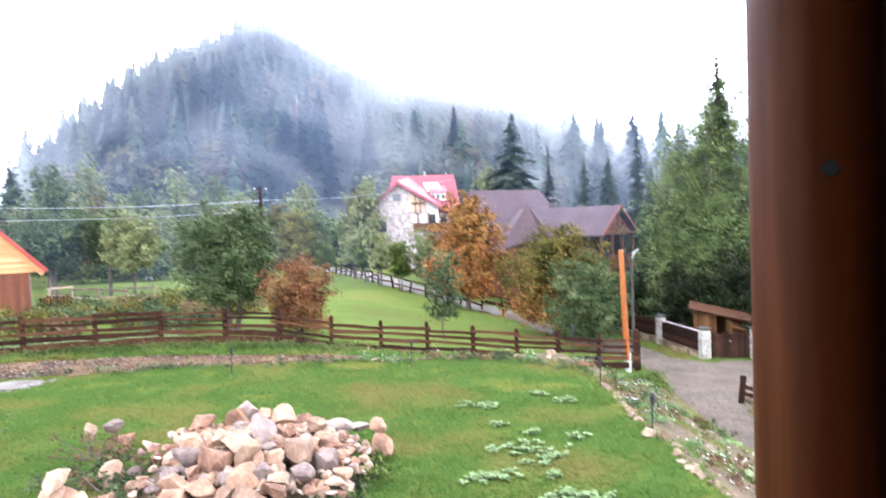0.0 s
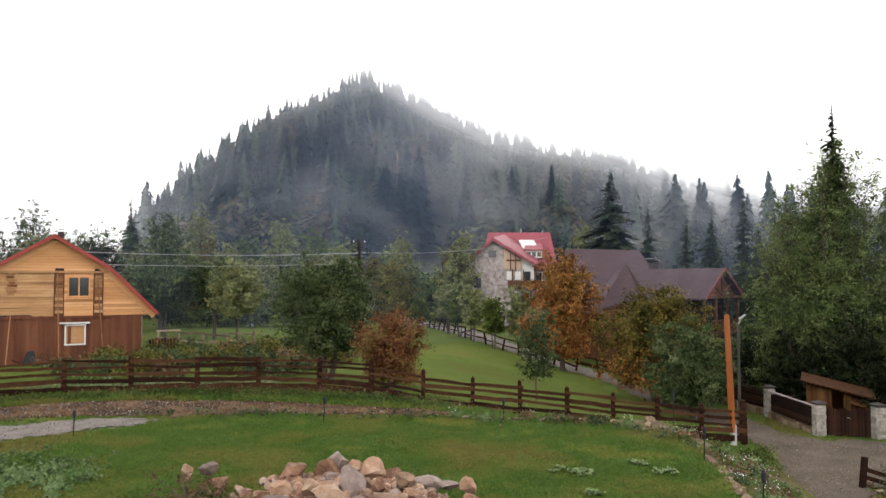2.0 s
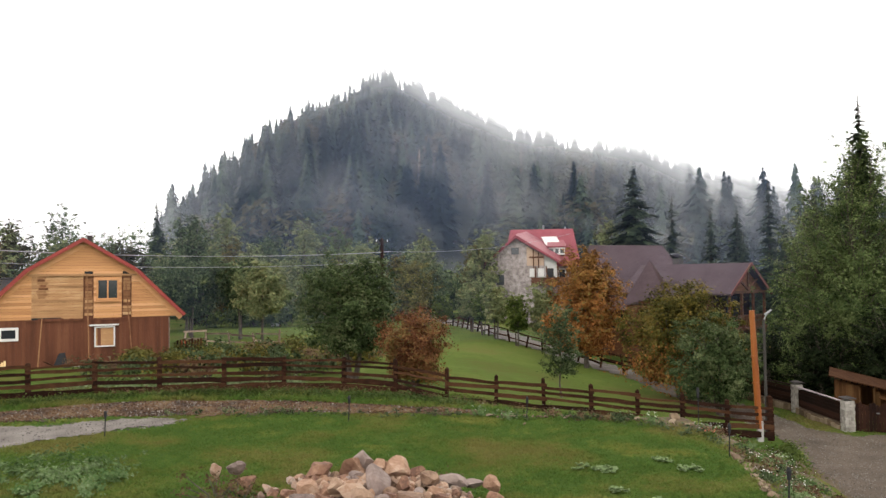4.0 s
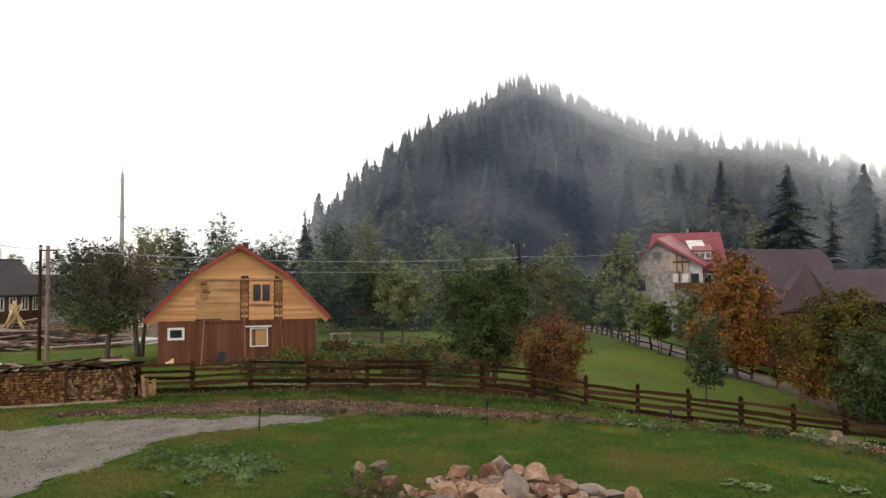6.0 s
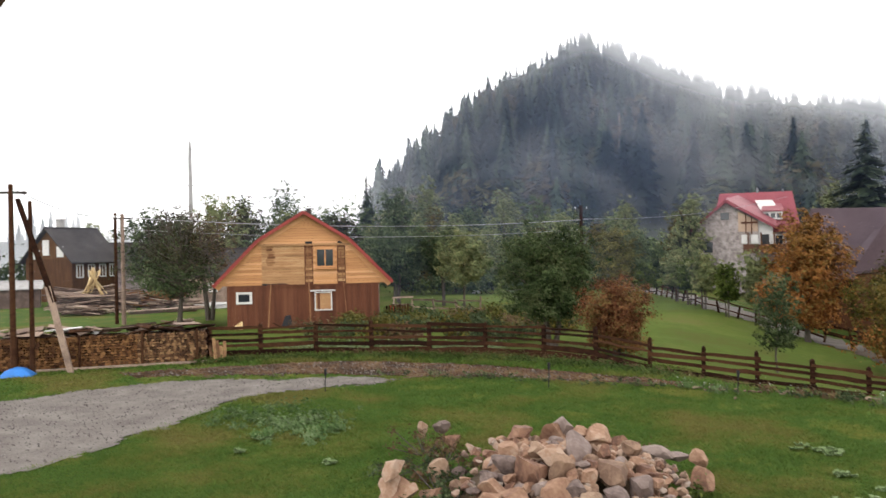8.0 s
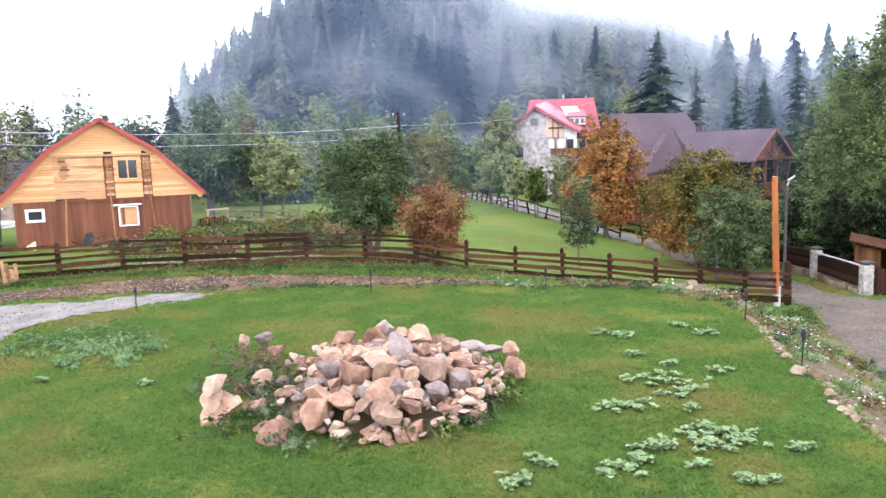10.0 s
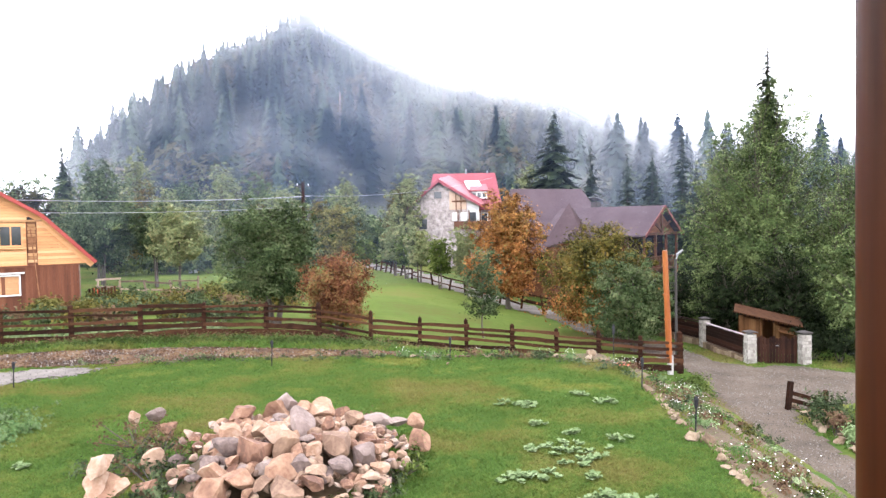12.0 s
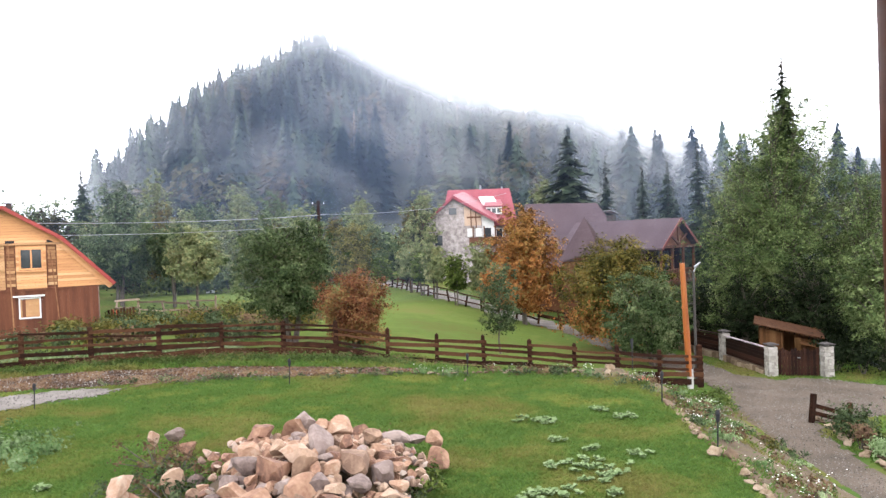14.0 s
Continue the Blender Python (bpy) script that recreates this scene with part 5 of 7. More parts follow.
gable_house("outbuilding", "weathered outbuilding with a dark roof behind the barn", (-46.8, 55.4, -0.7), radians(52), 6.0, 5.0, 3.2, 5.3, -0.4, M_PLANK, M_DARKROOF, 0.5, [(1.0, 1.8, 1.4, 2.3)])
gable_house("outbuilding", "low shed with a pale tin roof by the lumber", (-62.6, 46.6, -0.8), radians(48), 4.0, 3.0, 2.2, 2.7, -0.4, M_PLANK, M_CONCRETE, 0.3)
# ---- fences, gate, poles ----
def make_fence():
    root = thing("field_fence", "long rough brown post-and-board fence round the lawn", "fence")
    rng = random.Random(9)
    left = [(-20.1, 24.5), (-18.4, 25.6), (-16.5, 26.75), (-14.25, 27.45), (-11.85, 27.9), (-9.55, 28.2), (-7.1, 28.0), (-4.95, 27.25)]
    posts = [(x, y, ground_z(x, y), ground_z(x, y) + 1.38) for x, y in left]
    tops = [1.11, 0.85, 0.63, 0.38, 0.11, -0.17, -0.41, -0.60]
    for i in range(8):
        x, y = -3.0 + 12.07 * i / 7, 26.5 + 3.5 * i / 7
        posts.append((x, y, ground_z(x, y) - 0.1, tops[i]))
    for i, (x, y, b, t) in enumerate(posts):
        w = rng.uniform(0.14, 0.18) if i < len(posts) - 1 else 0.2
        g, a = Geo(), rng.uniform(-0.3, 0.3)
        c, s = math.cos(a) * w / 2, math.sin(a) * w / 2
        lean = Vector((rng.uniform(-0.03, 0.03), rng.uniform(-0.03, 0.03), 0))
        ring = [Vector((c - s, s + c, 0)), Vector((-c - s, -s + c, 0)), Vector((-c + s, -s - c, 0)), Vector((c + s, s - c, 0))]
        tz = t - b + (0.25 if i == len(posts) - 1 else rng.uniform(-0.04, 0.06))
        g.v = [tuple(q + Vector((0, 0, -0.2))) for q in ring] + [tuple(q * 0.92 + lean + Vector((0, 0, tz - 0.07))) for q in ring] + [tuple(lean + Vector((0, 0, tz)))]
        g.f = [(k, (k + 1) % 4, 4 + (k + 1) % 4, 4 + k) for k in range(4)] + [(4 + k, 4 + (k + 1) % 4, 8) for k in range(4)]
        part("post", g, M_FENCE, root, at=(x, y, b))
    for i, (p, q) in enumerate(zip(posts, posts[1:])):
        downs = (0.16, 0.40, 0.64, 0.90, 1.18) if i < 7 else (0.30, 0.52, 0.76, 1.02, 1.27)
        for k in range(5):
            h = rng.uniform(0.08, 0.15) if k < 3 else rng.uniform(0.12, 0.2) if k == 3 else rng.uniform(0.2, 0.28)
            zp, zq = p[3] - downs[k] + rng.uniform(-0.05, 0.05), q[3] - downs[k] + rng.uniform(-0.05, 0.05)
            d = Vector((q[0] - p[0], q[1] - p[1], 0)).normalized()
            side = Vector((d.y, -d.x, 0)) * (0.085 + rng.uniform(0, 0.012))
            a, b = Vector((p[0], p[1], zp)) - d * 0.08 + side, Vector((q[0], q[1], zq)) + d * 0.08 + side
            # a waney board: three stretches of slightly changing width
            g, ln = Geo(), (b - a).length
            up = Vector((0, 0, 1))
            m = 4
            ws = [h * rng.uniform(0.8, 1.15) for _ in range(m + 1)]
            off = [rng.uniform(-0.018, 0.018) for _ in range(m + 1)]
            for j in range(m + 1):
                c = (b - a) * (j / m)
                for s2, z2 in ((0, -1), (0, 1), (1, 1), (1, -1)):
                    g.v.append(tuple(c + side.normalized() * 0.028 * s2 + up * (off[j] + z2 * ws[j] / 2)))
            for j in range(m):
                o = 4 * j
                g.f += [(o + e, o + (e + 1) % 4, o + 4 + (e + 1) % 4, o + 4 + e) for e in range(4)]
            g.f += [(3, 2, 1, 0), (4 * m, 4 * m + 1, 4 * m + 2, 4 * m + 3)]
            part("rail", g, M_FENCE, root, at=a)


make_fence()


def stone_pillar(x, y, rz):
    """A square pillar of rough pale stones under a dark cap."""
    root = thing("stone_pillar", "whitewashed rough stone gate pillar with a dark cap", "pillar", (x, y, -2.15), rz, group="gate pillars")
    root.scale = (0.8, 0.8, 1.0)
    rng = random.Random(int(x * 100))
    part("core", Geo().box((0, 0, 0.66), (0.42, 0.42, 1.30)), M_PILLAR, root)
    for side in range(4):
        for r in range(10):
            u = -0.24
            while u < 0.23:
                w = min(rng.uniform(0.09, 0.2), 0.24 - u)
                if w > 0.04:
                    h, dpt = rng.uniform(0.10, 0.128), rng.uniform(0.02, 0.05)
                    m = Matrix.Rotation(side * math.pi / 2, 4, "Z") @ Matrix.Translation((u + w / 2, -0.20 - dpt / 2, 0.06 + r * 0.132)) @ Matrix.Rotation(rng.uniform(-0.05, 0.05), 4, "Y")
                    part("stone", Geo().box(None, (w - 0.015, dpt + 0.03, h), m=m), M_PILLAR, root)
                u += w
    cap = Geo()
    cap.v = [(-0.3, -0.3, 1.38), (0.3, -0.3, 1.38), (0.3, 0.3, 1.38), (-0.3, 0.3, 1.38), (-0.3, -0.3, 1.42), (0.3, -0.3, 1.42), (0.3, 0.3, 1.42), (-0.3, 0.3, 1.42), (0, 0, 1.5)]
    cap.f = [(3, 2, 1, 0)] + [(k, (k + 1) % 4, 4 + (k + 1) % 4, 4 + k) for k in range(4)] + [(4 + k, 4 + (k + 1) % 4, 8) for k in range(4)]
    part("cap", cap, M_DARKROOF, root, "dark pyramid cap")


PIL = [(12.2, 36.4), (12.62, 31.9), (14.75, 31.5)]
for x, y in PIL:
    stone_pillar(x, y, 0.1)


def yard_fence(p, q, label, cop=None):
    """Dark boards on a low rubble plinth under a pale coping."""
    root = thing("yard_fence", label, "fence", (p[0], p[1], -2.15), math.atan2(q[1] - p[1], q[0] - p[0]), group="drive fence panels")
    ln = math.dist(p, q)
    rng = random.Random(int(ln * 77))
    part("plinth", Geo().box((ln / 2, 0, 0.1), (ln, 0.3, 0.4)), M_EDGE, root, "rough rubble plinth")
    u = 0.05
    while u < ln - 0.1:
        w = rng.uniform(0.2, 0.42)
        part("stone", Geo().box((u + w / 2, -0.16, 0.12 + rng.uniform(-0.02, 0.1)), (w - 0.03, 0.1, rng.uniform(0.2, 0.3)), rng.uniform(-0.1, 0.1)), M_EDGE, root)
        part("stone", Geo().box((u + w / 2, 0.16, 0.12 + rng.uniform(-0.02, 0.1)), (w - 0.03, 0.1, rng.uniform(0.2, 0.3)), rng.uniform(-0.1, 0.1)), M_EDGE, root)
        u += w
    for k in range(5):
        for o in (-0.05, 0.05):
            part("board", Geo().box((ln / 2, o + rng.uniform(-0.006, 0.006), 0.42 + 0.155 * k), (ln - 0.1, 0.03, 0.145)), M_DARKBOARD, root)
    part("coping", Geo().box((ln / 2, 0, 1.2), (ln, 0.14, 0.035)), cop or M_DARKBOARD, root, "flat coping board")


yard_fence((12.62, 32.2), (12.2, 36.1), "dark boarded drive fence between stone pillars", M_PLASTER)
yard_fence((12.2, 36.7), (10.6, 42.5), "dark boarded drive fence running away from the pillar")


def board_gate():
    p, q = (12.9, 31.85), (14.47, 31.55)
    root = thing("board_gate", "closed dark brown upright-board gate between stone pillars", "gate", (p[0], p[1], -2.12), math.atan2(q[1] - p[1], q[0] - p[0]))
    ln = math.dist(p, q)
    n = 13
    for k in range(n):
        u = ln * (k + 0.5) / n
        h = 1.12 + 0.06 * math.sin(k * 1.7)
        g, w = Geo(), ln / n - 0.012
        g.slab([(u - w / 2, 0, 0.05), (u + w / 2, 0, 0.05), (u + w / 2, 0, h), (u, 0, h + 0.05), (u - w / 2, 0, h)], (0, 0.03, 0))
        part("board", g, M_DARKBOARD, root)
    for z in (0.25, 0.95):
        part("rail", Geo().box((ln / 2, 0.06, z), (ln, 0.05, 0.1)), M_DARKBOARD, root)
    part("latch", Geo().box((ln * 0.5, -0.03, 0.8), (0.12, 0.03, 0.04)), M_METAL, root)


board_gate()


def lean_shed():
    root = thing("wood_shed", "small brown plank shed with a sloping dark roof behind the gate", "shed", (13.25, 34.8, -2.2), radians(-22))
    root.scale = (0.84, 0.84, 1.0)
    rng = random.Random(4)
    for k in range(17):
        u = 0.03 + k * 0.17
        if 1.15 < u < 1.75:
            continue
        part("board", Geo().box((u + 0.08, 0, 0.9 - 0.02 * k), (0.16, 0.03, 1.8 - 0.04 * k)), M_SHED, root)
    for k in range(11):
        part("board", Geo().box((0.0, 0.1 + 0.17 * k, 0.9), (0.03, 0.16, 1.8)), M_SHED, root)
    part("back_wall", Geo().box((1.45, 1.95, 0.8), (2.9, 0.05, 1.6)), M_SHED, root)
    part("side_wall", Geo().box((2.9, 1.0, 0.65), (0.05, 1.9, 1.3)), M_SHED, root)
    part("roof", Geo().slab([(-0.25, -0.4, 1.98), (3.2, -0.4, 1.35), (3.2, 2.2, 1.45), (-0.25, 2.2, 2.1)], (0, 0, 0.04)), M_FENCE, root)
    for k in range(14):
        part("rafter_end", Geo().box((-0.15 + 0.24 * k, -0.38, 1.93 - 0.0438 * k), (0.06, 0.12, 0.07)), M_DARKBOARD, root)
    part("door_frame", Geo().box((1.13, -0.03, 0.85), (0.08, 0.06, 1.7)).box((1.8, -0.03, 0.82), (0.08, 0.06, 1.6)), M_SHED, root)
    part("hatch", Geo().slab([(2.0, -0.05, 1.2), (2.75, -0.05, 1.05), (2.75, -0.5, 0.98), (2.0, -0.5, 1.12)], (0, 0, 0.03)), M_SHED, root)
    lg = Geo()
    for k in range(26):
        lg.tube((1.22 + 0.1 * (k % 6), 0.1, 0.1 + 0.13 * (k // 6)), (1.22 + 0.1 * (k % 6), 0.6, 0.1 + 0.13 * (k // 6)), 0.05, 0.05, 7)
    part("firewood", lg, M_LOG, root, "stacked firewood seen in the doorway")


lean_shed()


def lamp_pole():
    root = thing("orange_pole", "tall orange-varnished wooden pole on a concrete foot by the drive", "pole", (8.6, 29.85, -2.1))
    part("foot", Geo().box((0.03, 0, 0.35), (0.2, 0.2, 0.9)), M_CONCRETE, root, "pale concrete foot")
    g = Geo()
    for a, b, r0, r1 in ((0.5, 1.9, 0.125, 0.12), (1.9, 3.4, 0.12, 0.112), (3.4, 5.0, 0.112, 0.10)):
        g.tube((0.02 - 0.035 * a, 0, a), (0.02 - 0.035 * b, 0, b), r0, r1, 12)
    part("shaft", g, M_ORANGE, root, smooth=False)
    for k in range(3):
        part("band", Geo().tube((0.0 - 0.035 * (1.2 + k), 0, 1.2 + k * 1.0), (-0.035 * (1.2 + k), 0, 1.26 + k * 1.0), 0.13, 0.13, 12), M_ORANGE, root)
    lamp = thing("street_lamp", "slim grey lamp post with a curved arm and pale lamp head", "street lamp", (9.1, 30.6, -2.1))
    part("post", Geo().tube((0, 0, 0), (0.0, 0, 4.6), 0.06, 0.05, 10), M_POLE, lamp)
    part("arm", Geo().tube((0, 0, 4.55), (0.12, 0, 4.85), 0.03, 0.03, 8), M_METAL, lamp)
    part("lamp_head", Geo().tube((0.05, 0, 4.78), (0.30, 0, 4.98), 0.06, 0.04, 10), M_METAL, lamp, "pale glass lamp head")
    for k in range(6):
        part("rung", Geo().tube((-0.42, -0.3, 3.0 + 0.32 * k), (0.0, 0, 3.0 + 0.32 * k), 0.014, 0.014, 6), M_POLE, lamp, "thin cross rung")


lamp_pole()


def wood_pole(label, x, y, h, r, arms=1, name="utility_pole", mat=None, lean=(0, 0)):
    root = thing(name, label, "utility pole", on_ground(x, y, -0.1))
    part("shaft", Geo().tube((0, 0, 0), (lean[0], lean[1], h), r, r * 0.75, 10), mat or M_POLE, root)
    for k in range(arms):
        arm = part("crossarm", Geo().box((lean[0], lean[1], h - 0.3 - 0.5 * k), (1.1, 0.09, 0.09), 0.6), M_POLE, root)
        for s in (-0.45, 0, 0.45):
            part("insulator", Geo().tube((lean[0] + s * 0.83, lean[1] + s * 0.56, h - 0.25 - 0.5 * k), (lean[0] + s * 0.83, lean[1] + s * 0.56, h - 0.1 - 0.5 * k), 0.035, 0.03, 7), M_WHITE, arm)
    return root


wood_pole("dark wooden utility pole among the orchard trees", -11.4, 56.9, 8.0, 0.17, mat=M_DARKBOARD)
wood_pole("dark wooden utility pole behind the grey one", -37.7, 36.9, 7.3, 0.12, 0, mat=M_FENCE)
wood_pole("grey wooden utility pole by the lumber", -36.8, 36.6, 7.2, 0.14, 1, mat=M_PLANK)
wood_pole("dark wooden line pole beside a slanting brace", -24.4, 19.1, 7.0, 0.11, 1, mat=M_FENCE)
wood_pole("dark wooden line pole close beside its twin", -24.0, 19.55, 6.4, 0.09, 0, mat=M_FENCE)
br = thing("pole_brace", "slanting wooden brace of the line pole on a grey stub", "brace", (0, 0, 0))
part("brace", Geo().tube((-24.25, 19.25, 6.4), (-23.35, 19.95, 2.6), 0.09, 0.11, 10), M_FENCE, br)
part("stub", Geo().beam((-23.5, 19.82, 3.2), (-22.9, 20.25, -0.1), 0.17, 0.2), M_PLANK, br, "grey weathered stub")
mast = thing("mast", "tall slim steel mast with a short crossarm", "mast", on_ground(-61.7, 72.1))
part("shaft", Geo().tube((0, 0, 0), (0, 0, 13), 0.3, 0.24, 10).tube((0, 0, 13), (0, 0, 18.4), 0.24, 0.16, 10), M_CONCRETE, mast)
part("tip", Geo().tube((0, 0, 18.4), (0, 0, 19.9), 0.05, 0.03, 6), M_METAL, mast)
part("crossarm", Geo().box((0, 0, 13.2), (1.2, 0.12, 0.12), 0.7).box((0, 0, 17.6), (0.8, 0.12, 0.12), 0.7), M_METAL, mast)


def wire(p, q, sag, r=0.014):
    g, k = Geo(), 14
    pts = [Vector(p).lerp(Vector(q), i / k) - Vector((0, 0, sag * 4 * (i / k) * (1 - i / k))) for i in range(k + 1)]
    for i, c in enumerate(pts):
        d = (pts[min(i + 1, k)] - pts[max(i - 1, 0)]).normalized()
        u = Vector((-d.y, d.x, 0)).normalized()
        w = d.cross(u)
        g.v += [tuple(c + u * r), tuple(c + w * r), tuple(c - u * r), tuple(c - w * r)]
    g.f = [(4 * i + e, 4 * i + (e + 1) % 4, 4 * i + 4 + (e + 1) % 4, 4 * i + 4 + e) for i in range(k) for e in range(4)]
    thing("overhead_wire", "thin grey overhead wire between poles", "wire", geo=g, mat=M_WIRE, group="overhead wires")


for dz, dx in ((6.35, 0.0), (6.35, 0.5), (5.6, 0.25)):
    wire((-11.4 + dx, 56.9 + dx * 0.6, dz), (-36.8 + dx, 36.6 + dx * 0.6, dz + 0.35), 0.55, 0.016)
wire((-36.8, 36.6, 6.9), (-24.4, 19.1, 6.8), 0.5, 0.02)
wire((-11.4, 56.9, 6.4), (4.0, 75.0, 8.5), 0.6, 0.016)


def rail_fence(name, label, pts, h, rails, mat):
    root = thing(name, label, "fence")
    rng = random.Random(len(pts) * 31)
    full = []
    for p, q in zip(pts, pts[1:]):
        n = max(1, round(math.dist(p, q) / 2.2))
        full += [(p[0] + (q[0] - p[0]) * k / n, p[1] + (q[1] - p[1]) * k / n) for k in range(n)]
    full.append(pts[-1])
    for x, y in full:
        part("post", Geo().tube((0, 0, -0.1), (rng.uniform(-0.22, 0.22), rng.uniform(-0.1, 0.1), h * rng.uniform(0.85, 1.1)), 0.08, 0.07, 7), mat, root, at=on_ground(x, y))
    for a, b in zip(full, full[1:]):
        for k in range(rails):
            z = h * (0.45 + 0.45 * k / max(1, rails - 1)) + rng.uniform(-0.12, 0.1)
            part("rail", Geo().beam(on_ground(*a, z), on_ground(*b, z + rng.uniform(-0.2, 0.12)), 0.06, rng.uniform(0.07, 0.13)), mat, root)
    return root


rail_fence("meadow_fence", "dark sagging rail fence along the far road", [(2.0, 53.2), (-0.4, 56.2), (-2.9, 60.2), (-5.4, 68.6), (-8.0, 76.2), (-11.5, 85.0)], 1.0, 2, M_FENCE)
rail_fence("garden_fence", "old grey rail fence in the orchard", [(-25.2, 52.0), (-21.0, 50.5), (-18.0, 52.0)], 1.1, 2, M_PLANK)
rail_fence("lodge_fence", "brown rail fence beside the chestnut tree", [(3.2, 53.0), (6.0, 50.0), (8.4, 45.5), (9.8, 40.5)], 1.2, 3, M_FENCE)
st = thing("broken_fence", "broken leaning brown fence post with short rails by the drive", "fence", (10.72, 24.04, -2.1))
part("post", Geo().beam((0, 0, 0), (0.12, 0.05, 0.95), 0.14, 0.14), M_FENCE, st)
part("rail", Geo().beam((0.0, 0.0, 0.62), (1.25, 0.15, 0.22), 0.04, 0.13), M_FENCE, st)
part("rail", Geo().beam((0.0, 0.0, 0.38), (1.2, 0.1, 0.02), 0.04, 0.13), M_FENCE, st)
part("post", Geo().beam((1.3, 0.2, 0), (1.32, 0.2, 0.6), 0.12, 0.12), M_FENCE, st)
# ---- rock pile, logs, lumber, small yard things ----
def rock_mesh(seed, flat=0.75):
    """A rough boulder about 1 m across: an uneven, chipped icosphere."""
    bm = bmesh.new()
    bmesh.ops.create_icosphere(bm, subdivisions=3, radius=0.5)
    rng = random.Random(seed)
    cuts = [(Vector((rng.gauss(0, 1), rng.gauss(0, 1), rng.gauss(0, 1))).normalized(), rng.uniform(0.22, 0.38)) for _ in range(11)]
    long = rng.uniform(1.0, 1.35)
    for v in bm.verts:
        for nrm, d in cuts:
            k = v.co.dot(nrm) - d
            if k > 0:
                v.co -= nrm * k
        v.co *= 1 + 0.13 * noise.noise(v.co * 2.0 + Vector((seed * 3.1, 0, 0)))
        v.co += v.co.normalized() * 0.022 * noise.noise(v.co * 9 + Vector((seed, 5, 0)))
        v.co.z *= flat
        v.co.x *= long
    for p in bm.faces:
        p.smooth = True
    bm.normal_update()
    for e in bm.edges:
        e.smooth = e.calc_face_angle(0.0) < 0.42
    me = bpy.data.meshes.new("rock")
    bm.to_mesh(me)
    bm.free()
    return me


ROCKS = []
M_SMALLROCK = surf("small_pile_rock", [(0.11, 0.072, 0.055), (0.21, 0.14, 0.10), (0.28, 0.19, 0.14), (0.31, 0.26, 0.22)], 2.2, 14.0, 0.85, 0.6, rand="island", spread=0.3)
for s in range(18):
    me = rock_mesh(s, (0.62, 0.8, 0.95, 0.7, 0.55)[s % 5])
    me.materials.append((M_ROCK, M_ROCK, M_ROCKC, M_ROCK, M_ROCKB, M_ROCK)[s % 6])
    ROCKS.append(me)


def rock(x, y, z, size, rng, label, group, me=None, tilt=0.6, name="rock"):
    ob = new(name, me or rng.choice(ROCKS))
    ob.location, ob.scale = (x, y, z), [size * rng.uniform(0.85, 1.2) for _ in range(3)]
    ob.rotation_euler = (rng.uniform(-tilt, tilt), rng.uniform(-tilt, tilt), rng.uniform(0, 6.28))
    return tagged(ob, label, "rock", group)


def mound(x, y):
    q = ((x + 3.15) / 3.0) ** 2 + ((y - 12.75) / 2.6) ** 2
    return (1 - q) ** 0.8 if q < 1 else 0.0


CREST_ROCKS = [(-3.27, 13.45, 0.9, 0.58), (-3.06, 13.5, 1.02, 0.4), (-2.62, 12.58, 0.92, 0.56), (-3.79, 13.07, 0.91, 0.51), (-3.73, 12.07, 0.87, 0.45), (-3.61, 11.65, 0.79, 0.43), (-3.18, 11.47, 0.76, 0.6), (-3.21, 12.07, 0.9, 0.29),
               (-2.9, 11.98, 0.88, 0.41), (-2.72, 11.6, 0.78, 0.45), (-2.38, 11.17, 0.62, 0.38), (-2.26, 11.58, 0.73, 0.3), (-2.4, 13.5, 0.89, 0.52), (-2.72, 13.5, 0.92, 0.35), (-2.14, 12.54, 0.86, 0.32), (-2.12, 13.86, 0.73, 0.29),
               (-1.78, 13.17, 0.77, 0.33), (-1.53, 14.29, 0.42, 0.54), (-1.12, 14.3, 0.4, 0.39), (-0.76, 14.3, 0.4, 0.34), (-1.92, 11.93, 0.74, 0.51), (-1.9, 12.27, 0.79, 0.34), (-1.62, 13.07, 0.48, 0.26), (-3.42, 11.25, 0.69, 0.3),
               (-3.75, 11.24, 0.66, 0.25), (-2.24, 12, 0.81, 0.26), (-2.41, 11.89, 0.82, 0.25), (-2.47, 11.52, 0.74, 0.3), (-2.88, 11.1, 0.63, 0.24)]
FRONT_ROCKS = [(-3.61, 10.99, 0.58, 0.48), (-3.16, 10.85, 0.53, 0.43), (-3.59, 10.71, 0.44, 0.66), (-2.85, 10.78, 0.49, 0.28), (-2.62, 11.04, 0.59, 0.45), (-2.47, 10.7, 0.4, 0.51), (-0.62, 13.4, 0.32, 0.5), (-1.47, 11.76, 0.6, 0.42),
               (-1.26, 11.98, 0.58, 0.25), (-1.81, 11.34, 0.56, 0.34), (-2.13, 11.13, 0.55, 0.29), (-2.14, 10.91, 0.47, 0.38), (-1.64, 11, 0.39, 0.23), (-1.31, 11.31, 0.4, 0.22), (-1.18, 11.59, 0.45, 0.29), (-3.09, 11.01, 0.61, 0.19),
               (-3.03, 10.61, 0.41, 0.19), (-3.92, 10.95, 0.52, 0.24)]
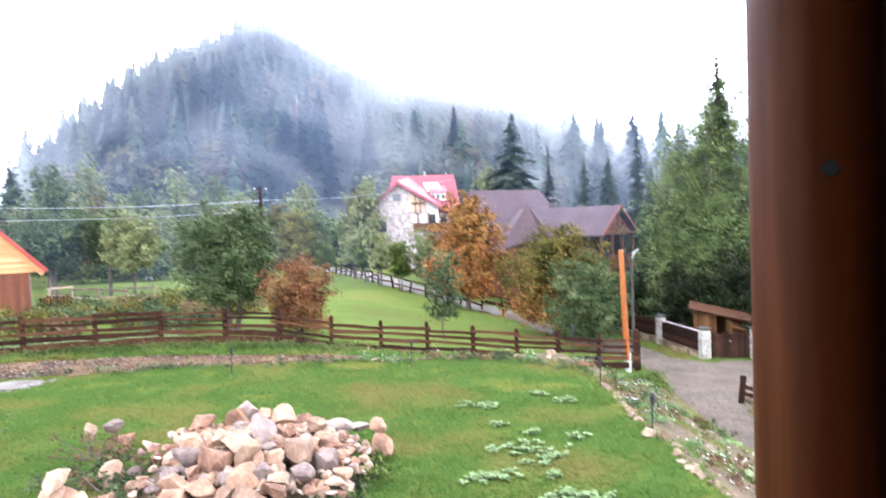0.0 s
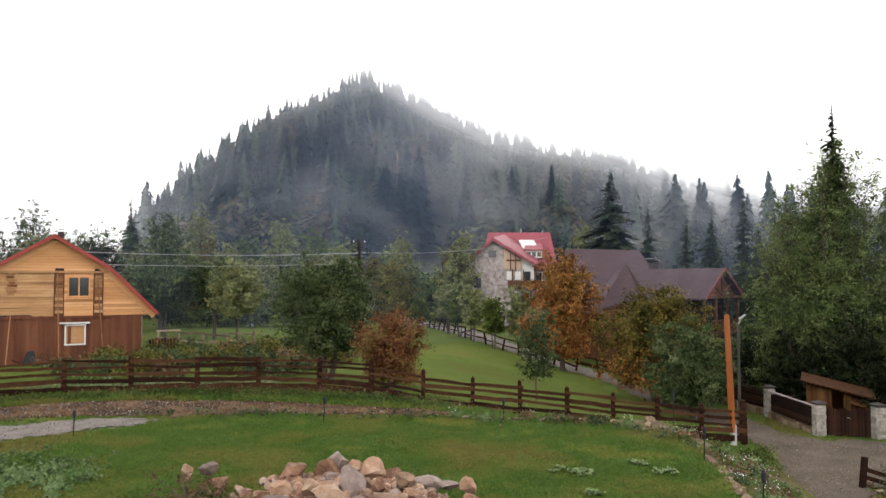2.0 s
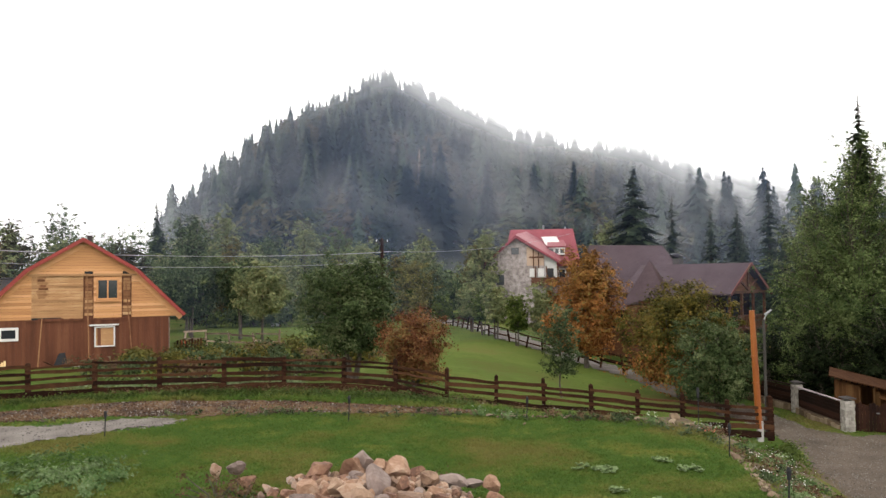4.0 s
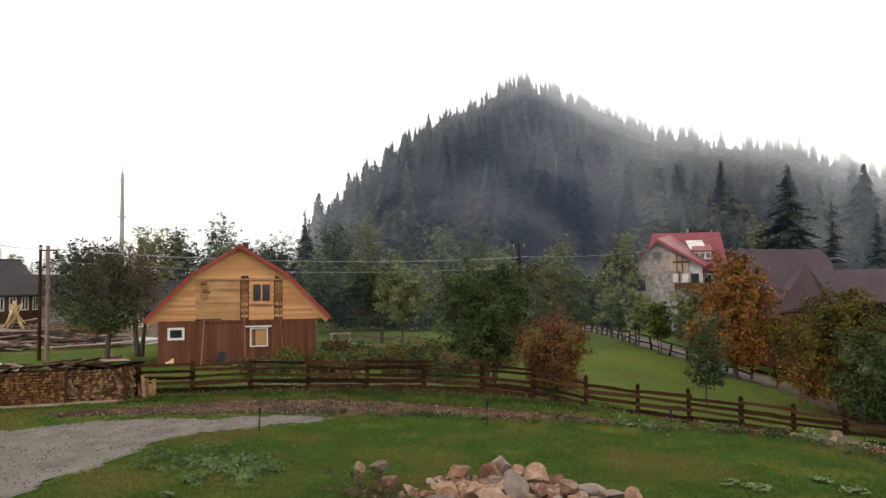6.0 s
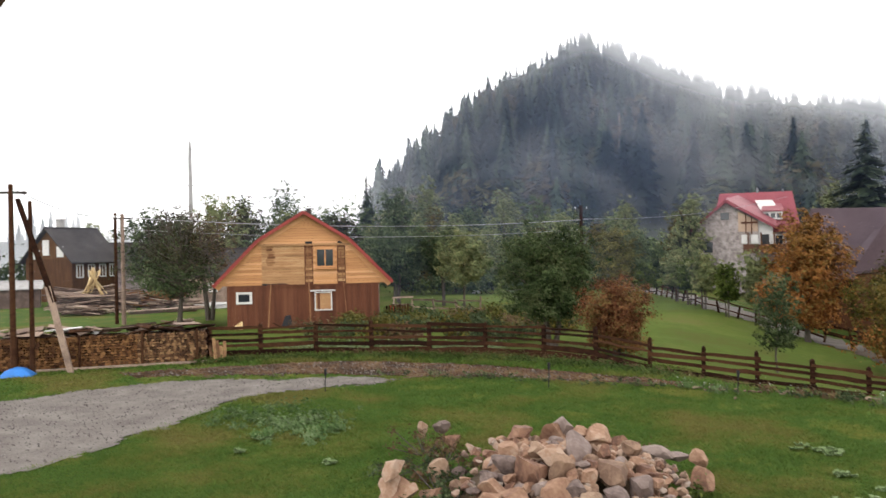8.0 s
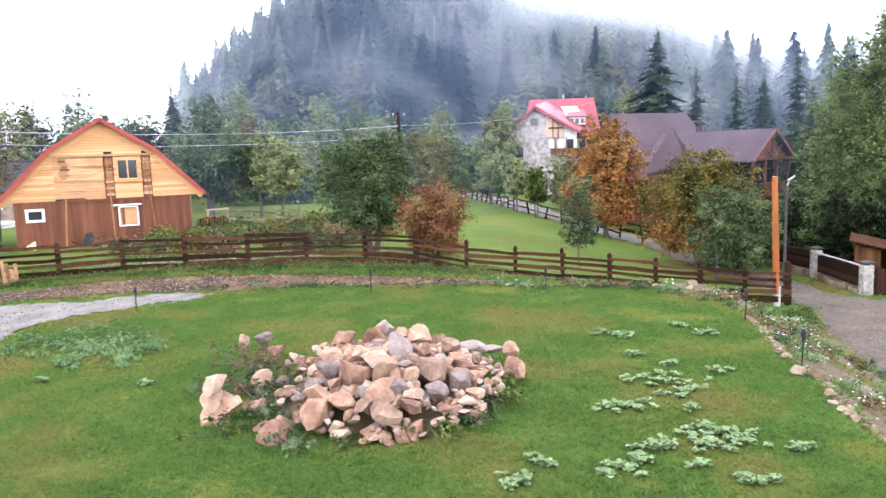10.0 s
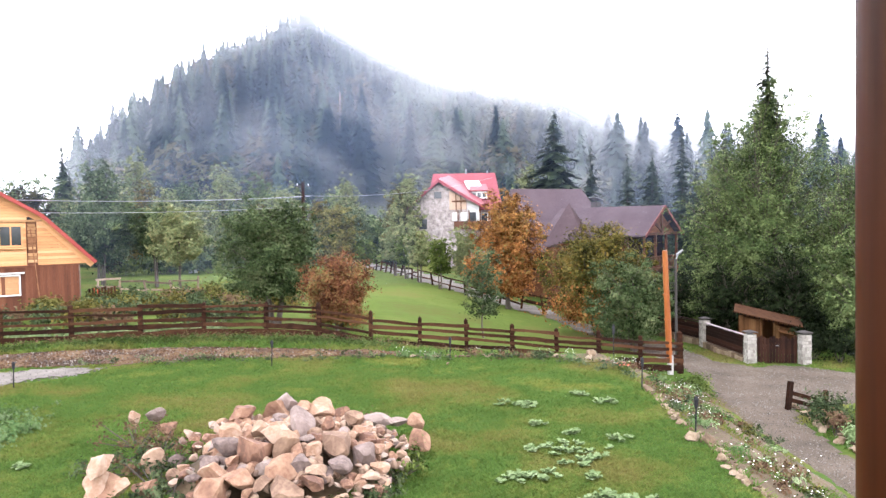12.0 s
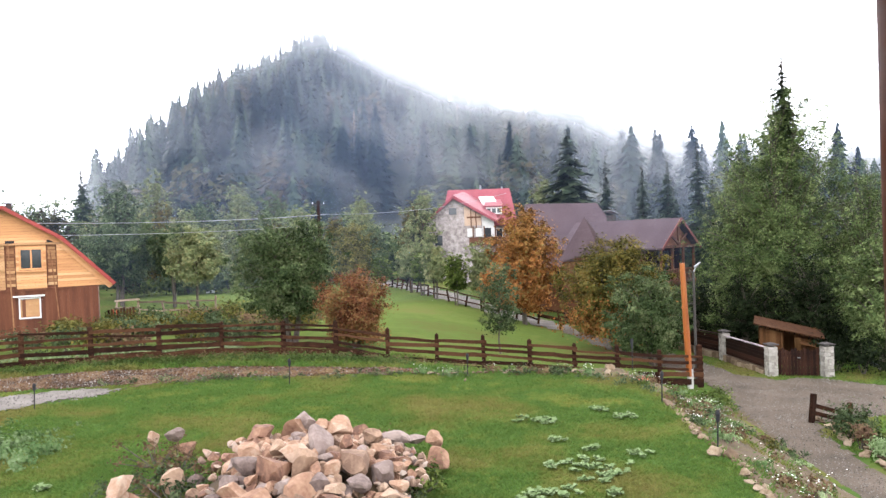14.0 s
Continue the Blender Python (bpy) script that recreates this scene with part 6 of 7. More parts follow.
SIDE_ROCKS = [(-4.77, 12.68, 0.24, 0.34), (-4.54, 11.84, 0.23, 0.26), (-2.07, 10.7, 0.13, 0.42), (-3.08, 10.51, 0.12, 0.37), (-2.67, 10.61, 0.14, 0.28), (-3.45, 10.65, 0.15, 0.28), (-4.14, 10.44, 0.09, 0.56), (-4.14, 10.82, 0.15, 0.34),
              (-4.47, 10.75, 0.12, 0.24), (-4.82, 11.47, 0.18, 0.49), (-5.21, 12.69, 0.2, 0.37), (-5.54, 11.35, 0.61, 0.32), (-5.53, 11.35, 0.34, 0.36), (-5.24, 11.35, 0.25, 0.34), (-5.53, 11.35, 0.06, 0.67), (-6.02, 14.7, 0.53, 0.36),
              (-6.4, 14.7, 0.46, 0.29), (-5.75, 14.7, 0.26, 0.39), (-4.4, 12.09, 0.25, 0.27)]
rng = random.Random(21)
fill = Geo()
for x, y, z, s in CREST_ROCKS + FRONT_ROCKS + SIDE_ROCKS:
    lab = "large sandy-brown boulder on the rock pile" if s > 0.42 else "rough tan fieldstone on the rock pile"
    if x < -5 and y > 14:
        lab = "weathered stone among dry weeds by the rock pile"
    q = rock(x, y, z - 0.03, s * 1.16, rng, lab, "rocks of the pile", tilt=0.45)
    if x < -5.0 and y < 13.5:
        q.scale *= 1.25
k = 0
while k < 460:
    a, q = rng.uniform(0, 6.283), rng.random() ** 0.55
    x, y = -2.75 + 2.0 * q * math.cos(a), 12.4 + 2.1 * q * math.sin(a)
    k += 1
    if (x < -4.3 and rng.random() < 0.8) or (y > 14.0 and rng.random() < 0.5):
        continue
    s = rng.uniform(0.13, 0.28) if q > 0.7 else rng.uniform(0.18, 0.38)
    z = max(0.02, mound(x, y) * 0.84 - 0.1)
    if s < 0.22:
        m = Matrix.LocRotScale((x, y, z), Euler((rng.uniform(-0.8, 0.8), rng.uniform(-0.8, 0.8), rng.uniform(0, 6.28))), (s, s, s * 0.9))
        src = ROCKS[rng.randrange(18)]
        o = len(fill.v)
        fill.v += [tuple(m @ v.co + Vector((0, 0, 0.05))) for v in src.vertices]
        fill.f += [tuple(o + i for i in p.vertices) for p in src.polygons]
    else:
        rock(x, y, z, s, rng, "rough fieldstone heaped on the rock pile", "rocks of the pile", tilt=0.8)
thing("small_stones", "small broken stones between the boulders", "stones", kind="stuff", geo=fill, mat=M_SMALLROCK, smooth=True)
core = Geo()
for i in range(25):
    for j in range(25):
        x, y = -2.7 + 2.1 * (i / 12 - 1), 12.5 + 2.1 * (j / 12 - 1)
        core.v.append((x, y, mound(x, y) * 0.62 - 0.2 - 0.9 * max(0.0, math.hypot((i - 12) / 12, (j - 12) / 12) - 0.7)))
core.f = [(i * 25 + j, i * 25 + 25 + j, i * 25 + 26 + j, i * 25 + j + 1) for i in range(24) for j in range(24)]
thing("rubble_core", "brown earth and rubble under the heaped rocks", "rubble", kind="stuff", geo=core, mat=M_SOIL, smooth=True)
# weeds between the rocks
for i, (x, y, w, h, m) in enumerate(((-0.7, 13.0, 1.0, 0.4, M_LGREEN), (-1.0, 12.0, 0.8, 0.35, M_LOLIVE), (-4.4, 11.2, 1.0, 0.35, M_LOLIVE), (-4.6, 12.3, 1.2, 0.45, M_LOLIVE),
                                     (-5.6, 14.0, 1.5, 0.6, M_HERB), (-5.0, 13.2, 1.6, 0.6, M_HERB), (-5.3, 12.6, 1.3, 0.6, M_HERB), (-4.9, 12.0, 1.0, 0.5, M_LOLIVE), (-5.6, 13.2, 1.2, 0.5, M_LOLIVE), (-6.2, 14.3, 1.2, 0.6, M_HERB), (-0.9, 12.4, 1.1, 0.5, M_LGREEN), (-1.2, 11.3, 0.8, 0.4, M_LDARK), (-4.7, 11.6, 1.1, 0.45, M_LOLIVE), (-5.0, 10.6, 0.8, 0.35, M_LGREEN),
                                     (-3.0, 10.2, 0.8, 0.3, M_LGREEN), (-3.8, 10.3, 0.8, 0.35, M_LOLIVE), (-1.6, 10.7, 0.8, 0.35, M_LGREEN), (-6.2, 12.8, 1.2, 0.4, M_LOLIVE), (-1.9, 14.6, 0.9, 0.7, M_HERB))):
    shrub("straggling weeds growing through the rock pile", x, y, w, h * 0.9, m, 300 + i, 300, 0.038, "weeds of the rock pile", "weed", "weed")


M_LOGONE = surf("cut_log", [(0.04374, 0.01905, 0.008616), (0.1381, 0.06835, 0.03061), (0.2924, 0.1759, 0.08528)], 3.0, 30.0, 0.85, 0.4, rand="object")


def log_stack():
    p, q = Vector((-26.6, 18.6, 0)), Vector((-19.75, 24.0, 0))
    d = (q - p).normalized()
    ang = math.atan2(d.y, d.x)
    ln = (q - p).length
    root = thing("firewood_stack", "long low stack of split firewood roofed with scrap boards", "firewood", p, ang)
    rng = random.Random(8)
    shapes = []
    for n in (3, 4, 5, 7, 8):
        lg = Geo()
        for yy in (-0.25, 0.6):
            for i in range(n):
                a = 0.4 * n + 2 * math.pi * i / n
                lg.v.append((math.cos(a) * 1.15, yy, math.sin(a)))
        lg.f = [tuple(range(n)), tuple(range(2 * n - 1, n - 1, -1))] + [(i, n + i, n + (i + 1) % n, (i + 1) % n) for i in range(n)]
        shapes.append(lg.mesh("log", M_LOGONE))
    g = Geo()
    for row in range(11):
        z = 0.14 + row * 0.105
        u = 0.05 + (0.06 if row % 2 else 0)
        while u < ln - 0.1:
            r = rng.uniform(0.045, 0.072)
            if u > ln - 2.6:
                lo = part("log", rng.choice(shapes), M_LOGONE, root, at=(u, rng.uniform(-0.06, 0.05), z))
                lo.scale = (r, 1, r)
                u += r * 1.75
                continue
            n = rng.choice((3, 4, 5, 7))
            b, oy, rot = len(g.v), rng.uniform(-0.06, 0.05), rng.uniform(0, 6)
            for yy in (-0.25 + oy, 0.6):
                for i in range(n):
                    a = rot + 2 * math.pi * i / n
                    g.v.append((u + r * math.cos(a) * 1.15, yy, z + r * math.sin(a)))
            g.f += [tuple(b + n - 1 - i for i in range(n))[::-1]] + [(b + i, b + (i + 1) % n, b + n + (i + 1) % n, b + n + i) for i in range(n)]
            u += r * 1.75
    tagged(part("firewood", g, M_LOG, root), kind="stuff")
    part("back", Geo().box((ln / 2, 0.45, 0.65), (ln, 0.3, 1.2)), M_FENCE, root)
    part("bottom_board", Geo().box((ln * 0.6, -0.42, 0.06), (ln * 0.8, 0.2, 0.08)), M_PLANK, root)
    for k in range(64):
        u = rng.uniform(0.2, ln - 0.3)
        part("roof_board", Geo().box(None, (rng.uniform(0.5, 1.4), rng.uniform(0.15, 0.35), 0.03),
             m=Matrix.Translation((u, rng.uniform(-0.25, 0.5), 1.33 + rng.uniform(-0.03, 0.22))) @ Euler((rng.uniform(-0.45, 0.45), rng.uniform(-0.25, 0.25), rng.uniform(-0.7, 0.7))).to_matrix().to_4x4()),
             rng.choice((M_PLANK, M_FENCE, M_FENCE, M_WHITE if k % 4 == 0 else M_PLANK)), root)
    for u in (0.3, 2.0, 4.1, 6.3, 8.3):
        part("stake", Geo().tube((u, -0.36, 0), (u, -0.34, 1.35), 0.05, 0.045, 7), M_FENCE, root)
    for k in range(5):
        part("leaning_board", Geo().beam((ln + 0.15 + 0.12 * k, -0.4, 0), (ln + 0.05 + 0.14 * k, 0.0, rng.uniform(0.5, 1.0)), 0.12, 0.03), M_LOGONE, root)


log_stack()


M_LUMBER = surf("reddish_old_lumber", [(0.06, 0.036, 0.026), (0.17, 0.115, 0.085), (0.34, 0.26, 0.20)], 1.5, 18.0, 0.85, 0.4, rand="object", spread=0.45)


def lumber(label, x, y, ln, n, layers, rz, mat, seed, mess=0.12, name="lumber_pile"):
    root = thing(name, label, "lumber", on_ground(x, y), rz, group="lumber piles")
    rng = random.Random(seed)
    for l in range(layers):
        for k in range(n):
            l2 = ln * rng.uniform(0.55, 1.0)
            m = Matrix.Translation((rng.uniform(-0.4, 0.4), (k - n / 2) * 0.3 + rng.uniform(-0.1, 0.1), 0.1 + l * 0.16)) @ Euler((rng.uniform(-0.2, 0.2), rng.uniform(-mess, mess) * 0.4, rng.uniform(-mess, mess))).to_matrix().to_4x4()
            part("plank", Geo().box(None, (l2, rng.uniform(0.16, 0.28), rng.uniform(0.04, 0.12)), m=m), mat, root)
    return root


lumber("long stack of grey weathered planks on the grass", -48.8, 45.6, 7.5, 6, 9, radians(45), M_PLANK, 1, 0.4)
lumber("grey weathered beams stacked behind the planks", -52.0, 47.8, 6.5, 5, 11, radians(40), M_LUMBER, 2, 0.6)
lumber("heap of old boards beyond the apple tree", -45.0, 50.0, 5.0, 5, 5, radians(50), M_LUMBER, 3, 0.8)
lumber("tumbled reddish boards beside the plank stack", -47.0, 43.2, 4.0, 5, 4, radians(30), M_LUMBER, 10, 0.7)
lumber("pale sheets and boards lying behind the barn", -41.5, 52.5, 4.5, 5, 3, radians(45), M_WHITE, 4, 0.3)
lumber("split timber heap by the utility poles", -50.0, 53.0, 6.0, 6, 8, radians(45), M_LOG, 5, 0.5)
lumber("long low row of grey planks on the grass", -43.0, 46.5, 7.0, 3, 2, radians(48), M_PLANK, 6, 0.08)
lumber("scattered boards near the apple tree", -33.0, 37.6, 2.0, 4, 2, radians(30), M_PLANK, 7, 0.7)
lumber("grey planks stacked farther off", -53.0, 48.5, 6.0, 4, 7, radians(46), M_PLANK, 9, 0.15)
fr = thing("fresh_plank_bundle", "bright fresh-sawn planks leaning together on the lumber", "planks", on_ground(-51.0, 47.6, 1.75), radians(45))
rng = random.Random(12)
for k in range(16):
    m = Matrix.Translation(((0.35 if k % 2 else -0.35) + rng.uniform(-0.25, 0.25), rng.uniform(-0.3, 0.3), 0.4)) @ Euler((rng.uniform(-0.2, 0.2), (1.15 if k % 2 else 2.0) + rng.uniform(-0.2, 0.2), rng.uniform(-0.3, 0.3))).to_matrix().to_4x4()
    part("plank", Geo().box(None, (rng.uniform(2.2, 3.2), 0.42, 0.05), m=m), M_NEWPLANK, fr)
tp = Geo()
for i in range(13):
    for j in range(9):
        u, v = i / 12, j / 8
        z = 0.62 * math.sin(math.pi * min(1, max(0, u))) ** 0.6 * math.sin(math.pi * v) ** 0.5 + 0.05 * noise.noise((u * 5, v * 5, 1))
        tp.v.append((1.1 * (u - 0.5), 0.8 * (v - 0.5), 0.55 * max(0.0, z)))
tp.f = [(i * 9 + j, i * 9 + 9 + j, i * 9 + 10 + j, i * 9 + j + 1) for i in range(12) for j in range(8)]
thing("blue_tarpaulin", "crumpled bright blue tarpaulin over a low heap", "tarpaulin", on_ground(-24.1, 19.0), 0.6, geo=tp, mat=M_TARP, smooth=True)
wsx = thing("white_sheet", "small white plastic-covered box in the orchard", "box", on_ground(-27.4, 78.0), 0.3, geo=Geo().box((0, 0, 0.22), (1.0, 0.6, 0.44)).box((0.1, 0, 0.5), (0.6, 0.4, 0.16)), mat=M_WHITE)


def garden_light(x, y, z, h=0.62, lean=0.0):
    root = thing("garden_light", "black solar garden light on a thin stake", "garden light", (x, y, z), group="solar garden lights")
    part("stake", Geo().tube((0, 0, -0.05), (lean, 0, h * 0.72), 0.015, 0.015, 8), M_BLACK, root)
    part("lamp", Geo().tube((lean, 0, h * 0.72), (lean, 0, h * 0.92), 0.032, 0.045, 10), M_BLACK, root)
    part("cap", Geo().tube((lean, 0, h * 0.92), (lean, 0, h), 0.052, 0.022, 10), M_BLACK, root)


for x, y, h in ((-11.76, 19.57, 0.72), (-5.5, 22.2, 0.78), (-0.15, 22.67, 0.7), (4.62, 18.4, 0.78), (4.60, 14.25, 0.80)):
    garden_light(x, y, ground_z(x, y), h, 0.02)
garden_light(5.0, 23.4, ground_z(5.0, 23.4), 1.1)

# edging stones along the bank and the far edge of the lawn
rng = random.Random(33)
SM = [rock_mesh(40 + s, 0.6) for s in range(4)]
for me in SM:
    me.materials.append(M_EDGE)
for i in range(110):
    y = 8.9 + i * 0.085
    if rng.random() < 0.9:
        x = 4.72 + 0.10 * math.sin(y * 1.9) + rng.uniform(-0.10, 0.12)
        rock(x, y, ground_z(x, y) + 0.03, rng.uniform(0.09, 0.21), rng, "small pale edging stone along the bank", "edging stones", rng.choice(SM), name="edging_stone")
for i in range(58):
    f = i / 57
    x = -1.9 + 7.0 * f + rng.uniform(-0.15, 0.15)
    y = 23.25 - 1.5 * f ** 2 + rng.uniform(-0.25, 0.3)
    rock(x, y, ground_z(x, y) + 0.04, rng.uniform(0.09, 0.26), rng, "pale stone edging the flower strip", "edging stones", rng.choice(SM), name="edging_stone")
for x, y, s in ((4.2, 22.9, 0.42), (3.5, 22.3, 0.3), (4.9, 21.7, 0.3), (4.75, 13.95, 0.36), (4.5, 14.05, 0.32), (4.7, 18.2, 0.28), (-0.2, 21.8, 0.15)):
    rock(x, y, ground_z(x, y) + 0.08, s, rng, "larger sandstone on the lawn's edge", "edging stones", rng.choice(SM))
for i in range(30):
    y = 16.5 + i * 0.27
    x = 10.25 + 0.03 * i + rng.uniform(-0.15, 0.3)
    rock(x, y, ground_z(x, y) + 0.04, rng.uniform(0.16, 0.4), rng, "rough stone bordering the drive", "drive border stones", rng.choice(SM), name="border_stone")
# ---- low plants: rosettes, flowers, shrubs, grass ----
def rosette(x, y, r, seed):
    """A patch of broad pale weed leaves lying on the lawn."""
    rng = np.random.default_rng(seed)
    for c in range(int(3 + r * 38)):
        cx, cy = 0.0, 0.0
        px, py = rng.normal(size=2) * r * np.array([0.62, 0.42])
        out = []
        for k in range(13):
            a, ln = rng.random() * 6.283, rng.uniform(0.05, 0.125)
            d = np.array([math.cos(a), math.sin(a), 0])
            s = np.array([-d[1], d[0], 0]) * ln * 0.42
            b = np.array([cx, cy, 0.03])
            up = np.array([0, 0, ln * rng.uniform(0.15, 0.75)])
            out.append([b, b + d * ln * 0.55 + s + up, b + d * ln + up * 0.7, b + d * ln * 0.55 - s + up])
        thing("broadleaf_weed", "pale broadleaf weed rosette in the lawn", "weed", on_ground(x + px, y + py), group="lawn weeds", geo=quads("broadleaf_weed", np.array(out), M_LPALE))


WEED = [(1.45, 16.95, 0.42), (3.0, 17.76, 0.18), (3.5, 17.04, 0.23), (1.62, 15.3, 0.13), (2.28, 14.59, 0.1), (1.99, 13.57, 0.52), (2.29, 12.93, 0.34), (3.12, 14.21, 0.2), (1.09, 12.16, 0.41), (2.25, 12.02, 0.13),
        (2.16, 11.1, 0.29), (2.56, 11.09, 0.23), (2.77, 10.81, 0.24), (2.17, 10.61, 0.22), (1.6, 10.56, 0.28), (1.22, 10.1, 0.2), (0.91, 9.77, 0.21), (3.44, 10.5, 0.2), (2.54, 9.51, 0.2), (1.97, 9.91, 0.09),
        (-0.12, 9.9, 0.23), (-0.47, 9.2, 0.22), (-10.09, 13.21, 0.09), (-7.71, 13.01, 0.11), (-10.24, 14.25, 0.31)]
for i, (x, y, r) in enumerate(WEED):
    rosette(x, y, r, 500 + i)


def flower_clump(x, y, w, h, seed, leaf=None, petals=60, group="white flowers", bloom=None, label="clump of small white daisies with green leaves"):
    rng = np.random.default_rng(seed)
    root = thing("flower_clump", label, "flowers", on_ground(x, y), group=group)
    n = 6
    cen = np.stack([rng.normal(size=n) * w * 0.35, rng.normal(size=n) * w * 0.35, rng.uniform(0.25, 0.6, n) * h], 1)
    rad = np.full(n, 0.22 * (w + h))
    m = leaf or M_LGREEN
    part("foliage", quads("foliage", leaf_cloud(rng, cen, rad, 300, 0.034), m), m, root)
    pos = cen[rng.integers(0, n, petals)] + rng.normal(size=(petals, 3)) * rad[0] * np.array([0.6, 0.6, 0.3]) + np.array([0, 0, h * 0.35])
    fl = []
    for p in pos:
        a = rng.random() * 3
        t = rng.normal(size=2) * 0.3
        for k in range(2):
            d = np.array([math.cos(a + k * 1.57), math.sin(a + k * 1.57), t[k]])
            s = np.array([-d[1], d[0], 0]) * 0.016
            fl.append([p - d * 0.02, p + s, p + d * 0.02, p - s])
    tagged(part("bloom", quads("bloom", np.array(fl), bloom or M_PETAL), bloom or M_PETAL, root), kind="stuff")


FL = [(-1.6, 23.1), (-.8, 22.8), (.8, 22.9), (1.6, 22.9), (2.3, 22.7), (2.8, 22.5), (3.5, 22.2), (4.9, 22.0), (4.9, 21.2), (5.4, 20.7), (5.4, 19.2), (4.9, 17.4), (5.0, 16.6), (5.3, 17.2), (5.7, 16.3),
      (5.3, 14.3), (5.3, 13.1), (5.4, 12.3), (6.0, 17.8), (5.2, 15.4), (6.4, 21.0), (6.2, 19.6), (5.8, 18.6), (5.7, 13.4), (6.6, 18.8), (7.2, 20.4), (6.9, 22.3), (5.6, 11.6), (5.1, 18.3)]
rng = random.Random(77)
for i, (x, y) in enumerate(FL):
    flower_clump(x + rng.uniform(-0.2, 0.2), y + rng.uniform(-0.2, 0.2), rng.uniform(0.35, 0.7), rng.uniform(0.2, 0.4), 600 + i, rng.choice((M_LWEED, M_LOLIVE, M_LOLIVE, M_HERB)), rng.choice((4, 8, 14, 22)))
flower_clump(4.75, 20.6, 0.3, 0.25, 690, M_LGREEN, 30, bloom=M_REDFLOWER, label="small red flowers at the lawn corner")
for i in range(30):
    x, y = rng.uniform(4.9, 8.6), rng.uniform(11, 25)
    m = rng.choice((M_LPALE, M_LOLIVE, M_LDARK, M_LYELLOW, M_HERB, M_LGREEN))
    shrub("low bank plant among stones", x, y, rng.uniform(0.3, 0.7), rng.uniform(0.15, 0.35), m, 700 + i, 300, 0.032, "bank plants", "bank_plant", "plant")
shrub("round clipped green bush at the bank's foot", 8.4, 25.8, 0.95, 0.85, M_LGREEN, 760, 2600, 0.05)
shrub("dark green bush by the broken fence", 11.15, 22.4, 1.1, 0.95, M_LDARK, 761, 2600, 0.05)
shrub("greyish low bush beside the drive", 11.3, 20.4, 0.9, 0.7, M_LPALE, 762, 1500, 0.05)
shrub("brownish seed-head plant beside the drive", 10.8, 21.2, 0.6, 0.9, M_HERB, 763, 500, 0.06)
for i in range(9):
    shrub("low green plant bordering the drive", 10.5 + 0.12 * i + rng.uniform(0, 0.6), 16.8 + 0.75 * i, 0.8, 0.45, rng.choice((M_LGREEN, M_LDARK)), 770 + i, 320, 0.06, "drive border plants", "border_plant", "plant")
# garden beside the barn
for i in range(54):
    x, y = rng.uniform(-20.5, -9.0), rng.uniform(31.0, 44.5)
    m = rng.choice((M_LOLIVE, M_LYELLOW, M_HERB, M_LDARK, M_LYELLOW, M_HERB, M_LMIX))
    shrub("autumn garden shrub between fence and orchard", x, y, rng.uniform(1.0, 2.2), rng.uniform(0.6, 1.4), m, 800 + i, 650, 0.09, "garden shrubs")
for x, y, w, h, m in ((-20.9, 37.2, 1.1, 1.1, M_LYELLOW), (-18.8, 39.0, 2.2, 1.0, M_LDARK), (-13.0, 41.0, 2.4, 1.6, M_LYELLOW), (-11.3, 38.0, 2.0, 1.5, M_LYELLOW)):
    shrub("yellowish garden shrub beside the barn", x, y, w, h, m, int(900 + x), 1500, 0.09, "garden shrubs")
# low growth coloured near-black for the shade behind the gate
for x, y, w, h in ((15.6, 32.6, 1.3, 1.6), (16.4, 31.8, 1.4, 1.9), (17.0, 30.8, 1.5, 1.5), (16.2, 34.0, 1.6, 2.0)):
    shrub("undergrowth behind the gate, leaves darkened as shade", x, y, w, h, M_LSHADE, int(1300 + y * 10), 1200, 0.07, "roadside undergrowth", "undergrowth", "shrub")
for i in range(16):
    x, y = rng.uniform(-52, -4), rng.uniform(86, 112)
    h = rng.uniform(7.5, 12.5)
    leafy_tree("soft pale-green birch before the hill", x, y, h, h * rng.uniform(0.22, 0.32), h * 0.06, rng.choice((M_LBIRCH, M_LBIRCH, M_LOLIVE, M_LMIX)), 1400 + i, 10000, 0.16, 0.12, 1, group="birches before the hill", shape="oval")
# understory that closes the orchard and the foot of the hill
for i in range(64):
    x, y = rng.uniform(-75, 26), rng.uniform(84, 150)
    if -6 < x < 8 and y < 104:
        continue
    shrub("mixed green thicket before the hill", x, y, rng.uniform(7, 11), rng.uniform(4.5, 8.5), rng.choice((M_LOLIVE, M_LALDER, M_LDARK, M_LBIRCH, M_LOLIVE)), 1000 + i, 1900, 0.30, "thickets before the hill", "thicket", "thicket")
for i in range(9):
    x, y = rng.uniform(-38, -15), rng.uniform(76, 88)
    shrub("green undergrowth in the orchard", x, y, rng.uniform(3, 5), rng.uniform(1.8, 3.6), rng.choice((M_LOLIVE, M_LDARK, M_LGREEN)), 1100 + i, 1200, 0.22, "orchard undergrowth", "undergrowth", "shrub")
for i in range(14):
    x, y = rng.uniform(-100, -50), rng.uniform(62, 110)
    shrub("mixed green thicket by the village", x, y, rng.uniform(5, 9), rng.uniform(3, 6), rng.choice((M_LOLIVE, M_LDARK)), 1200 + i, 1300, 0.34, "village thickets", "thicket", "thicket")
# more growth with the shade painted into its leaves
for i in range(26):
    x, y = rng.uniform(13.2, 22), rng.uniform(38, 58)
    shrub("undergrowth behind the drive fence, leaves darkened as shade", x, y, rng.uniform(2.5, 4), rng.uniform(1.5, 3), M_LSHADE, 1250 + i, 1200, 0.16, "roadside undergrowth", "undergrowth", "shrub")


HX, HY = np.arange(-45.0, 25.01, 0.25), np.arange(6.0, 90.01, 0.25)
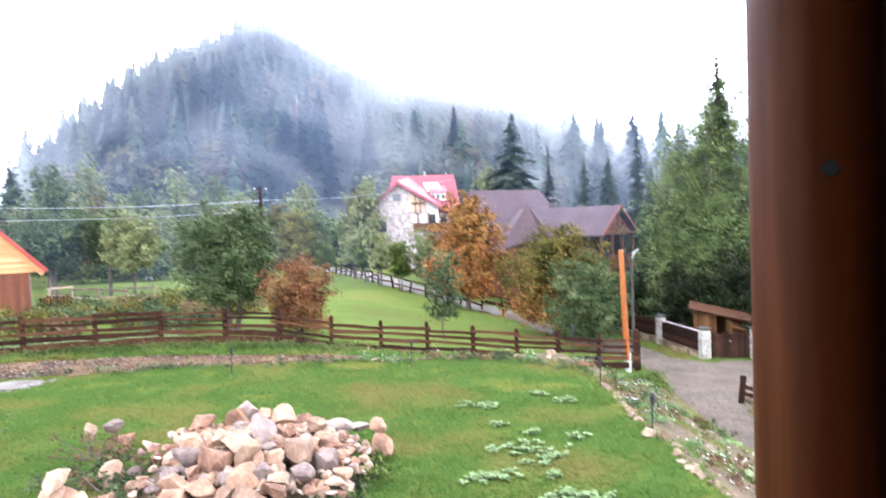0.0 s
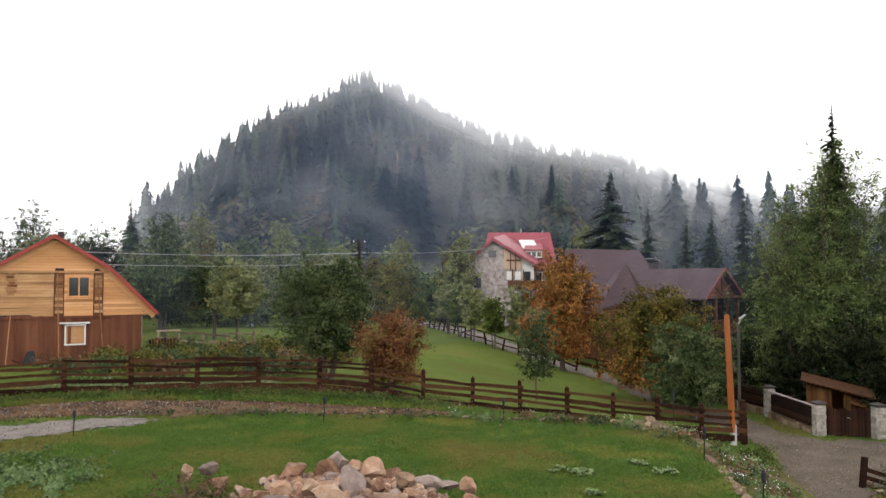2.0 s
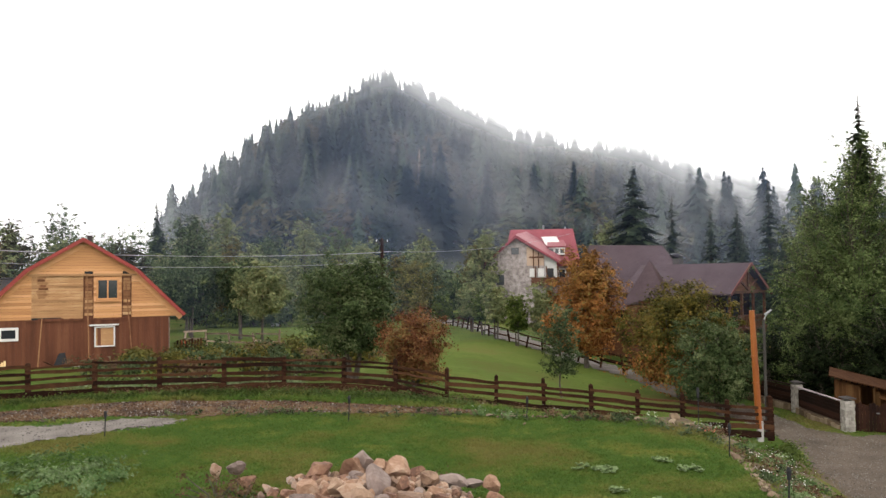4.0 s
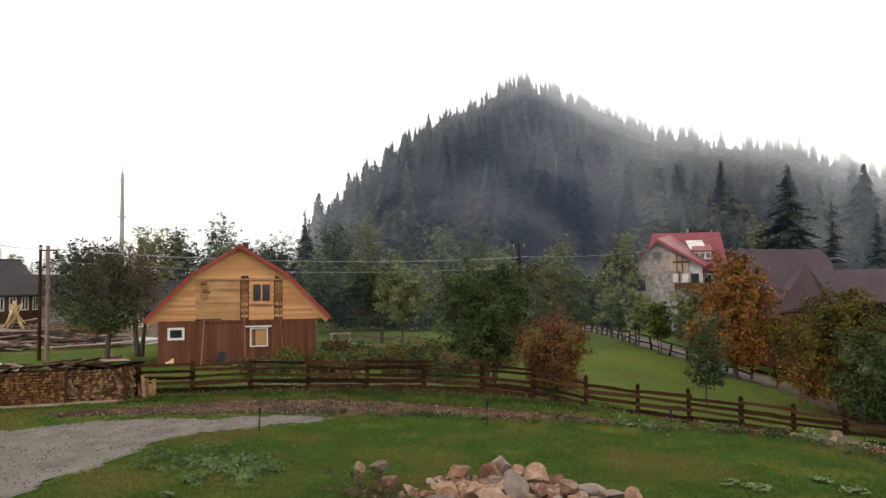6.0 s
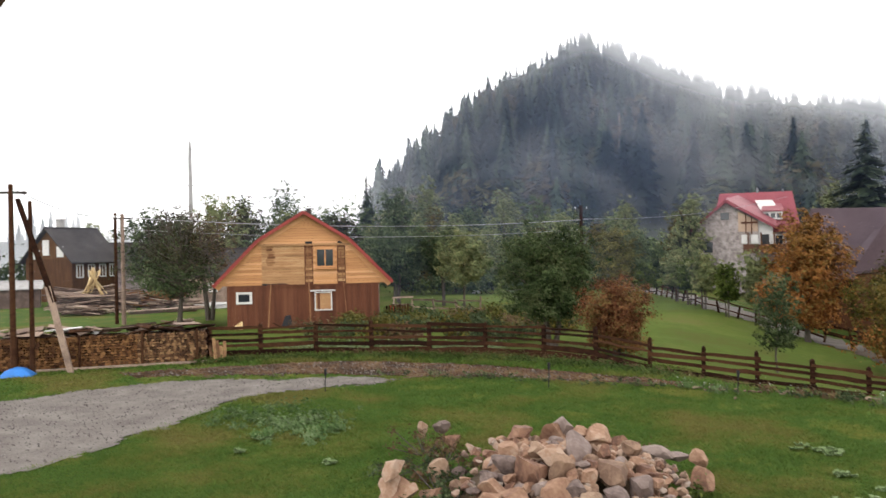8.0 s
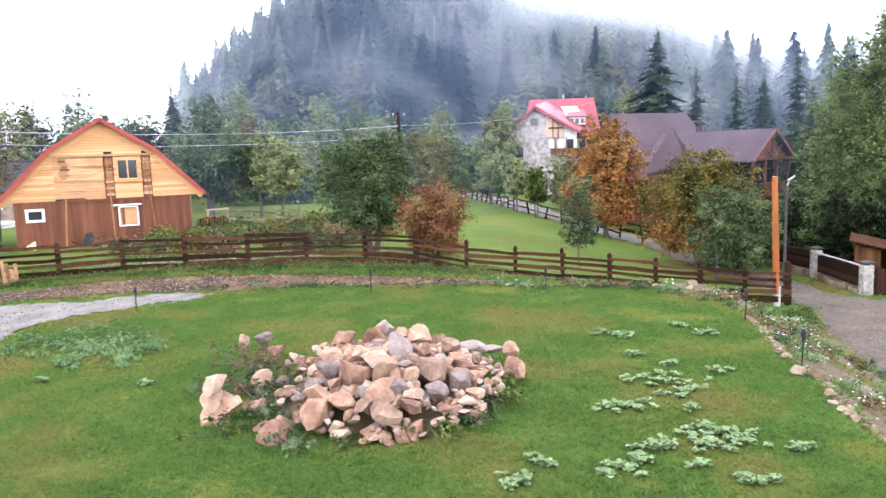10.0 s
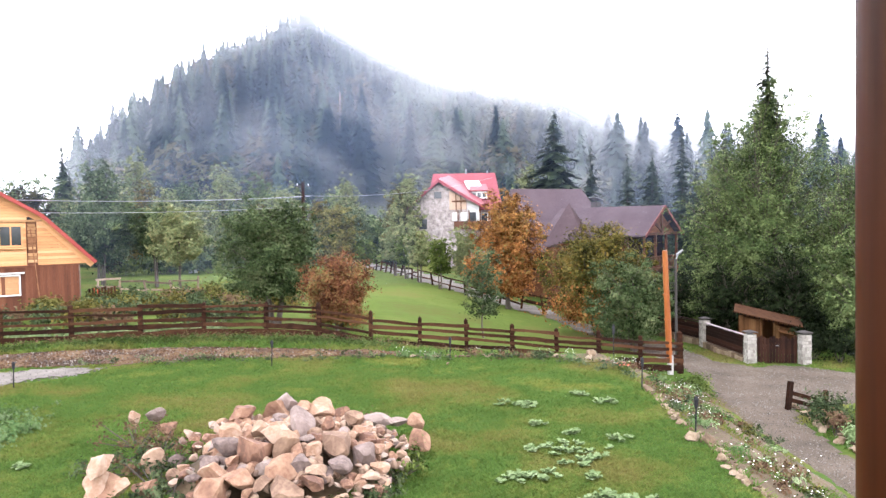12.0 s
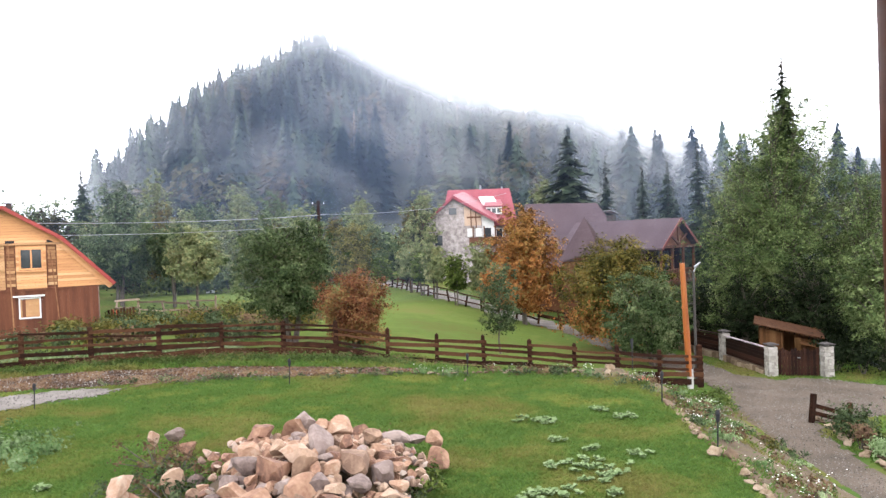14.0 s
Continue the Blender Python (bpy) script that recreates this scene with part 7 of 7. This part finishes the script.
HZ = np.array([[ground_z(x, y) for x in HX] for y in HY])


def heights(xs, ys):
    """Ground heights for arrays of places, between the knots of a fine grid."""
    i = np.clip((xs - HX[0]) / 0.25, 0, len(HX) - 1.001)
    j = np.clip((ys - HY[0]) / 0.25, 0, len(HY) - 1.001)
    i0, j0 = i.astype(int), j.astype(int)
    u, v = i - i0, j - j0
    return HZ[j0, i0] * (1 - u) * (1 - v) + HZ[j0, i0 + 1] * u * (1 - v) + HZ[j0 + 1, i0] * (1 - u) * v + HZ[j0 + 1, i0 + 1] * u * v


def within(xs, ys, poly):
    c = np.zeros(len(xs), bool)
    for (x0, y0), (x1, y1) in zip(poly, poly[1:] + poly[:1]):
        if y0 != y1:
            c ^= ((y0 > ys) != (y1 > ys)) & (xs < (x1 - x0) * (ys - y0) / (y1 - y0) + x0)
    return c


def turf(name, label, count, area, hmin, hmax, mat, seed, keep=None, width=0.012, lean=1.1):
    rng = np.random.default_rng(seed)
    (x0, x1), (y0, y1) = area
    x, y = rng.uniform(x0, x1, count), y0 + (y1 - y0) * rng.random(count) ** 1.25
    if keep:
        ok = keep(x, y)
        x, y = x[ok], y[ok]
    k = len(x)
    z = heights(x, y) - 0.005
    tuft = 0.5 + 0.25 * (np.sin(x * 2.1 + np.sin(y * 1.7) * 2) + np.sin(y * 2.7 + np.sin(x * 1.3) * 2))
    h = rng.uniform(hmin, hmax, k) * (0.65 + 0.6 * tuft)
    a, w = rng.random(k) * 6.283, width * (1 + y * 0.05)
    c, s = np.cos(a) * w, np.sin(a) * w
    l = rng.normal(size=(2, k)) * h * lean
    v = np.stack([np.stack([x - c, y - s, z], 1), np.stack([x + c, y + s, z], 1), np.stack([x + l[0], y + l[1], z + h], 1)], 1)
    return thing(name, label, "grass", kind="stuff", geo=quads(name, v, mat, 3))


def lawn(x, y):
    pile = ((x + 2.75) / 1.9) ** 2 + ((y - 12.5) / 1.9) ** 2 < 1
    return (x < 4.6) & ~within(x, y, LANE) & ~within(x, y, BAND) & ~pile


turf("lawn_grass", "short damp green lawn grass", 400000, ((-14, 4.6), (8.2, 23.8)), 0.025, 0.06, M_BLADE, 1, lawn, 0.009)
turf("lawn_tufts", "slightly taller tufts scattered over the lawn", 70000, ((-14, 4.6), (8.2, 23.8)), 0.05, 0.10, M_BLADE, 11, lambda x, y: lawn(x, y) & (np.sin(x * 5.1 + 2 * np.sin(y * 3.3)) * np.sin(y * 4.7 + 2 * np.sin(x * 2.9)) > 0.42), 0.009, 0.8)
turf("verge_grass", "lush taller green grass before the fence", 40000, ((-22, 4), (22.5, 28.2)), 0.08, 0.22, M_BLADE, 2, lambda x, y: ~within(x, y, LANE) & ~within(x, y, BAND) & (y > 24.2 - 0.02 * np.abs(x)), 0.016)
turf("lane_grass", "short green grass between lane and firewood", 50000, ((-32, -13), (13, 26)), 0.04, 0.10, M_BLADE, 8, lambda x, y: ~within(x, y, LANE) & ~within(x, y, BAND), 0.016)
turf("bank_grass", "rough grass on the bank", 26000, ((4.6, 9.4), (9, 29)), 0.05, 0.16, M_BLADE, 3, lambda x, y: ~within(x, y, DRIVE) & (~within(x, y, BANKSOIL) | (np.sin(x * 2.3 + y) + np.sin(y * 1.9 - x) > 0.75)), 0.014)
turf("drive_verge_grass", "short worn grass beside the drive", 16000, ((10.4, 18.0), (18, 37)), 0.03, 0.10, M_BLADE, 9, lambda x, y: ~within(x, y, DRIVE), 0.014)
turf("meadow_turf", "mown green meadow grass beyond the fence", 60000, ((-30, 12), (28.5, 75)), 0.02, 0.05, M_MEADOW, 4, lambda x, y: ~within(x, y, DRIVE) & (y > 29.2 - 0.1 * np.abs(x)), 0.008)


def verge_plants(name, label, count, line, spread, size, mat, seed):
    """Low leafy growth along a line, too fine to count."""
    rng = np.random.default_rng(seed)
    n = count // 40
    cen = []
    for _ in range(n):
        k = rng.random() * (len(line) - 1)
        i = int(k)
        x = line[i][0] + (line[i + 1][0] - line[i][0]) * (k - i)
        y = line[i][1] + (line[i + 1][1] - line[i][1]) * (k - i) + rng.normal() * spread
        cen.append((x, y, ground_z(x, y) + rng.uniform(0.03, 0.16)))
    return thing(name, label, "plants", kind="stuff", geo=quads(name, leaf_cloud(rng, np.array(cen), rng.uniform(0.10, 0.26, n), count, size), mat))


verge_plants("verge_plants", "lush low green weeds along the fence", 26000, [(-20, 23.4), (-16, 25.6), (-12, 26.9), (-8, 26.9), (-4.5, 26.2), (-2.0, 25.8)], 0.35, 0.045, M_LVERGE, 21)
verge_plants("verge_plants", "dry weeds along the foot of the fence", 9000, [(-16, 26.6), (-12, 27.6), (-7, 27.8), (-3, 26.2), (2, 27.4), (8, 29.3)], 0.15, 0.05, M_HERB, 22)
verge_plants("verge_plants", "yellow-green weeds at the lawn's far edge", 3600, [(-12, 22.9), (-8, 23.2), (-4, 23.2), (0, 22.9), (3.5, 22.3), (4.8, 20)], 0.3, 0.04, M_LOLIVE, 23)
verge_plants("grey_leaved_row", "row of pale grey-green plants behind the fence", 9000, [(-18.5, 27.6), (-15, 29.2), (-12, 29.8), (-9.4, 29.9)], 0.3, 0.06, M_LPALE, 24)
verge_plants("low_weed_patch", "dense patch of small pale-leaved weeds in the lawn", 5200, [(-12.8, 15.6), (-11.6, 16.2), (-10.6, 15.3), (-9.9, 15.8), (-8.8, 15.0)], 0.75, 0.042, M_LWEED, 25)
# loose stones
def scatter(name, label, count, poly, smin, smax, mat, seed, lift=0.03):
    rng = random.Random(seed)
    xs, ys = [p[0] for p in poly], [p[1] for p in poly]
    g, k = Geo(), 0
    while k < count:
        x, y = rng.uniform(max(-28, min(xs)), min(19, max(xs))), rng.uniform(max(8, min(ys)), min(36, max(ys)))
        if not inside(x, y, poly):
            continue
        s, a = rng.uniform(smin, smax), rng.random() * 6.28
        z = ground_z(x, y) + lift
        b = len(g.v)
        for i in range(5):
            t = a + i * 1.2566
            q = s * rng.uniform(0.7, 1.1)
            g.v.append((x + q * math.cos(t), y + q * math.sin(t), z - 0.02))
        g.v.append((x, y, z + s * rng.uniform(0.4, 0.9)))
        g.f += [(b + i, b + (i + 1) % 5, b + 5) for i in range(5)]
        k += 1
    return thing(name, label, "stones", kind="stuff", geo=g, mat=mat)


scatter("pale_rubble", "pale broken stones in the rubble strip", 900, BAND, 0.03, 0.07, M_PEBBLE, 15, 0.03)
scatter("rubble_stones", "brown rubble stones and leaf litter", 12000, BAND, 0.02, 0.065, M_RUBBLE, 5, 0.02)
M_DRIVESTONE = surf("drive_pebbles", [(0.0384, 0.03264, 0.02691), (0.096, 0.08466, 0.07245), (0.2112, 0.1989, 0.176)], 1.0, 30.0, 0.85, 0.3, rand="island")
scatter("drive_gravel", "loose brown gravel on the drive", 17000, DRIVE, 0.012, 0.038, M_DRIVESTONE, 6)
scatter("lane_gravel", "loose grey gravel on the lane", 7000, LANE, 0.015, 0.05, M_PEBBLE, 7)

# ---- the balcony the camera stands on ----
post = thing("balcony_post", "glossy dark varnished round timber post of the balcony", "post", (0.577, 0.879, 2.6))
g = Geo()
for z in [0.15 * i for i in range(21)]:
    for i in range(36):
        a = 2 * math.pi * i / 36
        r = 0.080 * (1 + 0.018 * noise.noise((math.cos(a) * 2.2, math.sin(a) * 2.2, z * 0.5)) + 0.006 * noise.noise((a * 4, z * 3, 2)))
        g.v.append((r * math.cos(a), r * math.sin(a), z))
g.f = [(j * 36 + i, j * 36 + (i + 1) % 36, j * 36 + 36 + (i + 1) % 36, j * 36 + 36 + i) for j in range(20) for i in range(36)]
part("shaft", g, M_DARKWOOD, post, smooth=True)
for z, a in ((1.05, 3.5), (2.25, 3.7), (1.75, 4.4)):
    kn = Geo().tube((0.076 * math.cos(a), 0.076 * math.sin(a), z), (0.082 * math.cos(a), 0.082 * math.sin(a), z), 0.012, 0.009, 10)
    part("knot", kn, M_BLACK, post, "dark knot in the wood")
thing("balcony_floor", "dark plank balcony floor", "floor", kind="structure", geo=Geo().box((-0.2, -0.85, 2.5), (3.0, 3.3, 0.2)), mat=M_DARKWOOD)
thing("wall_house", "dark varnished log wall behind the balcony", "wall", kind="structure", geo=Geo().box((0.0, -2.5, 4.0), (6.0, 0.3, 8.0)), mat=M_DARKWOOD)
# assumed wall: keeps light off the post, its near-black colour stands for shade
thing("wall_side", "added side wall, near-black for the dark beside the post", "wall", kind="structure", geo=Geo().box((0.86, -0.60, 4.1), (0.12, 3.5, 3.2)), mat=M_DARKBOARD)
thing("wall_base", "plain house wall below the balcony", "wall", kind="structure", geo=Geo().box((0.0, -1.3, 1.1), (3.2, 2.2, 2.6)), mat=M_PLASTER)
thing("balcony_ceiling", "dark boarded balcony ceiling", "ceiling", kind="structure", geo=Geo().box((0.0, -0.55, 5.75), (3.8, 3.9, 0.12)), mat=M_DARKWOOD)
br2 = thing("balcony_brace", "dark slanting timber brace under the balcony roof", "brace")
part("brace", Geo().beam((-1.515, 0.57, 4.0), (-0.785, 1.21, 5.72), 0.16, 0.16), M_DARKWOOD, br2)
part("post", Geo().box((-1.53, 0.62, 4.15), (0.16, 0.16, 3.1)), M_DARKWOOD, br2)
